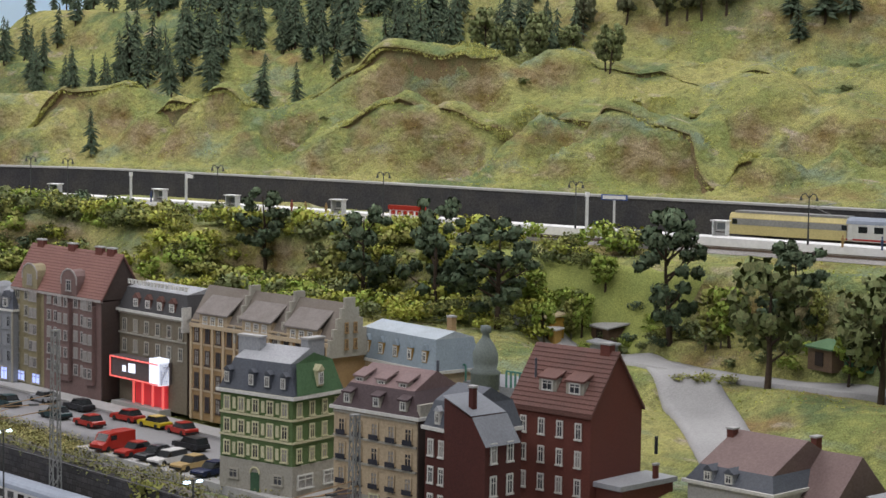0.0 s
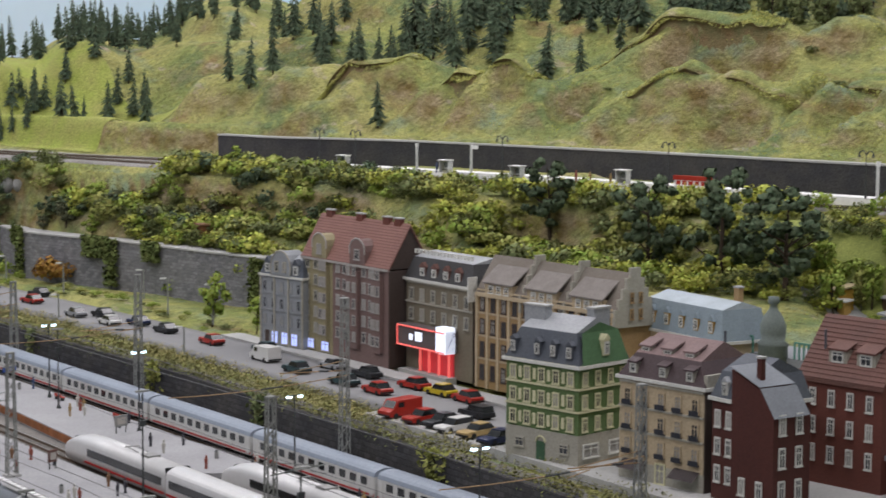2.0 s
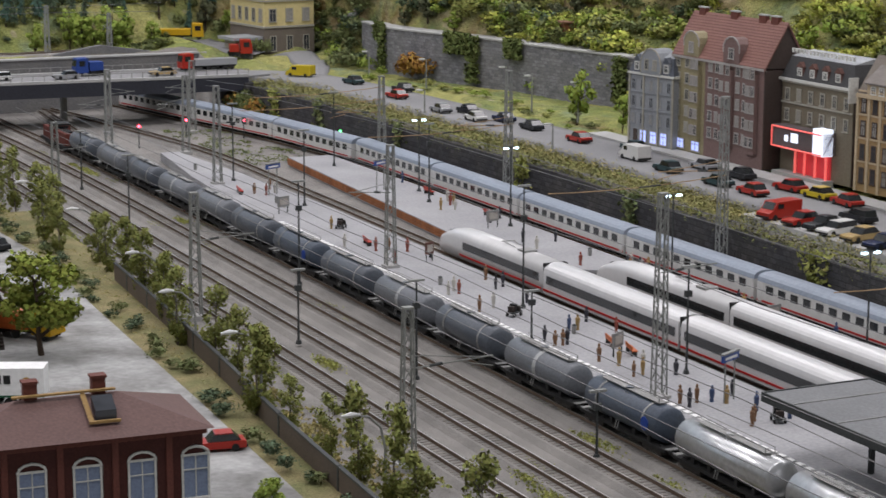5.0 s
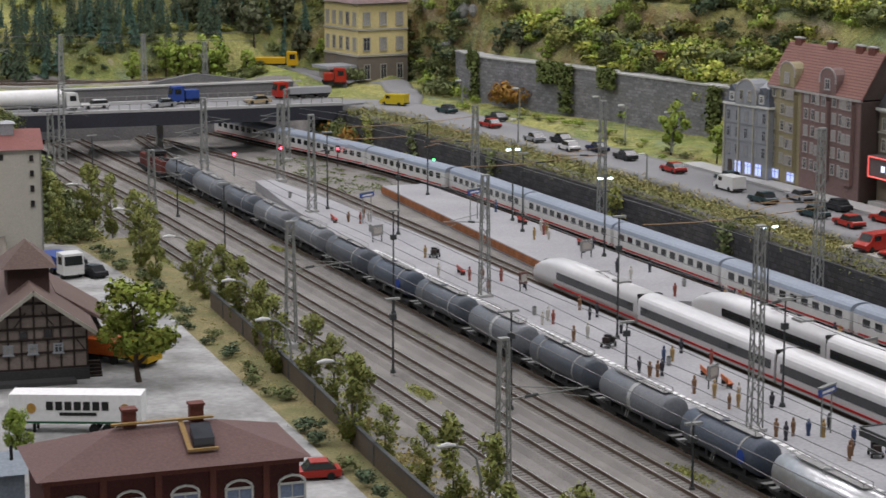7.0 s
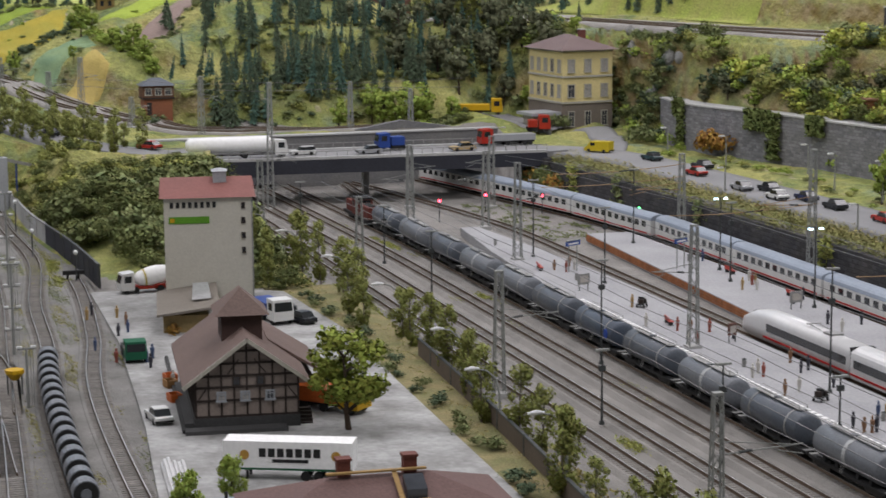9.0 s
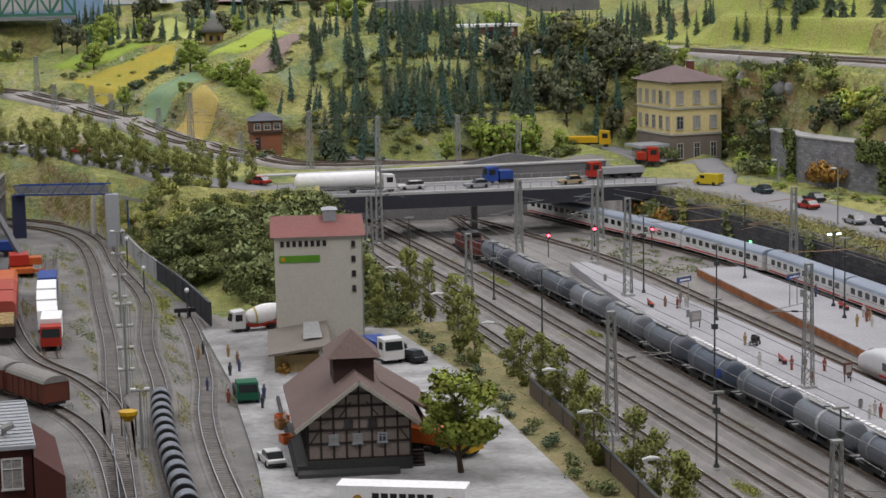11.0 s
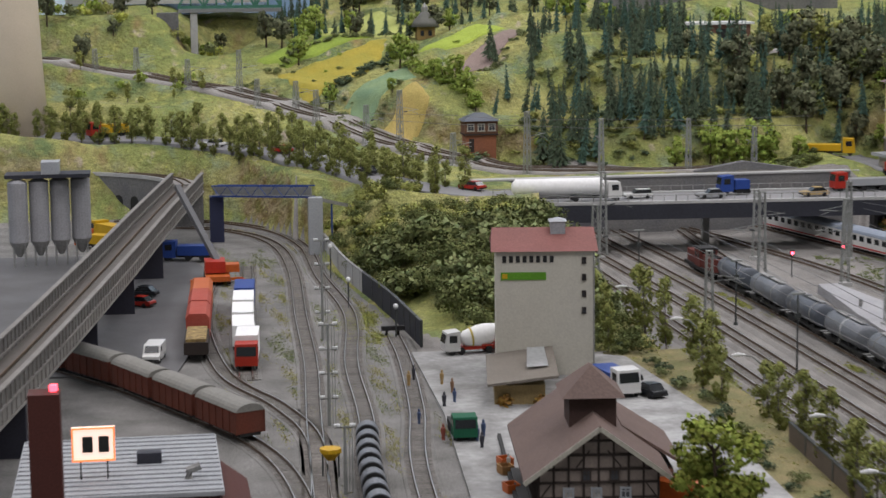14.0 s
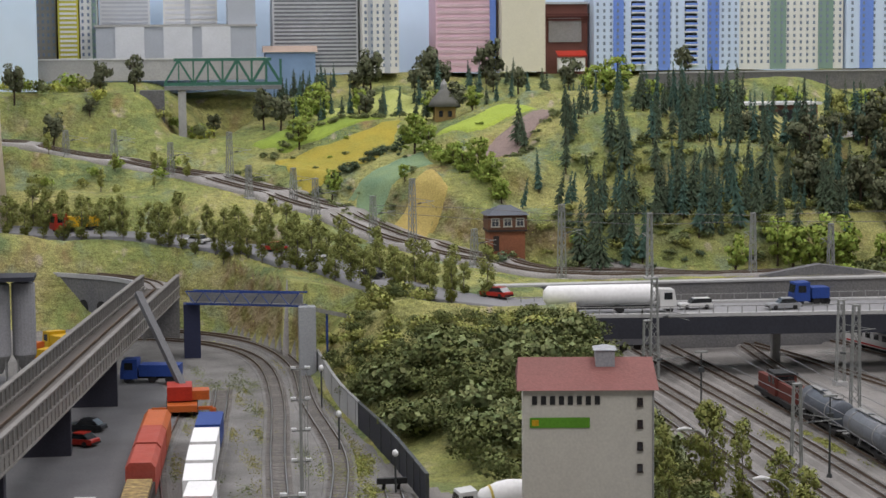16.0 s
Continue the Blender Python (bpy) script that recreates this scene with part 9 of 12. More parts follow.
# ---- platform canopies ----
def canopy(x0, x1, y0, y1, posts, z=0.07):
    top = thing("platform_canopy", "flat dark grey platform canopy on steel posts", "canopy", None, "platform canopies")
    felt = paint("grey_roof_felt", (0.19, 0.195, 0.2), second=(0.145, 0.15, 0.155), rough=0.8, patch=14)
    roof = part("roof", G().box(x0, y0, z, x1, y1, z + 0.003), felt, top)
    part("fascia", G().box(x0 - 0.0015, y0, z - 0.004, x0, y1, z + 0.004).box(x1, y0, z - 0.004, x1 + 0.0015, y1, z + 0.004).box(x0 - 0.0015, y1, z - 0.004, x1 + 0.0015, y1 + 0.0015, z + 0.004), DARKPOLE, roof)
    for i in range(int((y1 - y0) / 0.06)):
        y = y1 - 0.04 - 0.06 * i
        part("roof_seam", G().box(x0, y - 0.0006, z + 0.003, x1, y + 0.0006, z + 0.0037), GALV, roof)
    y = y1 - 0.06
    while y > y0:
        p = part("post", G().bar((posts, y, 0.012), (posts, y, z), 0.004), DARKPOLE, top)
        part("bracket", G().bar((posts, y, z - 0.014), (x0 + 0.01, y, z - 0.001), 0.002).bar((posts, y, z - 0.014), (x1 - 0.01, y, z - 0.001), 0.002), DARKPOLE, p)
        y -= 0.11
    return top


canopy(0.045, 0.152, -2.2, -1.03, 0.112)
canopy(0.318, 0.39, -2.2, -1.03, 0.35)


# ---- street and yard lamps ----
def street_lamp(m, tall, reach, label="grey street lamp with a flat head"):
    top = thing("street_lamp", label, "street lamp", m, "street lamps")
    part("post", G().tube([(0, 0, 0), (0, 0, tall * 0.5), (0, 0, tall)], [0.0018, 0.0014, 0.001], 6), POLE, top)
    part("arm", G().bar((0, 0, tall), (-reach, 0, tall + 0.001), 0.0012), POLE, top)
    part("lamp_head", G().box(-reach - 0.006, -0.0022, tall - 0.0008, -reach + 0.004, 0.0022, tall + 0.0018), LAMPHEAD, top)
    return top


for x, y, z in ((0.733, 0.8, 0.135), (0.698, 0.474, 0.144), (0.69, 0.62, 0.14), (0.66, 0.98, 0.135), (0.64, 1.2, 0.13), (0.51, 0.66, 0.12), (0.505, 0.2, 0.12)):
    street_lamp(pose(x, y, 0.078), z - 0.078, 0.008)


def whip_lamp(m, tall):
    top = thing("street_lamp", "grey curved whip lamp beside the goods yard", "street lamp", m, "whip lamps of the yard")
    part("post", G().tube([(0, 0, 0), (0, 0, tall * 0.6), (-0.004, 0, tall * 0.86), (-0.014, 0, tall), (-0.026, 0, tall * 1.04)], [0.0016, 0.0013, 0.0011, 0.001, 0.0009], 6), POLE, top)
    part("lamp_head", G().tube([(-0.022, 0, tall * 1.04), (-0.030, 0, tall * 1.05), (-0.038, 0, tall * 1.04)], [0.0012, 0.0024, 0.0012], 8), LAMPHEAD, top, "pale lamp glass")
    return top


for x, y, z in ((-0.268, -0.677, 0.078), (-0.262, -0.95, 0.07), (-0.25, -0.43, 0.066), (-0.218, -0.2, 0.062), (-0.203, 0.115, 0.06), (-0.215, 0.34, 0.062), (-0.225, 0.59, 0.062), (-0.275, -1.2, 0.07), (-0.23, 0.8, 0.06)):
    whip_lamp(pose(x, y, 0), z)


def yard_mast(m, tall, arms):
    top = thing("yard_light_mast", "tall grey yard mast with short cross arms", "mast", m, "yard masts")
    part("pole", G().tube([(0, 0, 0), (0, 0, tall)], [0.0022, 0.0014], 7), POLE, top)
    for k in range(arms):
        z = tall * (1 - 0.24 * k)
        a = part("cross_arm", G().bar((-0.01, 0, z), (0.01, 0, z), 0.0018), POLE, top)
        for s in (-1, 1):
            part("floodlight", G().box(s * 0.0075 - 0.0028, -0.003, z + 0.0008, s * 0.0075 + 0.0028, 0.002, z + 0.003), LAMPHEAD, a)
    part("ladder", G().bar((0.004, 0, 0), (0.004, 0, tall), 0.0007).bar((0.007, 0, 0), (0.007, 0, tall), 0.0007), POLE, top)
    return top


for x, y, z, n in ((-0.659, 0.622, 0.136, 4), (-0.697, 0.119, 0.114, 4), (-0.708, -0.168, 0.067, 1)):
    yard_mast(pose(x, y, 0), z, n)
hopper = thing("hopper", "yellow steel hopper on legs between the yard tracks", "hopper", pose(-0.716, -0.10, 0))
part("bowl", G().tube([(0, 0, 0.018), (0, 0, 0.026), (0, 0, 0.03)], [0.004, 0.011, 0.011], 8), YELLOW, hopper)
for s in (-1, 1):
    part("leg", G().bar((s * 0.008, 0, 0), (s * 0.008, 0, 0.026), 0.0016), DARKPOLE, hopper)
for x, y, z in ((-0.56, 0.62, 0.04), (-0.60, 0.86, 0.04), (-0.60, 1.14, 0.05)):
    bl = thing("bollard_lamp", "short post with a white globe lamp", "lamp post", pose(x, y, 0), "globe lamps")
    part("post", G().tube([(0, 0, 0), (0, 0, z)], 0.0011, 6), DARKPOLE, bl)
    part("globe", G().tube([(0, 0, z - 0.0005), (0, 0, z + 0.002), (0, 0, z + 0.0055), (0, 0, z + 0.0075)], [0.001, 0.0034, 0.0034, 0.001], 8), LAMPHEAD, bl, smooth=True)


# ---- fences ----
def plate_fence(name, pts, tall, label, material, cap):
    line = smooth_line([(x, y, 0) for x, y in pts], 8)
    top = thing(name, label, "fence", group="yard fences")
    part("panel", G().sweep([(-0.0012, 0), (0.0012, 0), (0.0012, tall), (-0.0012, tall)], line), material, top)
    part("rail", G().sweep([(-0.002, tall), (0.002, tall), (0.002, tall + 0.0016), (-0.002, tall + 0.0016)], line), cap, top)
    for p in line[::3]:
        part("post", G().box(p.x - 0.0018, p.y - 0.0018, 0, p.x + 0.0018, p.y + 0.0018, tall + 0.002), cap, top)
    return top


plate_fence("yard_fence", [(-0.585, 1.42), (-0.578, 1.15), (-0.565, 0.98)], 0.034, "grey concrete fence along the bank", CONCRETE, GALV)
plate_fence("yard_fence", [(-0.565, 0.98), (-0.548, 0.8), (-0.54, 0.66), (-0.535, 0.55)], 0.034, "dark mesh fence along the bank", BLUEGREY, DARKPOLE)
plate_fence("yard_fence", [(-0.318, -1.4), (-0.283, -0.8), (-0.265, -0.602), (-0.243, -0.32), (-0.226, -0.05)], 0.022, "dark brown wall beside the young trees", paint("brown_fence", (0.12, 0.095, 0.075)), DARKPOLE)
buffer_stop = thing("buffer_stop", "dark wooden buffer stop at the loading track", "buffer stop", pose(-0.563, 0.63, 0))
part("beam", G().box(-0.016, -0.003, 0.009, 0.016, 0.003, 0.015), BLACK, buffer_stop)
for s in (-1, 1):
    part("strut", G().bar((s * 0.008, 0.012, 0), (s * 0.008, 0, 0.012), 0.003), BLACK, buffer_stop)

# ---- the upper station ----
UP = 0.314


def twin_lamp(m, tall=0.068):
    top = thing("platform_lamp", "black ornamental twin lamp on the upper platform", "lamp post", m, "twin lamps of the upper platform")
    part("post", G().tube([(0, 0, 0), (0, 0, tall * 0.4), (0, 0, tall)], [0.0015, 0.001, 0.0007], 6), DARKPOLE, top)
    for s in (-1, 1):
        a = part("arm", G().tube([(0, 0, tall * 0.93), (0, s * 0.005, tall * 1.02), (0, s * 0.01, tall * 1.0), (0, s * 0.0115, tall * 0.94)], 0.0008, 5), DARKPOLE, top)
        part("lantern", G().tube([(0, s * 0.0115, tall * 0.95), (0, s * 0.0115, tall * 0.88)], [0.0012, 0.0022], 6), DARKPOLE, a)
    return top


for x, y in ((1.035, 0.70), (1.045, 0.594), (1.13, 0.272), (1.235, -0.024), (1.31, -0.371), (1.37, -0.75)):
    twin_lamp(pose(x, y, UP, 0, 0, 15))


def kiosk(m, label="small white glazed shelter on the upper platform"):
    top = thing("shelter", label, "shelter", m, "shelters of the upper platform")
    part("back", G().box(0.006, -0.0105, 0, 0.0072, 0.0105, 0.021), WHITE, top)
    for s in (-1, 1):
        part("side", G().box(-0.005, s * 0.0105 - 0.0005, 0, 0.006, s * 0.0105 + 0.0005, 0.021), LAMPHEAD, top)
    part("roof", G().box(-0.0075, -0.0125, 0.021, 0.0085, 0.0125, 0.0225), WHITE, top)
    part("window", G().box(0.0052, -0.008, 0.009, 0.0059, 0.008, 0.018), paint("grey_glass", (0.22, 0.24, 0.25), rough=0.2), top)
    part("seat", G().box(0.0, -0.008, 0.005, 0.0055, 0.008, 0.006), TIMBER, top)
    return top


for x, y in ((1.13, 0.438), (1.135, 0.238), (1.215, 0.063), (1.39, -0.58), (1.06, 0.66)):
    kiosk(pose(x, y, UP, 0, 0, 12))
for x, y, h, sg in ((1.095, 0.474, 0.05, False), (1.125, 0.354, 0.052, True), (1.308, -0.396, 0.055, False)):
    ps = thing("sign_post", "white sign post on the upper platform", "sign", pose(x, y, UP), "upper sign posts")
    part("post", G().box(-0.0012, -0.0022, 0, 0.0012, 0.0022, h), LAMPHEAD, ps)
    part("board", G().box(-0.0015, -0.003, h - 0.007, 0.0015, 0.003, h) if not sg else G().box(-0.0015, -0.018, h - 0.007, 0.0015, -0.0023, h - 0.001), WHITE, ps)
us = thing("station_sign", "white station name sign on a post of the upper platform", "sign", pose(1.335, -0.425, UP, 0, 0, 25))
part("post", G().box(-0.001, -0.0016, 0, 0.001, 0.0016, 0.044), LAMPHEAD, us)
ub = part("board", G().box(-0.0012, -0.02, 0.044, 0.0012, 0.02, 0.052), BLUESIGN, us)
part("lettering_bar", G().box(-0.0018, -0.0175, 0.0455, -0.0011, 0.0175, 0.0505), WHITE, ub, "plain white bar of lettering")
rb = thing("market_stand", "long red and white stand on the upper platform", "stand", pose(1.27, -0.041, UP, 0, 0, 12))
part("counter", G().box(-0.004, -0.032, 0, 0.004, 0.032, 0.009), WHITE, rb)
part("rail", G().box(-0.0048, -0.034, 0.009, 0.0048, 0.034, 0.016), REDP, rb)
for k in range(5):
    part("panel", G().box(-0.0046, -0.028 + 0.012 * k, 0.002, -0.0039, -0.02 + 0.012 * k, 0.008), REDP, rb)
for x, y in ((1.175, 0.132), (1.185, 0.109), (1.2, 0.075), (1.293, -0.425), (1.12, 0.45), (1.14, 0.25), (1.38, -0.80), (1.385, -0.86)):
    figurine(x, y, UP, "upper platform")
# garden huts beside the lane
for x, y, s, wall, roofm, lab in ((1.085, -0.545, 1.0, paint("yellow_boards", (0.5, 0.31, 0.09)), LAMPHEAD, "small yellow boarded garden hut with pale roof"), (1.10, -0.63, 1.2, GREYW, ZINC, "small grey garden hut with flat roof"), (1.155, -1.0, 1.4, paint("green_boards", (0.06, 0.17, 0.09)), paint("green_felt", (0.1, 0.24, 0.13)), "small green garden hut with green roof")):
    ht = thing("garden_hut", lab, "hut", pose(x, y, level(x, y) + 0.001, 0, 0, 20) @ Matrix.Diagonal((s, s, s, 1)), "garden huts")
    part("wall", G().box(-0.011, -0.012, -0.004, 0.011, 0.012, 0.016), wall, ht)
    part("roof", G().extrude_x([(-0.015, 0.015), (0.015, 0.019), (0.015, 0.021), (-0.015, 0.017)], -0.014, 0.014), roofm, ht)
    part("door", G().box(-0.0116, -0.003, 0, -0.011, 0.004, 0.012), TIMBER, ht)

# ---- the hill's fields, the far bridge and the model town behind ----
def field(name, corners, material, label, lift=0.0035, n=22):
    """A sheet on the ground between four corners."""
    a, b, c, d = (Vector(p) for p in corners)
    g = G()
    for j in range(n + 1):
        for i in range(n + 1):
            u, w = i / n, j / n
            p = a.lerp(b, u).lerp(d.lerp(c, u), w)
            p += Vector((0.008 * noise.noise(Vector((p.x * 30, p.y * 30, 1))), 0.008 * noise.noise(Vector((p.x * 30, p.y * 30, 9)))))
            rim = 0.004 if i in (0, n) or j in (0, n) else 0
            g.v.append((p.x, p.y, level(p.x, p.y, lift - rim)))
    g.f = [(j * (n + 1) + i, j * (n + 1) + i + 1, (j + 1) * (n + 1) + i + 1, (j + 1) * (n + 1) + i) for j in range(n) for i in range(n)]
    return tagged(part(name, g, material, smooth=True), label, "field", kind="structure")


def crop(name, a, b, grain=500):
    return mat(name, a, 0.95, vary=0.3, grain=grain, patch=22, second=b, mix=0.8, bump=0.6)


field("ochre_field", ((-0.590, 2.475), (-0.540, 2.275), (-0.405, 2.305), (-0.335, 2.53)), crop("ochre_crop", (0.36, 0.29, 0.045), (0.27, 0.26, 0.05)), "ochre grain field on the hillside", n=36)
field("ploughed_field", ((-0.250, 2.205), (-0.213, 2.12), (-0.058, 2.31), (-0.068, 2.395)), crop("ploughed_earth", (0.27, 0.205, 0.18), (0.2, 0.15, 0.13)), "brown ploughed field on the hill", n=30)
field("blue_green_field", ((-0.47, 2.20), (-0.44, 2.115), (-0.318, 2.19), (-0.318, 2.30)), crop("blue_green_crop", (0.16, 0.25, 0.15), (0.2, 0.27, 0.13)), "blue-green crop strip on the hillside")
field("straw_field", ((-0.436, 2.06), (-0.39, 1.98), (-0.31, 2.045), (-0.32, 2.13)), crop("straw_crop", (0.46, 0.35, 0.12), (0.37, 0.3, 0.09)), "straw-coloured stubble field on the hillside")
field("bright_meadow", ((-0.285, 2.41), (-0.232, 2.325), (-0.078, 2.41), (-0.13, 2.47)), crop("bright_meadow_green", (0.33, 0.41, 0.06), (0.27, 0.35, 0.06)), "bright green meadow on the hilltop")
field("pale_meadow", ((-0.52, 2.74), (-0.41, 2.575), (-0.25, 2.66), (-0.32, 2.8)), crop("pale_meadow_green", (0.44, 0.47, 0.16), (0.36, 0.41, 0.11)), "pale green meadow on the hilltop", n=30)
field("lawn", ((1.09, -0.36), (1.125, -0.66), (1.225, -0.70), (1.155, -0.36)), crop("lawn_green", (0.29, 0.32, 0.09), (0.21, 0.255, 0.075)), "bright lawn below the upper station", lift=0.003, n=30)
field("hill_meadow", ((0.78, 2.42), (0.985, 1.60), (1.22, 1.60), (1.12, 2.45)), crop("hill_meadow_green", (0.29, 0.34, 0.075), (0.31, 0.30, 0.1), 250), "bright green meadow above the upper line", lift=0.006, n=60)
field("green_meadow", ((-0.63, 2.57), (-0.57, 2.50), (-0.36, 2.56), (-0.43, 2.66)), crop("meadow_green", (0.25, 0.33, 0.05), (0.19, 0.27, 0.05)), "green meadow above the grain field", n=30)
road_strip("line_ballast", [(0.185, 1.64), (0.085, 1.675), (-0.02, 1.715), (-0.178, 1.78)] + [(x + 0.017, y + 0.017) for x, y, _ in HILL_LINE[::-1][1:]], 0.115, PALEBALLAST, "pale ballast bed of the main line", lift=0.0035)


def signal_hut():
    x0, x1, y0, y1 = -0.262, -0.202, 1.868, 1.918
    z = 0.124
    top = thing("signal_hut", "tall brick signal hut with grey roof below the hill", "hut")
    part("wall", G().box(x0, y0, z - 0.03, x1, y1, z + 0.036), paint("orange_brown_brick", (0.25, 0.095, 0.045), second=(0.19, 0.08, 0.05)), top)
    part("upper_storey", G().box(x0 - 0.003, y0 - 0.003, z + 0.036, x1 + 0.003, y1, z + 0.064), paint("brown_hut_boards", (0.13, 0.062, 0.035), second=(0.09, 0.045, 0.03)), top, "dark brown boarded upper storey")
    part("roof", G().add([(x0 - 0.008, y0 - 0.009, z + 0.063), (x1 + 0.008, y0 - 0.009, z + 0.063), (x1 + 0.008, y1 + 0.006, z + 0.063), (x0 - 0.008, y1 + 0.006, z + 0.063), (x0 + 0.02, 1.893, z + 0.078), (x1 - 0.02, 1.893, z + 0.078)], [(0, 1, 5, 4), (1, 2, 5), (2, 3, 4, 5), (3, 0, 4), (3, 2, 1, 0)]), SLATE, top)
    for k in range(3):
        window(top, x0 + 0.009 + 0.021 * k, y0 - 0.003, z + 0.044, 0.012, 0.013, "s", STONEB)
    part("door", G().box(x0 + 0.006, y0 - 0.0008, z + 0.002, x0 + 0.016, y0, z + 0.028), TIMBER, top)
    part("beam", G().box(x0 - 0.004, y0 - 0.0045, z + 0.035, x1 + 0.004, y1 + 0.001, z + 0.038), TIMBER, top)


def black_house():
    x0, x1, y0, y1 = -0.155, -0.06, 1.55, 1.60
    z = level(-0.1, 1.57, -0.003)
    top = thing("line_shed", "low black railway shed with a chimney", "shed")
    part("wall", G().box(x0, y0, z, x1, y1, z + 0.017), paint("tarred_boards", (0.04, 0.036, 0.034)), top)
    part("roof", G().extrude_x([(y0 - 0.005, z + 0.016), (y1 + 0.005, z + 0.016), (0.5 * (y0 + y1), z + 0.03)], x0 - 0.006, x1 + 0.006), paint("black_felt", (0.055, 0.055, 0.06)), top)
    chimney(top, -0.11, 1.575, z + 0.022, z + 0.046, 0.007, 0.007, BRICK)
    for k in range(4):
        part("window", G().box(x0 + 0.012 + 0.022 * k, y0 - 0.0008, z + 0.006, x0 + 0.022 + 0.022 * k, y0, z + 0.014), TRIMWHITE, top)


def truss_bridge():
    top = thing("truss_bridge", "green steel truss railway bridge over the valley", "bridge")
    green = paint("bridge_green", (0.045, 0.15, 0.105), second=(0.06, 0.17, 0.125), rough=0.6)
    x0, x1, z0, z1 = -0.80, -0.56, 0.395, 0.445
    for y in (2.735, 2.775):
        tr = part("truss", G().bar((x0, y, z0), (x1, y, z0), 0.006).bar((x0 + 0.02, y, z1), (x1 - 0.02, y, z1), 0.006), green, top)
        n = 8
        for k in range(n):
            a, b = x0 + (x1 - x0) * k / n, x0 + (x1 - x0) * (k + 1) / n
            za, zb = (z0, z1) if k % 2 == 0 else (z1, z0)
            part("diagonal", G().bar((a, y, za), (b, y, zb), 0.0042), green, tr)
            part("upright", G().bar((b, y, z0), (b, y, z1), 0.0028), green, tr)
    for k in range(7):
        x = x0 + 0.03 + 0.03 * k
        part("top_brace", G().bar((x, 2.735, z1), (x, 2.775, z1), 0.003), green, top)
    part("deck", G().box(x0, 2.73, z0 - 0.012, x1, 2.78, z0 - 0.004), paint("grey_deck", (0.2, 0.21, 0.21)), top)
    part("pier", G().box(-0.772, 2.735, 0.2, -0.756, 2.775, z0 - 0.012), CONCRETE, top)
    part("abutment", G().prism([(-0.85, 2.73), (-0.80, 2.72), (-0.80, 2.79), (-0.85, 2.79)], 0.2, z0 - 0.012), STONEWALL, top)


for build in (signal_hut, black_house, truss_bridge):
    build()
wall_strip("wall_guard", [(-1.9, 2.95), (-0.75, 2.94), (-0.58, 2.96)], 0.40, 0.445, 0.012, CONCRETE, "grey guard wall of the far line", LAMPHEAD)
wall_strip("wall_viaduct_far", [(0.17, 2.62), (0.26, 2.70), (0.5, 2.74), (0.8, 2.75)], 0.37, 0.408, 0.012, STONEWALL, "dark grey parapet of the far curved road", CONCRETE)
road_strip("far_ballast", [(0.70, 2.02), (0.585, 2.2), (0.46, 2.30), (0.31, 2.335), (0.14, 2.38)], 0.085, PALEBALLAST, "pale ballast before the brown hall on the hill", lift=0.005)


def depot_hall():
    top = thing("depot_hall", "low brown hall with a flat white roof", "hall")
    x0, x1, y0, y1 = 0.318, 0.468, 2.37, 2.45
    z = level(0.42, 2.37, -0.004)
    part("wall", G().box(x0 + 0.055, y0, z - 0.03, x1, y1, z + 0.055), paint("brown_boards", (0.13, 0.065, 0.045)), top)
    part("roof", G().box(x0, y0 - 0.01, z + 0.055, x1 + 0.006, y1, z + 0.06), LAMPHEAD, top)
    # Black plate on the closed wall, painted as the hall's shaded inside.
    part("opening", G().box(x0 + 0.07, y0 - 0.001, z + 0.01, x0 + 0.12, y0 + 0.001, z + 0.045), BLACK, top)
    part("sign", G().box(x0 + 0.13, y0 - 0.002, z + 0.042, x1 - 0.01, y0, z + 0.052), STONEB, top)
    for k in range(3):
        part("post", G().bar((x0 + 0.004, y0 - 0.006 + 0.03 * k, z), (x0 + 0.004, y0 - 0.006 + 0.03 * k, z + 0.055), 0.003), TIMBER, top)


def domed_chapel():
    x, y = -0.25, 2.52
    z = level(x, y, -0.004)
    top = thing("domed_tower", "small brown tower with a grey dome on the hill", "tower", pose(x, y, z))
    part("wall", G().box(-0.02, -0.02, 0, 0.02, 0.02, 0.03), paint("ochre_boards", (0.25, 0.17, 0.06)), top)
    part("roof", G().tube([(0, 0, 0.03), (0, 0, 0.042), (0, 0, 0.056), (0, 0, 0.064)], [0.034, 0.028, 0.015, 0.008], 10), paint("dome_grey", (0.12, 0.12, 0.105)), top, smooth=True)
    part("lantern", G().tube([(0, 0, 0.064), (0, 0, 0.074), (0, 0, 0.084)], [0.007, 0.007, 0.0008], 8), GALV, top)
    for s in (-1, 1):
        part("window", G().box(s * 0.009 - 0.004, -0.0206, 0.01, s * 0.009 + 0.004, -0.02, 0.022), TRAINGLASS, top)


depot_hall()
domed_chapel()
PANE = paint("far_window_blue_grey", (0.2, 0.25, 0.33), rough=0.3)


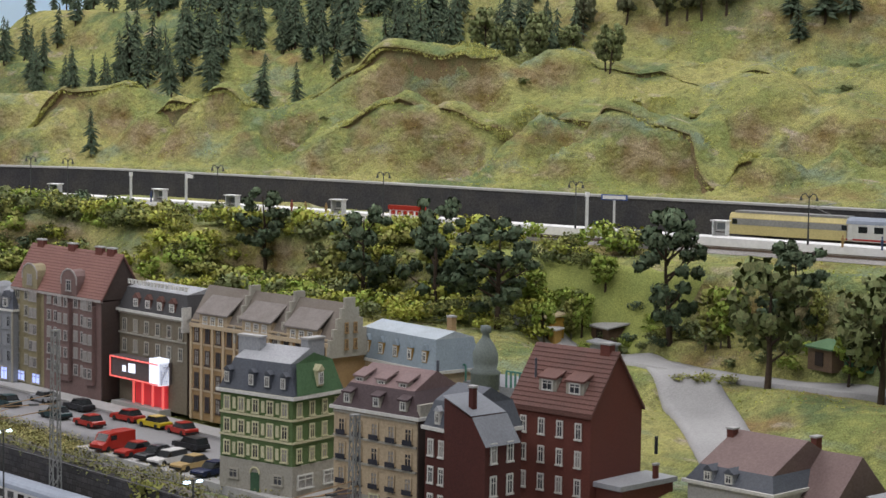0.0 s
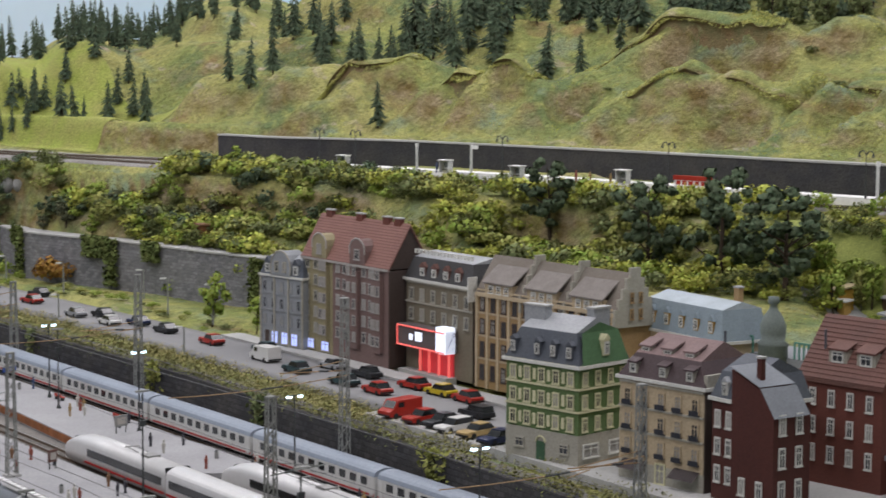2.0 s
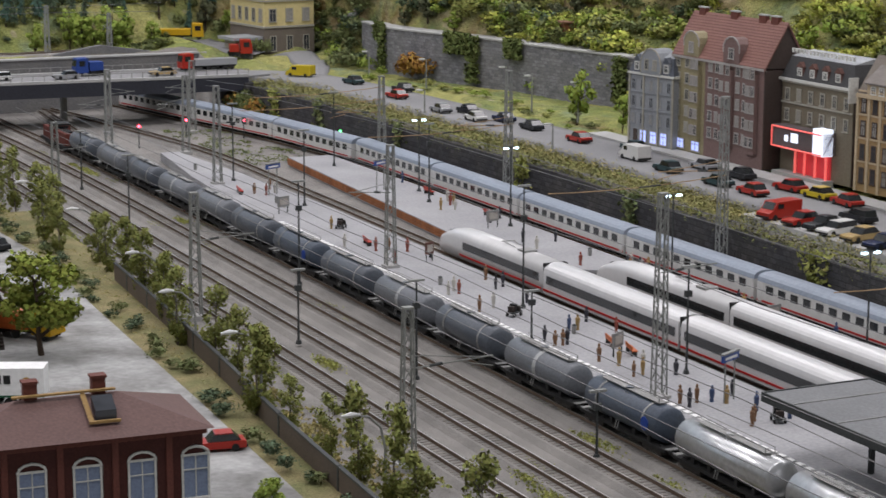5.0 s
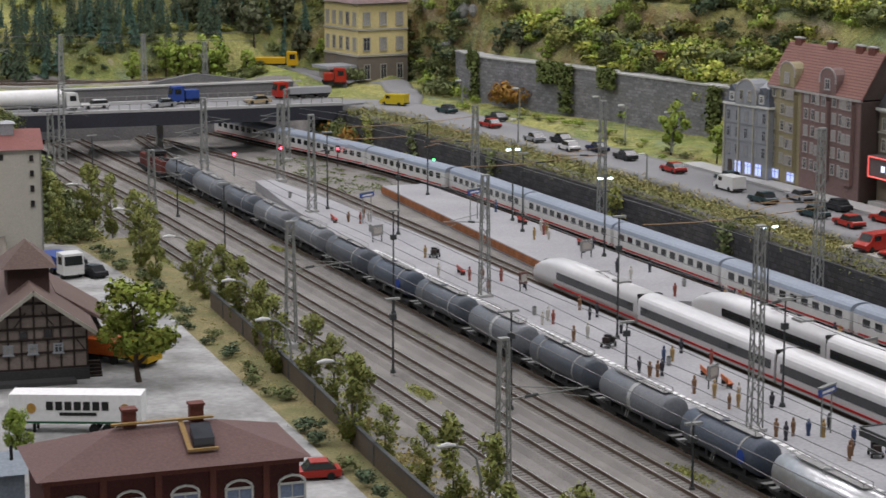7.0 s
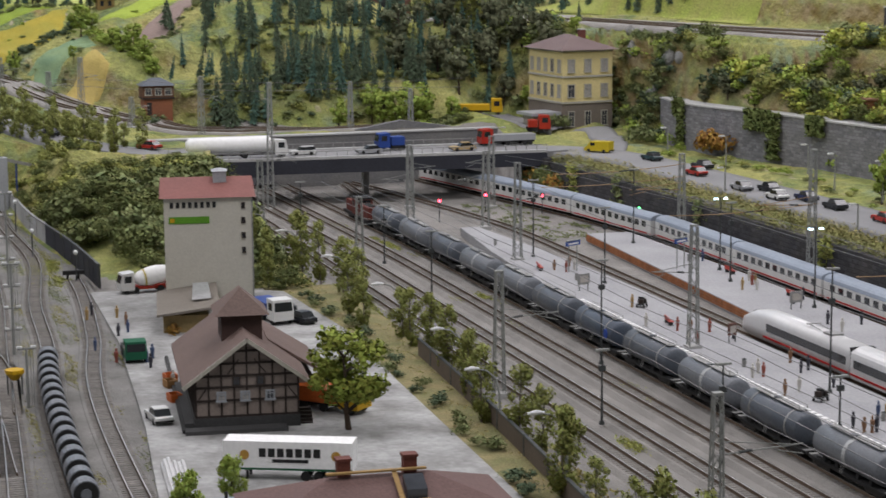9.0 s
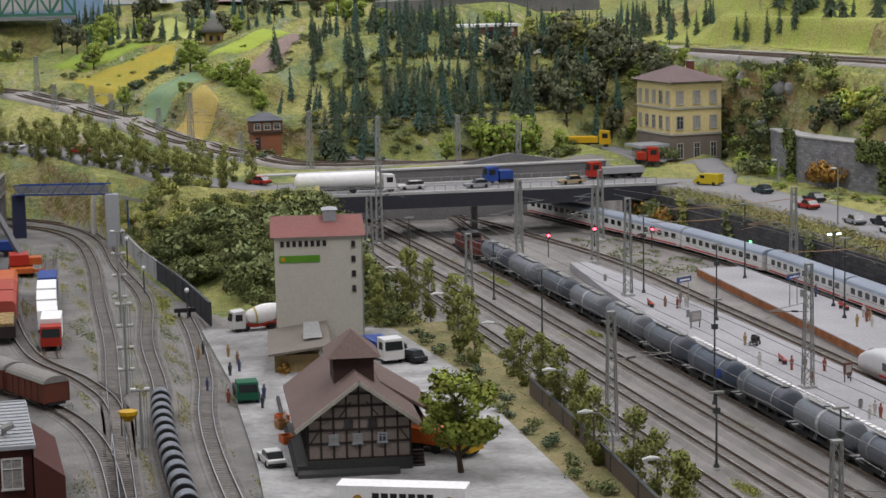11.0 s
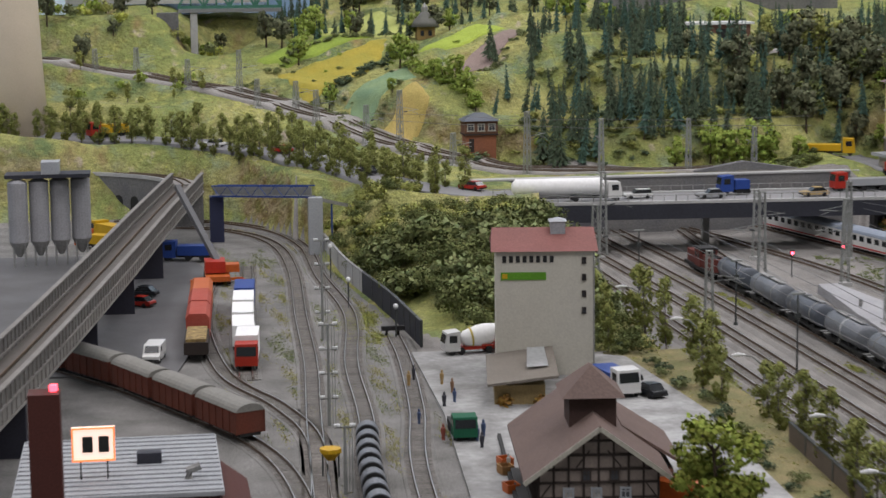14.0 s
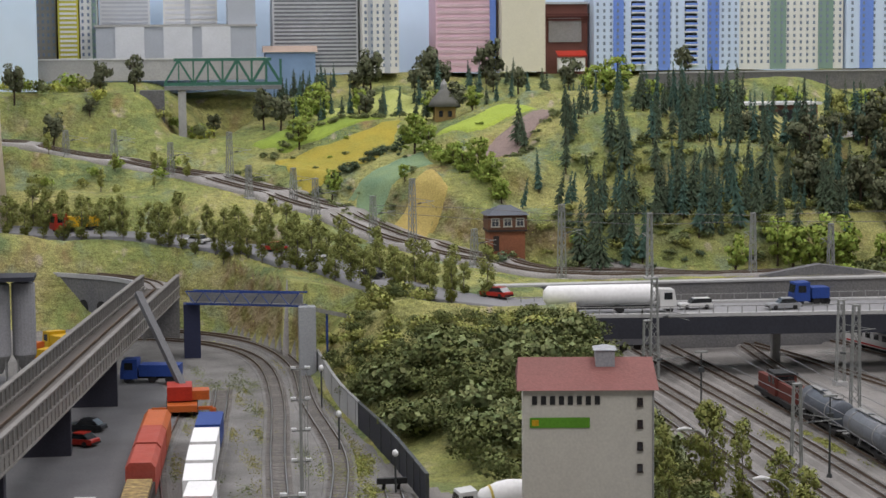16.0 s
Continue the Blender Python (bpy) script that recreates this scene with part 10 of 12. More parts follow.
def high_rise(label, x0, x1, y, z1, wall, pitch=0.0145, cols=0, strips=(), balconies=(), bands=None, strip_col=None, z0=0.41, depth=0.12):
    """A flat-fronted tower; strips and balconies: spans as shares of the width."""
    top = thing("high_rise", label, "tower block", None, "model tower blocks")
    part("wall", G().box(x0, y, z0, x1, y + depth, z1), wall, top)
    part("roof_edge", G().box(x0 - 0.003, y - 0.003, z1, x1 + 0.003, y + depth, z1 + 0.005), CONCRETE, top)
    w = x1 - x0
    for a, b in strips:
        part("strip", G().box(x0 + w * a, y - 0.003, z0, x0 + w * b, y, z1), strip_col or BLUEP, top)
    rows = int((z1 - z0 - 0.02) / pitch)
    if bands:
        for r in range(rows):
            part("window_band", G().box(x0 + 0.004, y - 0.0012, z0 + 0.014 + pitch * r, x1 - 0.004, y, z0 + 0.014 + pitch * (r + 0.5)), bands, top)
    if cols:
        me = G().box(-0.0024, -0.0014, 0, 0.0024, 0, pitch * 0.5).mesh("window", PANE)
        for c in range(cols):
            u = (c + 0.5) / cols
            if any(a - 0.012 < u < b + 0.012 for a, b in balconies):
                continue
            for r in range(rows):
                wd = part("window", me, None, top)
                wd.location = (x0 + w * u, y - (0.003 if any(a < u < b for a, b in strips) else 0), z0 + 0.014 + pitch * r)
    for a, b in balconies:
        for r in range(rows):
            bal = part("balcony", G().box(x0 + w * a, y - 0.010, z0 + 0.012 + pitch * r, x0 + w * b, y, z0 + 0.0145 + pitch * r), WHITE, top)
            part("railing", G().box(x0 + w * a + 0.001, y - 0.0095, z0 + 0.0145 + pitch * r, x0 + w * b - 0.001, y - 0.008, z0 + 0.0195 + pitch * r), strip_col or BLUEP, bal)
            part("recess", G().box(x0 + w * a + 0.001, y - 0.0008, z0 + 0.0155 + pitch * r, x0 + w * b - 0.001, y, z0 + 0.0245 + pitch * r), TRAINGLASS, bal)
    return top


PALEBLUE = paint("pale_blue_facade", (0.58, 0.69, 0.85), vary=0.05)
MIDBLUE = paint("mid_blue_facade", (0.16, 0.27, 0.68), vary=0.06)
PALEGREEN = paint("grey_green_facade", (0.22, 0.32, 0.27), vary=0.06)
OFFWHITE = paint("off_white_facade", (0.74, 0.74, 0.70), vary=0.05)
PINK = paint("pink_facade", (0.68, 0.46, 0.54), vary=0.05)
GREYBLOCK = paint("grey_block_facade", (0.42, 0.45, 0.49), vary=0.06)
PALEGREY = paint("pale_grey_facade", (0.62, 0.64, 0.66), vary=0.06)
high_rise("light blue and white tower block with balconies", 0.155, 0.488, 3.0, 0.585, PALEBLUE, cols=22, strips=((0.13, 0.2), (0.44, 0.52), (0.78, 0.86)), balconies=((0.25, 0.35), (0.62, 0.71)), strip_col=MIDBLUE)
high_rise("cream and grey-green tower block", 0.49, 0.735, 3.01, 0.585, OFFWHITE, cols=16, strips=((0.3, 0.45), (0.76, 0.9)), strip_col=PALEGREEN)
high_rise("blue tower block beside the pale one", 0.74, 1.05, 3.0, 0.585, PALEBLUE, cols=12, strips=((0.1, 0.2), (0.5, 0.6)), strip_col=MIDBLUE)
high_rise("pink tower block with a blue edge", -0.20, -0.065, 3.02, 0.62, PINK, bands=paint("pale_pink_band", (0.62, 0.46, 0.5)), strips=((0.9, 1.0),), strip_col=MIDBLUE)
high_rise("plain cream tower block", -0.058, 0.04, 2.98, 0.62, paint("cream_facade", (0.66, 0.63, 0.5), vary=0.04))
high_rise("white tower block with dark window columns", -0.365, -0.285, 3.0, 0.585, OFFWHITE, cols=6, strips=((0.15, 0.28), (0.6, 0.75)), strip_col=GREYBLOCK)
high_rise("grey and white striped office tower", -0.56, -0.37, 3.06, 0.63, PALEGREY, bands=paint("dark_office_band", (0.17, 0.18, 0.2)), pitch=0.0085)
high_rise("low grey warehouse block behind the guard wall", -0.945, -0.60, 2.99, 0.515, GREYBLOCK, strips=((0.12, 0.3), (0.42, 0.6), (0.66, 0.84)), strip_col=PALEGREY)
high_rise("tall plain grey block", -0.66, -0.60, 3.0, 0.64, GREYBLOCK)
high_rise("white tower block with fine window rows", -0.94, -0.83, 3.13, 0.60, PALEGREY, bands=GREYBLOCK, pitch=0.009)
high_rise("cream tower block with window columns", -0.80, -0.68, 3.13, 0.60, OFFWHITE, bands=PALEGREY, pitch=0.011, strips=((0.4, 0.5),), strip_col=GREYBLOCK)
high_rise("yellow striped tower block", -1.03, -0.985, 3.08, 0.62, paint("yellow_facade", (0.6, 0.55, 0.08), vary=0.05), bands=OFFWHITE, pitch=0.01)
high_rise("grey-brown tower block with window columns", -1.08, -1.035, 3.1, 0.62, paint("brown_grey_facade", (0.3, 0.28, 0.25)), cols=4)
high_rise("pale tower block with green windows", -0.982, -0.945, 3.08, 0.62, OFFWHITE, cols=3, strips=((0.7, 1.0),), strip_col=PALEGREEN)
lw = thing("low_workshop", "low blue workshop with an orange roof", "workshop")
part("wall", G().box(-0.58, 3.0, 0.36, -0.47, 3.05, 0.458), paint("workshop_blue", (0.22, 0.33, 0.5)), lw)
part("roof", G().extrude_x([(2.995, 0.458), (3.055, 0.458), (3.025, 0.472)], -0.585, -0.465), paint("workshop_roof", (0.42, 0.33, 0.27)), lw)
bk = thing("brick_works", "dark red brick works between the tower blocks", "works")
part("wall", G().box(0.045, 3.05, 0.40, 0.15, 3.12, 0.56), paint("works_brick", (0.17, 0.07, 0.055)), bk)
part("roof", G().box(0.043, 3.045, 0.56, 0.152, 3.12, 0.565), GREYBLOCK, bk)
part("gable_panel", G().box(0.06, 3.046, 0.475, 0.135, 3.05, 0.53), paint("works_grey", (0.3, 0.29, 0.28)), bk, "grey rendered panel")
for k in range(3):
    part("girder", G().box(0.045, 3.035 + 0.004 * k, 0.535 - 0.006 * k, 0.15, 3.039 + 0.004 * k, 0.539 - 0.006 * k), paint("works_red_steel", (0.12, 0.04, 0.035)) if "works_red_steel" not in bpy.data.materials else bpy.data.materials["works_red_steel"], bk)
st_ = thing("market_stall", "red and white stall before the brick works", "stall", pose(0.1, 2.99, 0.41))
part("counter", G().box(-0.03, -0.01, 0, 0.03, 0.01, 0.03), WHITE, st_)
part("awning", G().add([(-0.033, -0.018, 0.036), (0.033, -0.018, 0.036), (0.033, 0.012, 0.046), (-0.033, 0.012, 0.046), (-0.033, -0.018, 0.033), (0.033, -0.018, 0.033), (0.033, 0.012, 0.043), (-0.033, 0.012, 0.043)], [(0, 1, 2, 3), (7, 6, 5, 4), (0, 4, 5, 1), (1, 5, 6, 2), (2, 6, 7, 3), (3, 7, 4, 0)]), REDP, st_, "red awning")

# ---- painted sky boards and the hall's floor ----
SKYBOARD = mat("painted_sky_board", (0.6, 0.76, 0.92), 0.8, vary=0.02, grain=20, patch=1.6, second=(0.68, 0.76, 0.86), mix=0.9, bump=0)
for nm, box in (("backdrop_north", (-2.6, 3.3, -0.3, 2.85, 3.33, 1.5)), ("backdrop_corner", (-1.75, 2.86, 0.38, -1.063, 2.885, 1.2)), ("backdrop_east", (2.72, -2.9, -0.3, 2.75, 3.3, 1.6)), ("backdrop_west", (-2.2, 0.8, -0.3, -2.17, 3.3, 1.2))):
    tagged(part(nm, G().box(*box), SKYBOARD), "pale blue painted sky board", "backdrop", kind="structure")
tagged(part("floor", G().box(-6, -7, -0.92, 6, 6, -0.9), mat("hall_carpet", (0.12, 0.12, 0.13), 0.9, vary=0.15, grain=60, patch=2)), "dark grey floor of the exhibition hall", "floor", kind="structure")

# ---- plants ----
def foliage(name, dark, light, hue=0.02, island=0.3):
    dark, light = ((r, g, b * 1.25) for r, g, b in (dark, light))
    return mat(name, dark, 0.9, vary=0.25, grain=500, patch=60, second=light, mix=1.0, bump=0, island=island, hue=hue, spec=0.1)


LEAF_DARK = foliage("dark_blue_green_foam", (0.067, 0.1, 0.05), (0.134, 0.17, 0.078))
LEAF_OLIVE = foliage("olive_foam", (0.227, 0.25, 0.056), (0.371, 0.37, 0.095))
LEAF_BRIGHT = foliage("fresh_green_foam", (0.196, 0.27, 0.039), (0.371, 0.44, 0.084))
LEAF_YELLOW = foliage("yellow_green_foam", (0.319, 0.36, 0.056), (0.515, 0.51, 0.095))
LEAF_MOSS = foliage("moss_brown_foam", (0.129, 0.16, 0.056), (0.232, 0.255, 0.09))
LEAF_DRY = foliage("dry_straw_fibre", (0.33, 0.285, 0.1), (0.42, 0.36, 0.13), 0.01, 0.15)
LEAF_RUST = foliage("rust_bush", (0.27, 0.14, 0.03), (0.4, 0.24, 0.05))
LEAF_HEDGE = foliage("olive_straw_fibre", (0.185, 0.185, 0.062), (0.27, 0.26, 0.092), 0.008, 0.08)
LEAF_SLIM = foliage("feathery_olive", (0.154, 0.175, 0.039), (0.294, 0.305, 0.078), 0.02, 0.25)
LEAF_FRINGE = foliage("bright_turf_fibre", (0.412, 0.42, 0.101), (0.515, 0.5, 0.146), 0.01, 0.15)
LEAF_YARD = foliage("deep_olive_foam", (0.154, 0.19, 0.028), (0.299, 0.335, 0.056))
LEAF_WEED = foliage("yellow_weed", (0.26, 0.25, 0.07), (0.36, 0.33, 0.1), 0.02, 0.2)
LEAF_BANK = foliage("bank_scrub", (0.088, 0.11, 0.034), (0.18, 0.195, 0.056))
LEAF_IVY = foliage("ivy_green", (0.09, 0.115, 0.03), (0.16, 0.19, 0.05))
LEAF_PINE = foliage("pine_foam", (0.10, 0.115, 0.055), (0.17, 0.175, 0.08))
NEEDLE = foliage("fir_needles", (0.058, 0.085, 0.045), (0.10, 0.127, 0.06))
NEEDLE_BLUE = foliage("blue_fir_needles", (0.05, 0.096, 0.06), (0.083, 0.135, 0.078))
BARK = mat("bark_brown", (0.07, 0.05, 0.035), 0.95, vary=0.3, grain=300, bump=0.3)
PALEBARK = mat("grey_bark", (0.16, 0.14, 0.11), 0.95, vary=0.3, grain=300, bump=0.3)


def flakes(centres, spread, n, size, rng, squash=1.0):
    """Many small crumpled leaf flakes round centres; spread: a radius for each."""
    v, f = [], []
    for (cx, cy, cz), r in zip(centres, spread):
        for _ in range(n):
            d = rng.normal(size=3)
            d /= np.linalg.norm(d) + 1e-9
            k = r * rng.uniform(0.55, 1.0)
            p = np.array((cx, cy, cz)) + d * k * (1, 1, squash)
            a = rng.normal(size=3)
            a /= np.linalg.norm(a)
            b = np.cross(a, d)
            b /= np.linalg.norm(b) + 1e-9
            s = size * rng.uniform(0.6, 1.35)
            o = len(v)
            v += [tuple(p - a * s), tuple(p + b * s * 0.8 + d * s * 0.3), tuple(p + a * s), tuple(p - b * s * 0.8 - d * s * 0.25)]
            f += [(o, o + 1, o + 2), (o, o + 2, o + 3)]
            ROUND.extend([tuple(d + 0.35 * a)] * 4)
    return v, f


ROUND = []
SHADING = {}


def raw_mesh(name, v, f, material, soft=None):
    """A mesh of loose faces; soft: normals that round the clumps which they make up."""
    me = bpy.data.meshes.new(name)
    me.from_pydata(v, [], f)
    me.materials.append(material)
    if soft is not None:
        soft = np.array(soft, dtype=float)
        soft /= np.linalg.norm(soft, axis=1)[:, None] + 1e-9
        me.polygons.foreach_set("use_smooth", [True] * len(me.polygons))
        me.normals_split_custom_set_from_vertices(soft)
        SHADING[me.name] = soft
    return me


def crown_mesh(style, seed, material):
    """A crown one unit high on a trunk; style sets its outline."""
    rng = np.random.default_rng(seed)
    centres, spread = [], []
    if style == "oak":
        for i in range(36):
            t = rng.uniform(0.16, 0.96)
            w = 0.37 * math.sin(math.pi * min(1, (t - 0.04) / 0.98)) ** 0.6
            a = rng.uniform(0, 6.28)
            centres.append((w * math.cos(a) * rng.uniform(0.3, 1), w * math.sin(a) * rng.uniform(0.3, 1), t))
            spread.append(rng.uniform(0.05, 0.095))
        n, size, sq = 84, 0.025, 0.7
    elif style == "lush":
        for i in range(30):
            t = rng.uniform(0.3, 0.94)
            w = 0.34 * math.sin(math.pi * min(1, (t - 0.2) / 0.85)) ** 0.6
            a = rng.uniform(0, 6.28)
            centres.append((w * math.cos(a) * rng.uniform(0.3, 1), w * math.sin(a) * rng.uniform(0.3, 1), t))
            spread.append(rng.uniform(0.1, 0.15))
        n, size, sq = 130, 0.022, 0.9
    elif style == "slim":
        for i in range(24):
            t = rng.uniform(0.1, 0.95)
            w = 0.21 * math.sin(math.pi * min(1, (t + 0.04) / 1.06)) ** 0.7
            a = rng.uniform(0, 6.28)
            centres.append((w * math.cos(a) * rng.uniform(0.2, 1), w * math.sin(a) * rng.uniform(0.2, 1), t))
            spread.append(rng.uniform(0.06, 0.11))
        n, size, sq = 84, 0.0185, 1.2
    elif style == "tall":
        for i in range(22):
            t = rng.uniform(0.2, 0.95)
            w = 0.17 * math.sin(math.pi * min(1, (t - 0.1) / 0.95)) ** 0.6
            a = rng.uniform(0, 6.28)
            centres.append((w * math.cos(a) * rng.uniform(0.2, 1), w * math.sin(a) * rng.uniform(0.2, 1), t))
            spread.append(rng.uniform(0.06, 0.11))
        n, size, sq = 36, 0.03, 1.2
    elif style == "round":
        for i in range(26):
            t = rng.uniform(0.3, 0.93)
            w = 0.36 * math.sin(math.pi * min(1, (t - 0.2) / 0.85)) ** 0.6
            a = rng.uniform(0, 6.28)
            centres.append((w * math.cos(a) * rng.uniform(0.3, 1), w * math.sin(a) * rng.uniform(0.3, 1), t))
            spread.append(rng.uniform(0.09, 0.15))
        n, size, sq = 42, 0.039, 0.8
    elif style == "fine":
        for i in range(11):
            a, r = rng.uniform(0, 6.28), rng.uniform(0, 0.42)
            centres.append((r * math.cos(a), r * math.sin(a), 0.25 + 0.35 * rng.uniform(0, 1) * (1 - r)))
            spread.append(rng.uniform(0.16, 0.28))
        n, size, sq = 72, 0.029, 0.85
    else:  # bush
        for i in range(10):
            a, r = rng.uniform(0, 6.28), rng.uniform(0, 0.42)
            centres.append((r * math.cos(a), r * math.sin(a), 0.25 + 0.35 * rng.uniform(0, 1) * (1 - r)))
            spread.append(rng.uniform(0.16, 0.28))
        n, size, sq = 27, 0.055, 0.85
    ROUND.clear()
    v, f = flakes(centres, spread, n, size, rng, sq)
    mid = np.array(centres).mean(axis=0)
    whole = np.array(v) - mid
    whole /= np.linalg.norm(whole, axis=1)[:, None] + 1e-9
    return raw_mesh("crown", v, f, material, 0.75 * np.array(ROUND) + 0.45 * whole), centres


def trunk_mesh(centres, seed, material, width):
    rng = random.Random(seed)
    g = G()
    g.tube([(0, 0, -0.03), (0.01, 0, 0.2), (-0.008, 0.01, 0.5), (0, 0, 0.85)], [width, width * 0.75, width * 0.5, width * 0.15], 7)
    for c in rng.sample(list(centres), min(7, len(centres))):
        z = max(0.15, c[2] - 0.16)
        g.tube([(0, 0, z), (c[0] * 0.6, c[1] * 0.6, (z + c[2]) / 2), c], [width * 0.4, width * 0.25, width * 0.1], 5)
    return g.mesh("trunk", material)


def fir_mesh(seed, material, slim=0.2):
    """A fir one unit high: whorls of drooping fans round the stem."""
    rng = np.random.default_rng(seed)
    v, f = [], []
    bare = rng.uniform(0.1, 0.2)
    for k in range(19):
        t = bare + (0.98 - bare) * (k + rng.uniform(-0.25, 0.25)) / 19
        r = (slim * (1 - t) ** 0.8 + 0.016) * rng.uniform(0.78, 1.18)
        nb = 8 if t < 0.6 else 6
        for i in range(nb):
            if rng.random() < 0.12:
                continue
            a = 6.283 * (i + rng.uniform(-0.35, 0.35)) / nb + k * 0.7
            rr = r * rng.uniform(0.5, 1.25)
            z = t + rng.uniform(-0.02, 0.02)
            c, s = math.cos(a), math.sin(a)
            w = 0.034 * (1.25 - t) * rng.uniform(0.7, 1.3)
            droop = 0.07 * (1 - t) + 0.012
            o = len(v)
            v += [(0.008 * c, 0.008 * s, z + 0.03), (rr * 0.6 * c - w * s, rr * 0.6 * s + w * c, z - droop * 0.55), (rr * c, rr * s, z - droop * rng.uniform(0.7, 1.3)), (rr * 0.6 * c + w * s, rr * 0.6 * s - w * c, z - droop * 0.55), (rr * 0.5 * c, rr * 0.5 * s, z + 0.018)]
            f += [(o, o + 4, o + 1), (o + 1, o + 4, o + 2), (o + 2, o + 4, o + 3), (o + 3, o + 4, o)]
    v += [(0.012, 0, 0.95), (-0.006, 0.01, 0.95), (-0.006, -0.01, 0.95), (0, 0, 1.02)]
    o = len(v) - 4
    f += [(o, o + 1, o + 3), (o + 1, o + 2, o + 3), (o + 2, o, o + 3)]
    return raw_mesh("crown", v, f, material)


PLANTS = {}


def plant_kind(key, style, material, n, bark=BARK, width=0.035, slim=0.2):
    out = []
    for i in range(n):
        seed = sum(ord(c) for c in key) * 7 + i
        if style == "fir":
            out.append((fir_mesh(seed, material, slim * (0.85 + 0.15 * i)), G().tube([(0, 0, -0.04), (0, 0, 0.9)], [0.018, 0.004], 6).mesh("trunk", bark)))
        else:
            crown, centres = crown_mesh(style, seed, material)
            out.append((crown, None if style in ("bush", "fine") else trunk_mesh(centres, seed, bark, width)))
    PLANTS[key] = out


plant_kind("oak", "oak", LEAF_DARK, 4, width=0.03)
plant_kind("olive", "tall", LEAF_OLIVE, 4, PALEBARK, 0.022)
plant_kind("willow", "round", LEAF_MOSS, 3, BARK, 0.035)
plant_kind("slim", "slim", LEAF_SLIM, 4, PALEBARK, 0.02)
plant_kind("lush", "lush", LEAF_BRIGHT, 2, BARK, 0.03)
plant_kind("yardtree", "lush", LEAF_YARD, 1, BARK, 0.03)
plant_kind("round", "round", LEAF_BRIGHT, 3)
plant_kind("darkround", "round", LEAF_PINE, 3)
plant_kind("bush", "bush", LEAF_OLIVE, 3)
plant_kind("brightbush", "bush", LEAF_YELLOW, 3)
plant_kind("greenbush", "bush", LEAF_BRIGHT, 3)
plant_kind("mossbush", "bush", LEAF_MOSS, 3)
plant_kind("darkbush", "bush", LEAF_DARK, 2)
plant_kind("bankbush", "fine", LEAF_BANK, 3)
plant_kind("rustbush", "bush", LEAF_RUST, 2)
plant_kind("fir", "fir", NEEDLE, 4, slim=0.2)
plant_kind("bluefir", "fir", NEEDLE_BLUE, 3, slim=0.16)
LABELS = {
    "slim": ("tree", "slim feathery olive model tree beside the tracks"), "lush": ("tree", "dense bright green model tree in the yard"), "yardtree": ("tree", "dense olive-green model tree beside the timbered shed"),
    "oak": ("tree", "dark blue-green broadleaf model tree with open clumps"), "olive": ("tree", "slim olive-green young model tree beside the tracks"), "willow": ("tree", "drooping moss-green model tree on grass"),
    "round": ("tree", "bright green round-crowned model tree"), "darkround": ("tree", "dark green round-crowned model tree on the slope"), "bush": ("bush", "olive foam bush on the slope"),
    "brightbush": ("bush", "yellow-green foam bush on the slope"), "greenbush": ("bush", "fresh green foam bush on the slope"), "bankbush": ("bush", "moss-green foam bush on the overgrown bank"), "mossbush": ("bush", "brownish moss-green foam bush on the ground"), "darkbush": ("bush", "dark green low foam bush on grass"),
    "rustbush": ("bush", "rust-coloured bush before the stone wall"), "fir": ("fir_tree", "dark green model fir tree on the hillside"), "bluefir": ("fir_tree", "blue-green slim model fir tree"),
}
prng = random.Random(11)


def on_line(x, y):
    """Whether a spot lies on the bed of the upper line beyond its station, or before the brown hall."""
    if 0.27 < x < 0.52 and 2.1 < y < 2.44:
        return True
    return 1.0 < y < 2.1 and -0.085 < x - ramp(y, *((b, a) for a, b in UPPER)) < 0.24


def plant(key, x, y, h, z=None, wide=1.0, lean=4.0, group=""):
    if on_line(x, y):
        return None
    crown, trunk = prng.choice(PLANTS[key])
    name, label = LABELS[key]
    z = level(x, y) if z is None else z
    w = h * wide * prng.uniform(0.9, 1.12)
    m = Matrix.LocRotScale((x, y, z), Euler((radians(prng.uniform(-lean, lean)), radians(prng.uniform(-lean, lean)), prng.uniform(0, 6.28))), (w, w, h * prng.uniform(0.93, 1.07)))
    if trunk is None:
        ob = new(name, crown)
    else:
        ob = new(name)
        ob.empty_display_size = 0.01
        for nm, me in (("trunk", trunk), ("crown", crown)):
            part(nm, me, None, ob)
    ob.matrix_basis = m
    return tagged(ob, label, name.replace("_", " "), group)


def plant_free(key, x, y, h, wide):
    """A plant that may stand close to the upper line."""
    crown, trunk = prng.choice(PLANTS[key])
    ob = new(LABELS[key][0])
    ob.empty_display_size = 0.01
    for nm, me in (("trunk", trunk), ("crown", crown)):
        part(nm, me, None, ob)
    ob.matrix_basis = Matrix.LocRotScale((x, y, level(x, y)), Euler((0, 0, prng.uniform(0, 6.28))), (h * wide, h * wide, h))
    return tagged(ob, LABELS[key][1], "fir tree")


BOULDER = mat("grey_boulder", (0.3, 0.3, 0.29), 0.9, vary=0.3, grain=300, patch=40, second=(0.2, 0.2, 0.19), mix=0.9, bump=0.5)


def rock(x, y, size):
    bm = bmesh.new()
    bmesh.ops.create_icosphere(bm, subdivisions=2, radius=1.0)
    for v in bm.verts:
        v.co *= 1 + 0.45 * noise.noise(v.co * 1.3 + Vector((x * 90, y * 90, 0)))
    me = bpy.data.meshes.new("rock")
    bm.to_mesh(me)
    bm.free()
    me.materials.append(BOULDER)
    ob = new("rock", me)
    ob.matrix_basis = Matrix.LocRotScale((x, y, level(x, y, size * 0.35)), Euler((0.2, 0.1, x * 300)), (size, size * 0.8, size * 1.15))
    return tagged(ob, "grey boulder in the scrubby slope", "rock", "rocks on the slope")


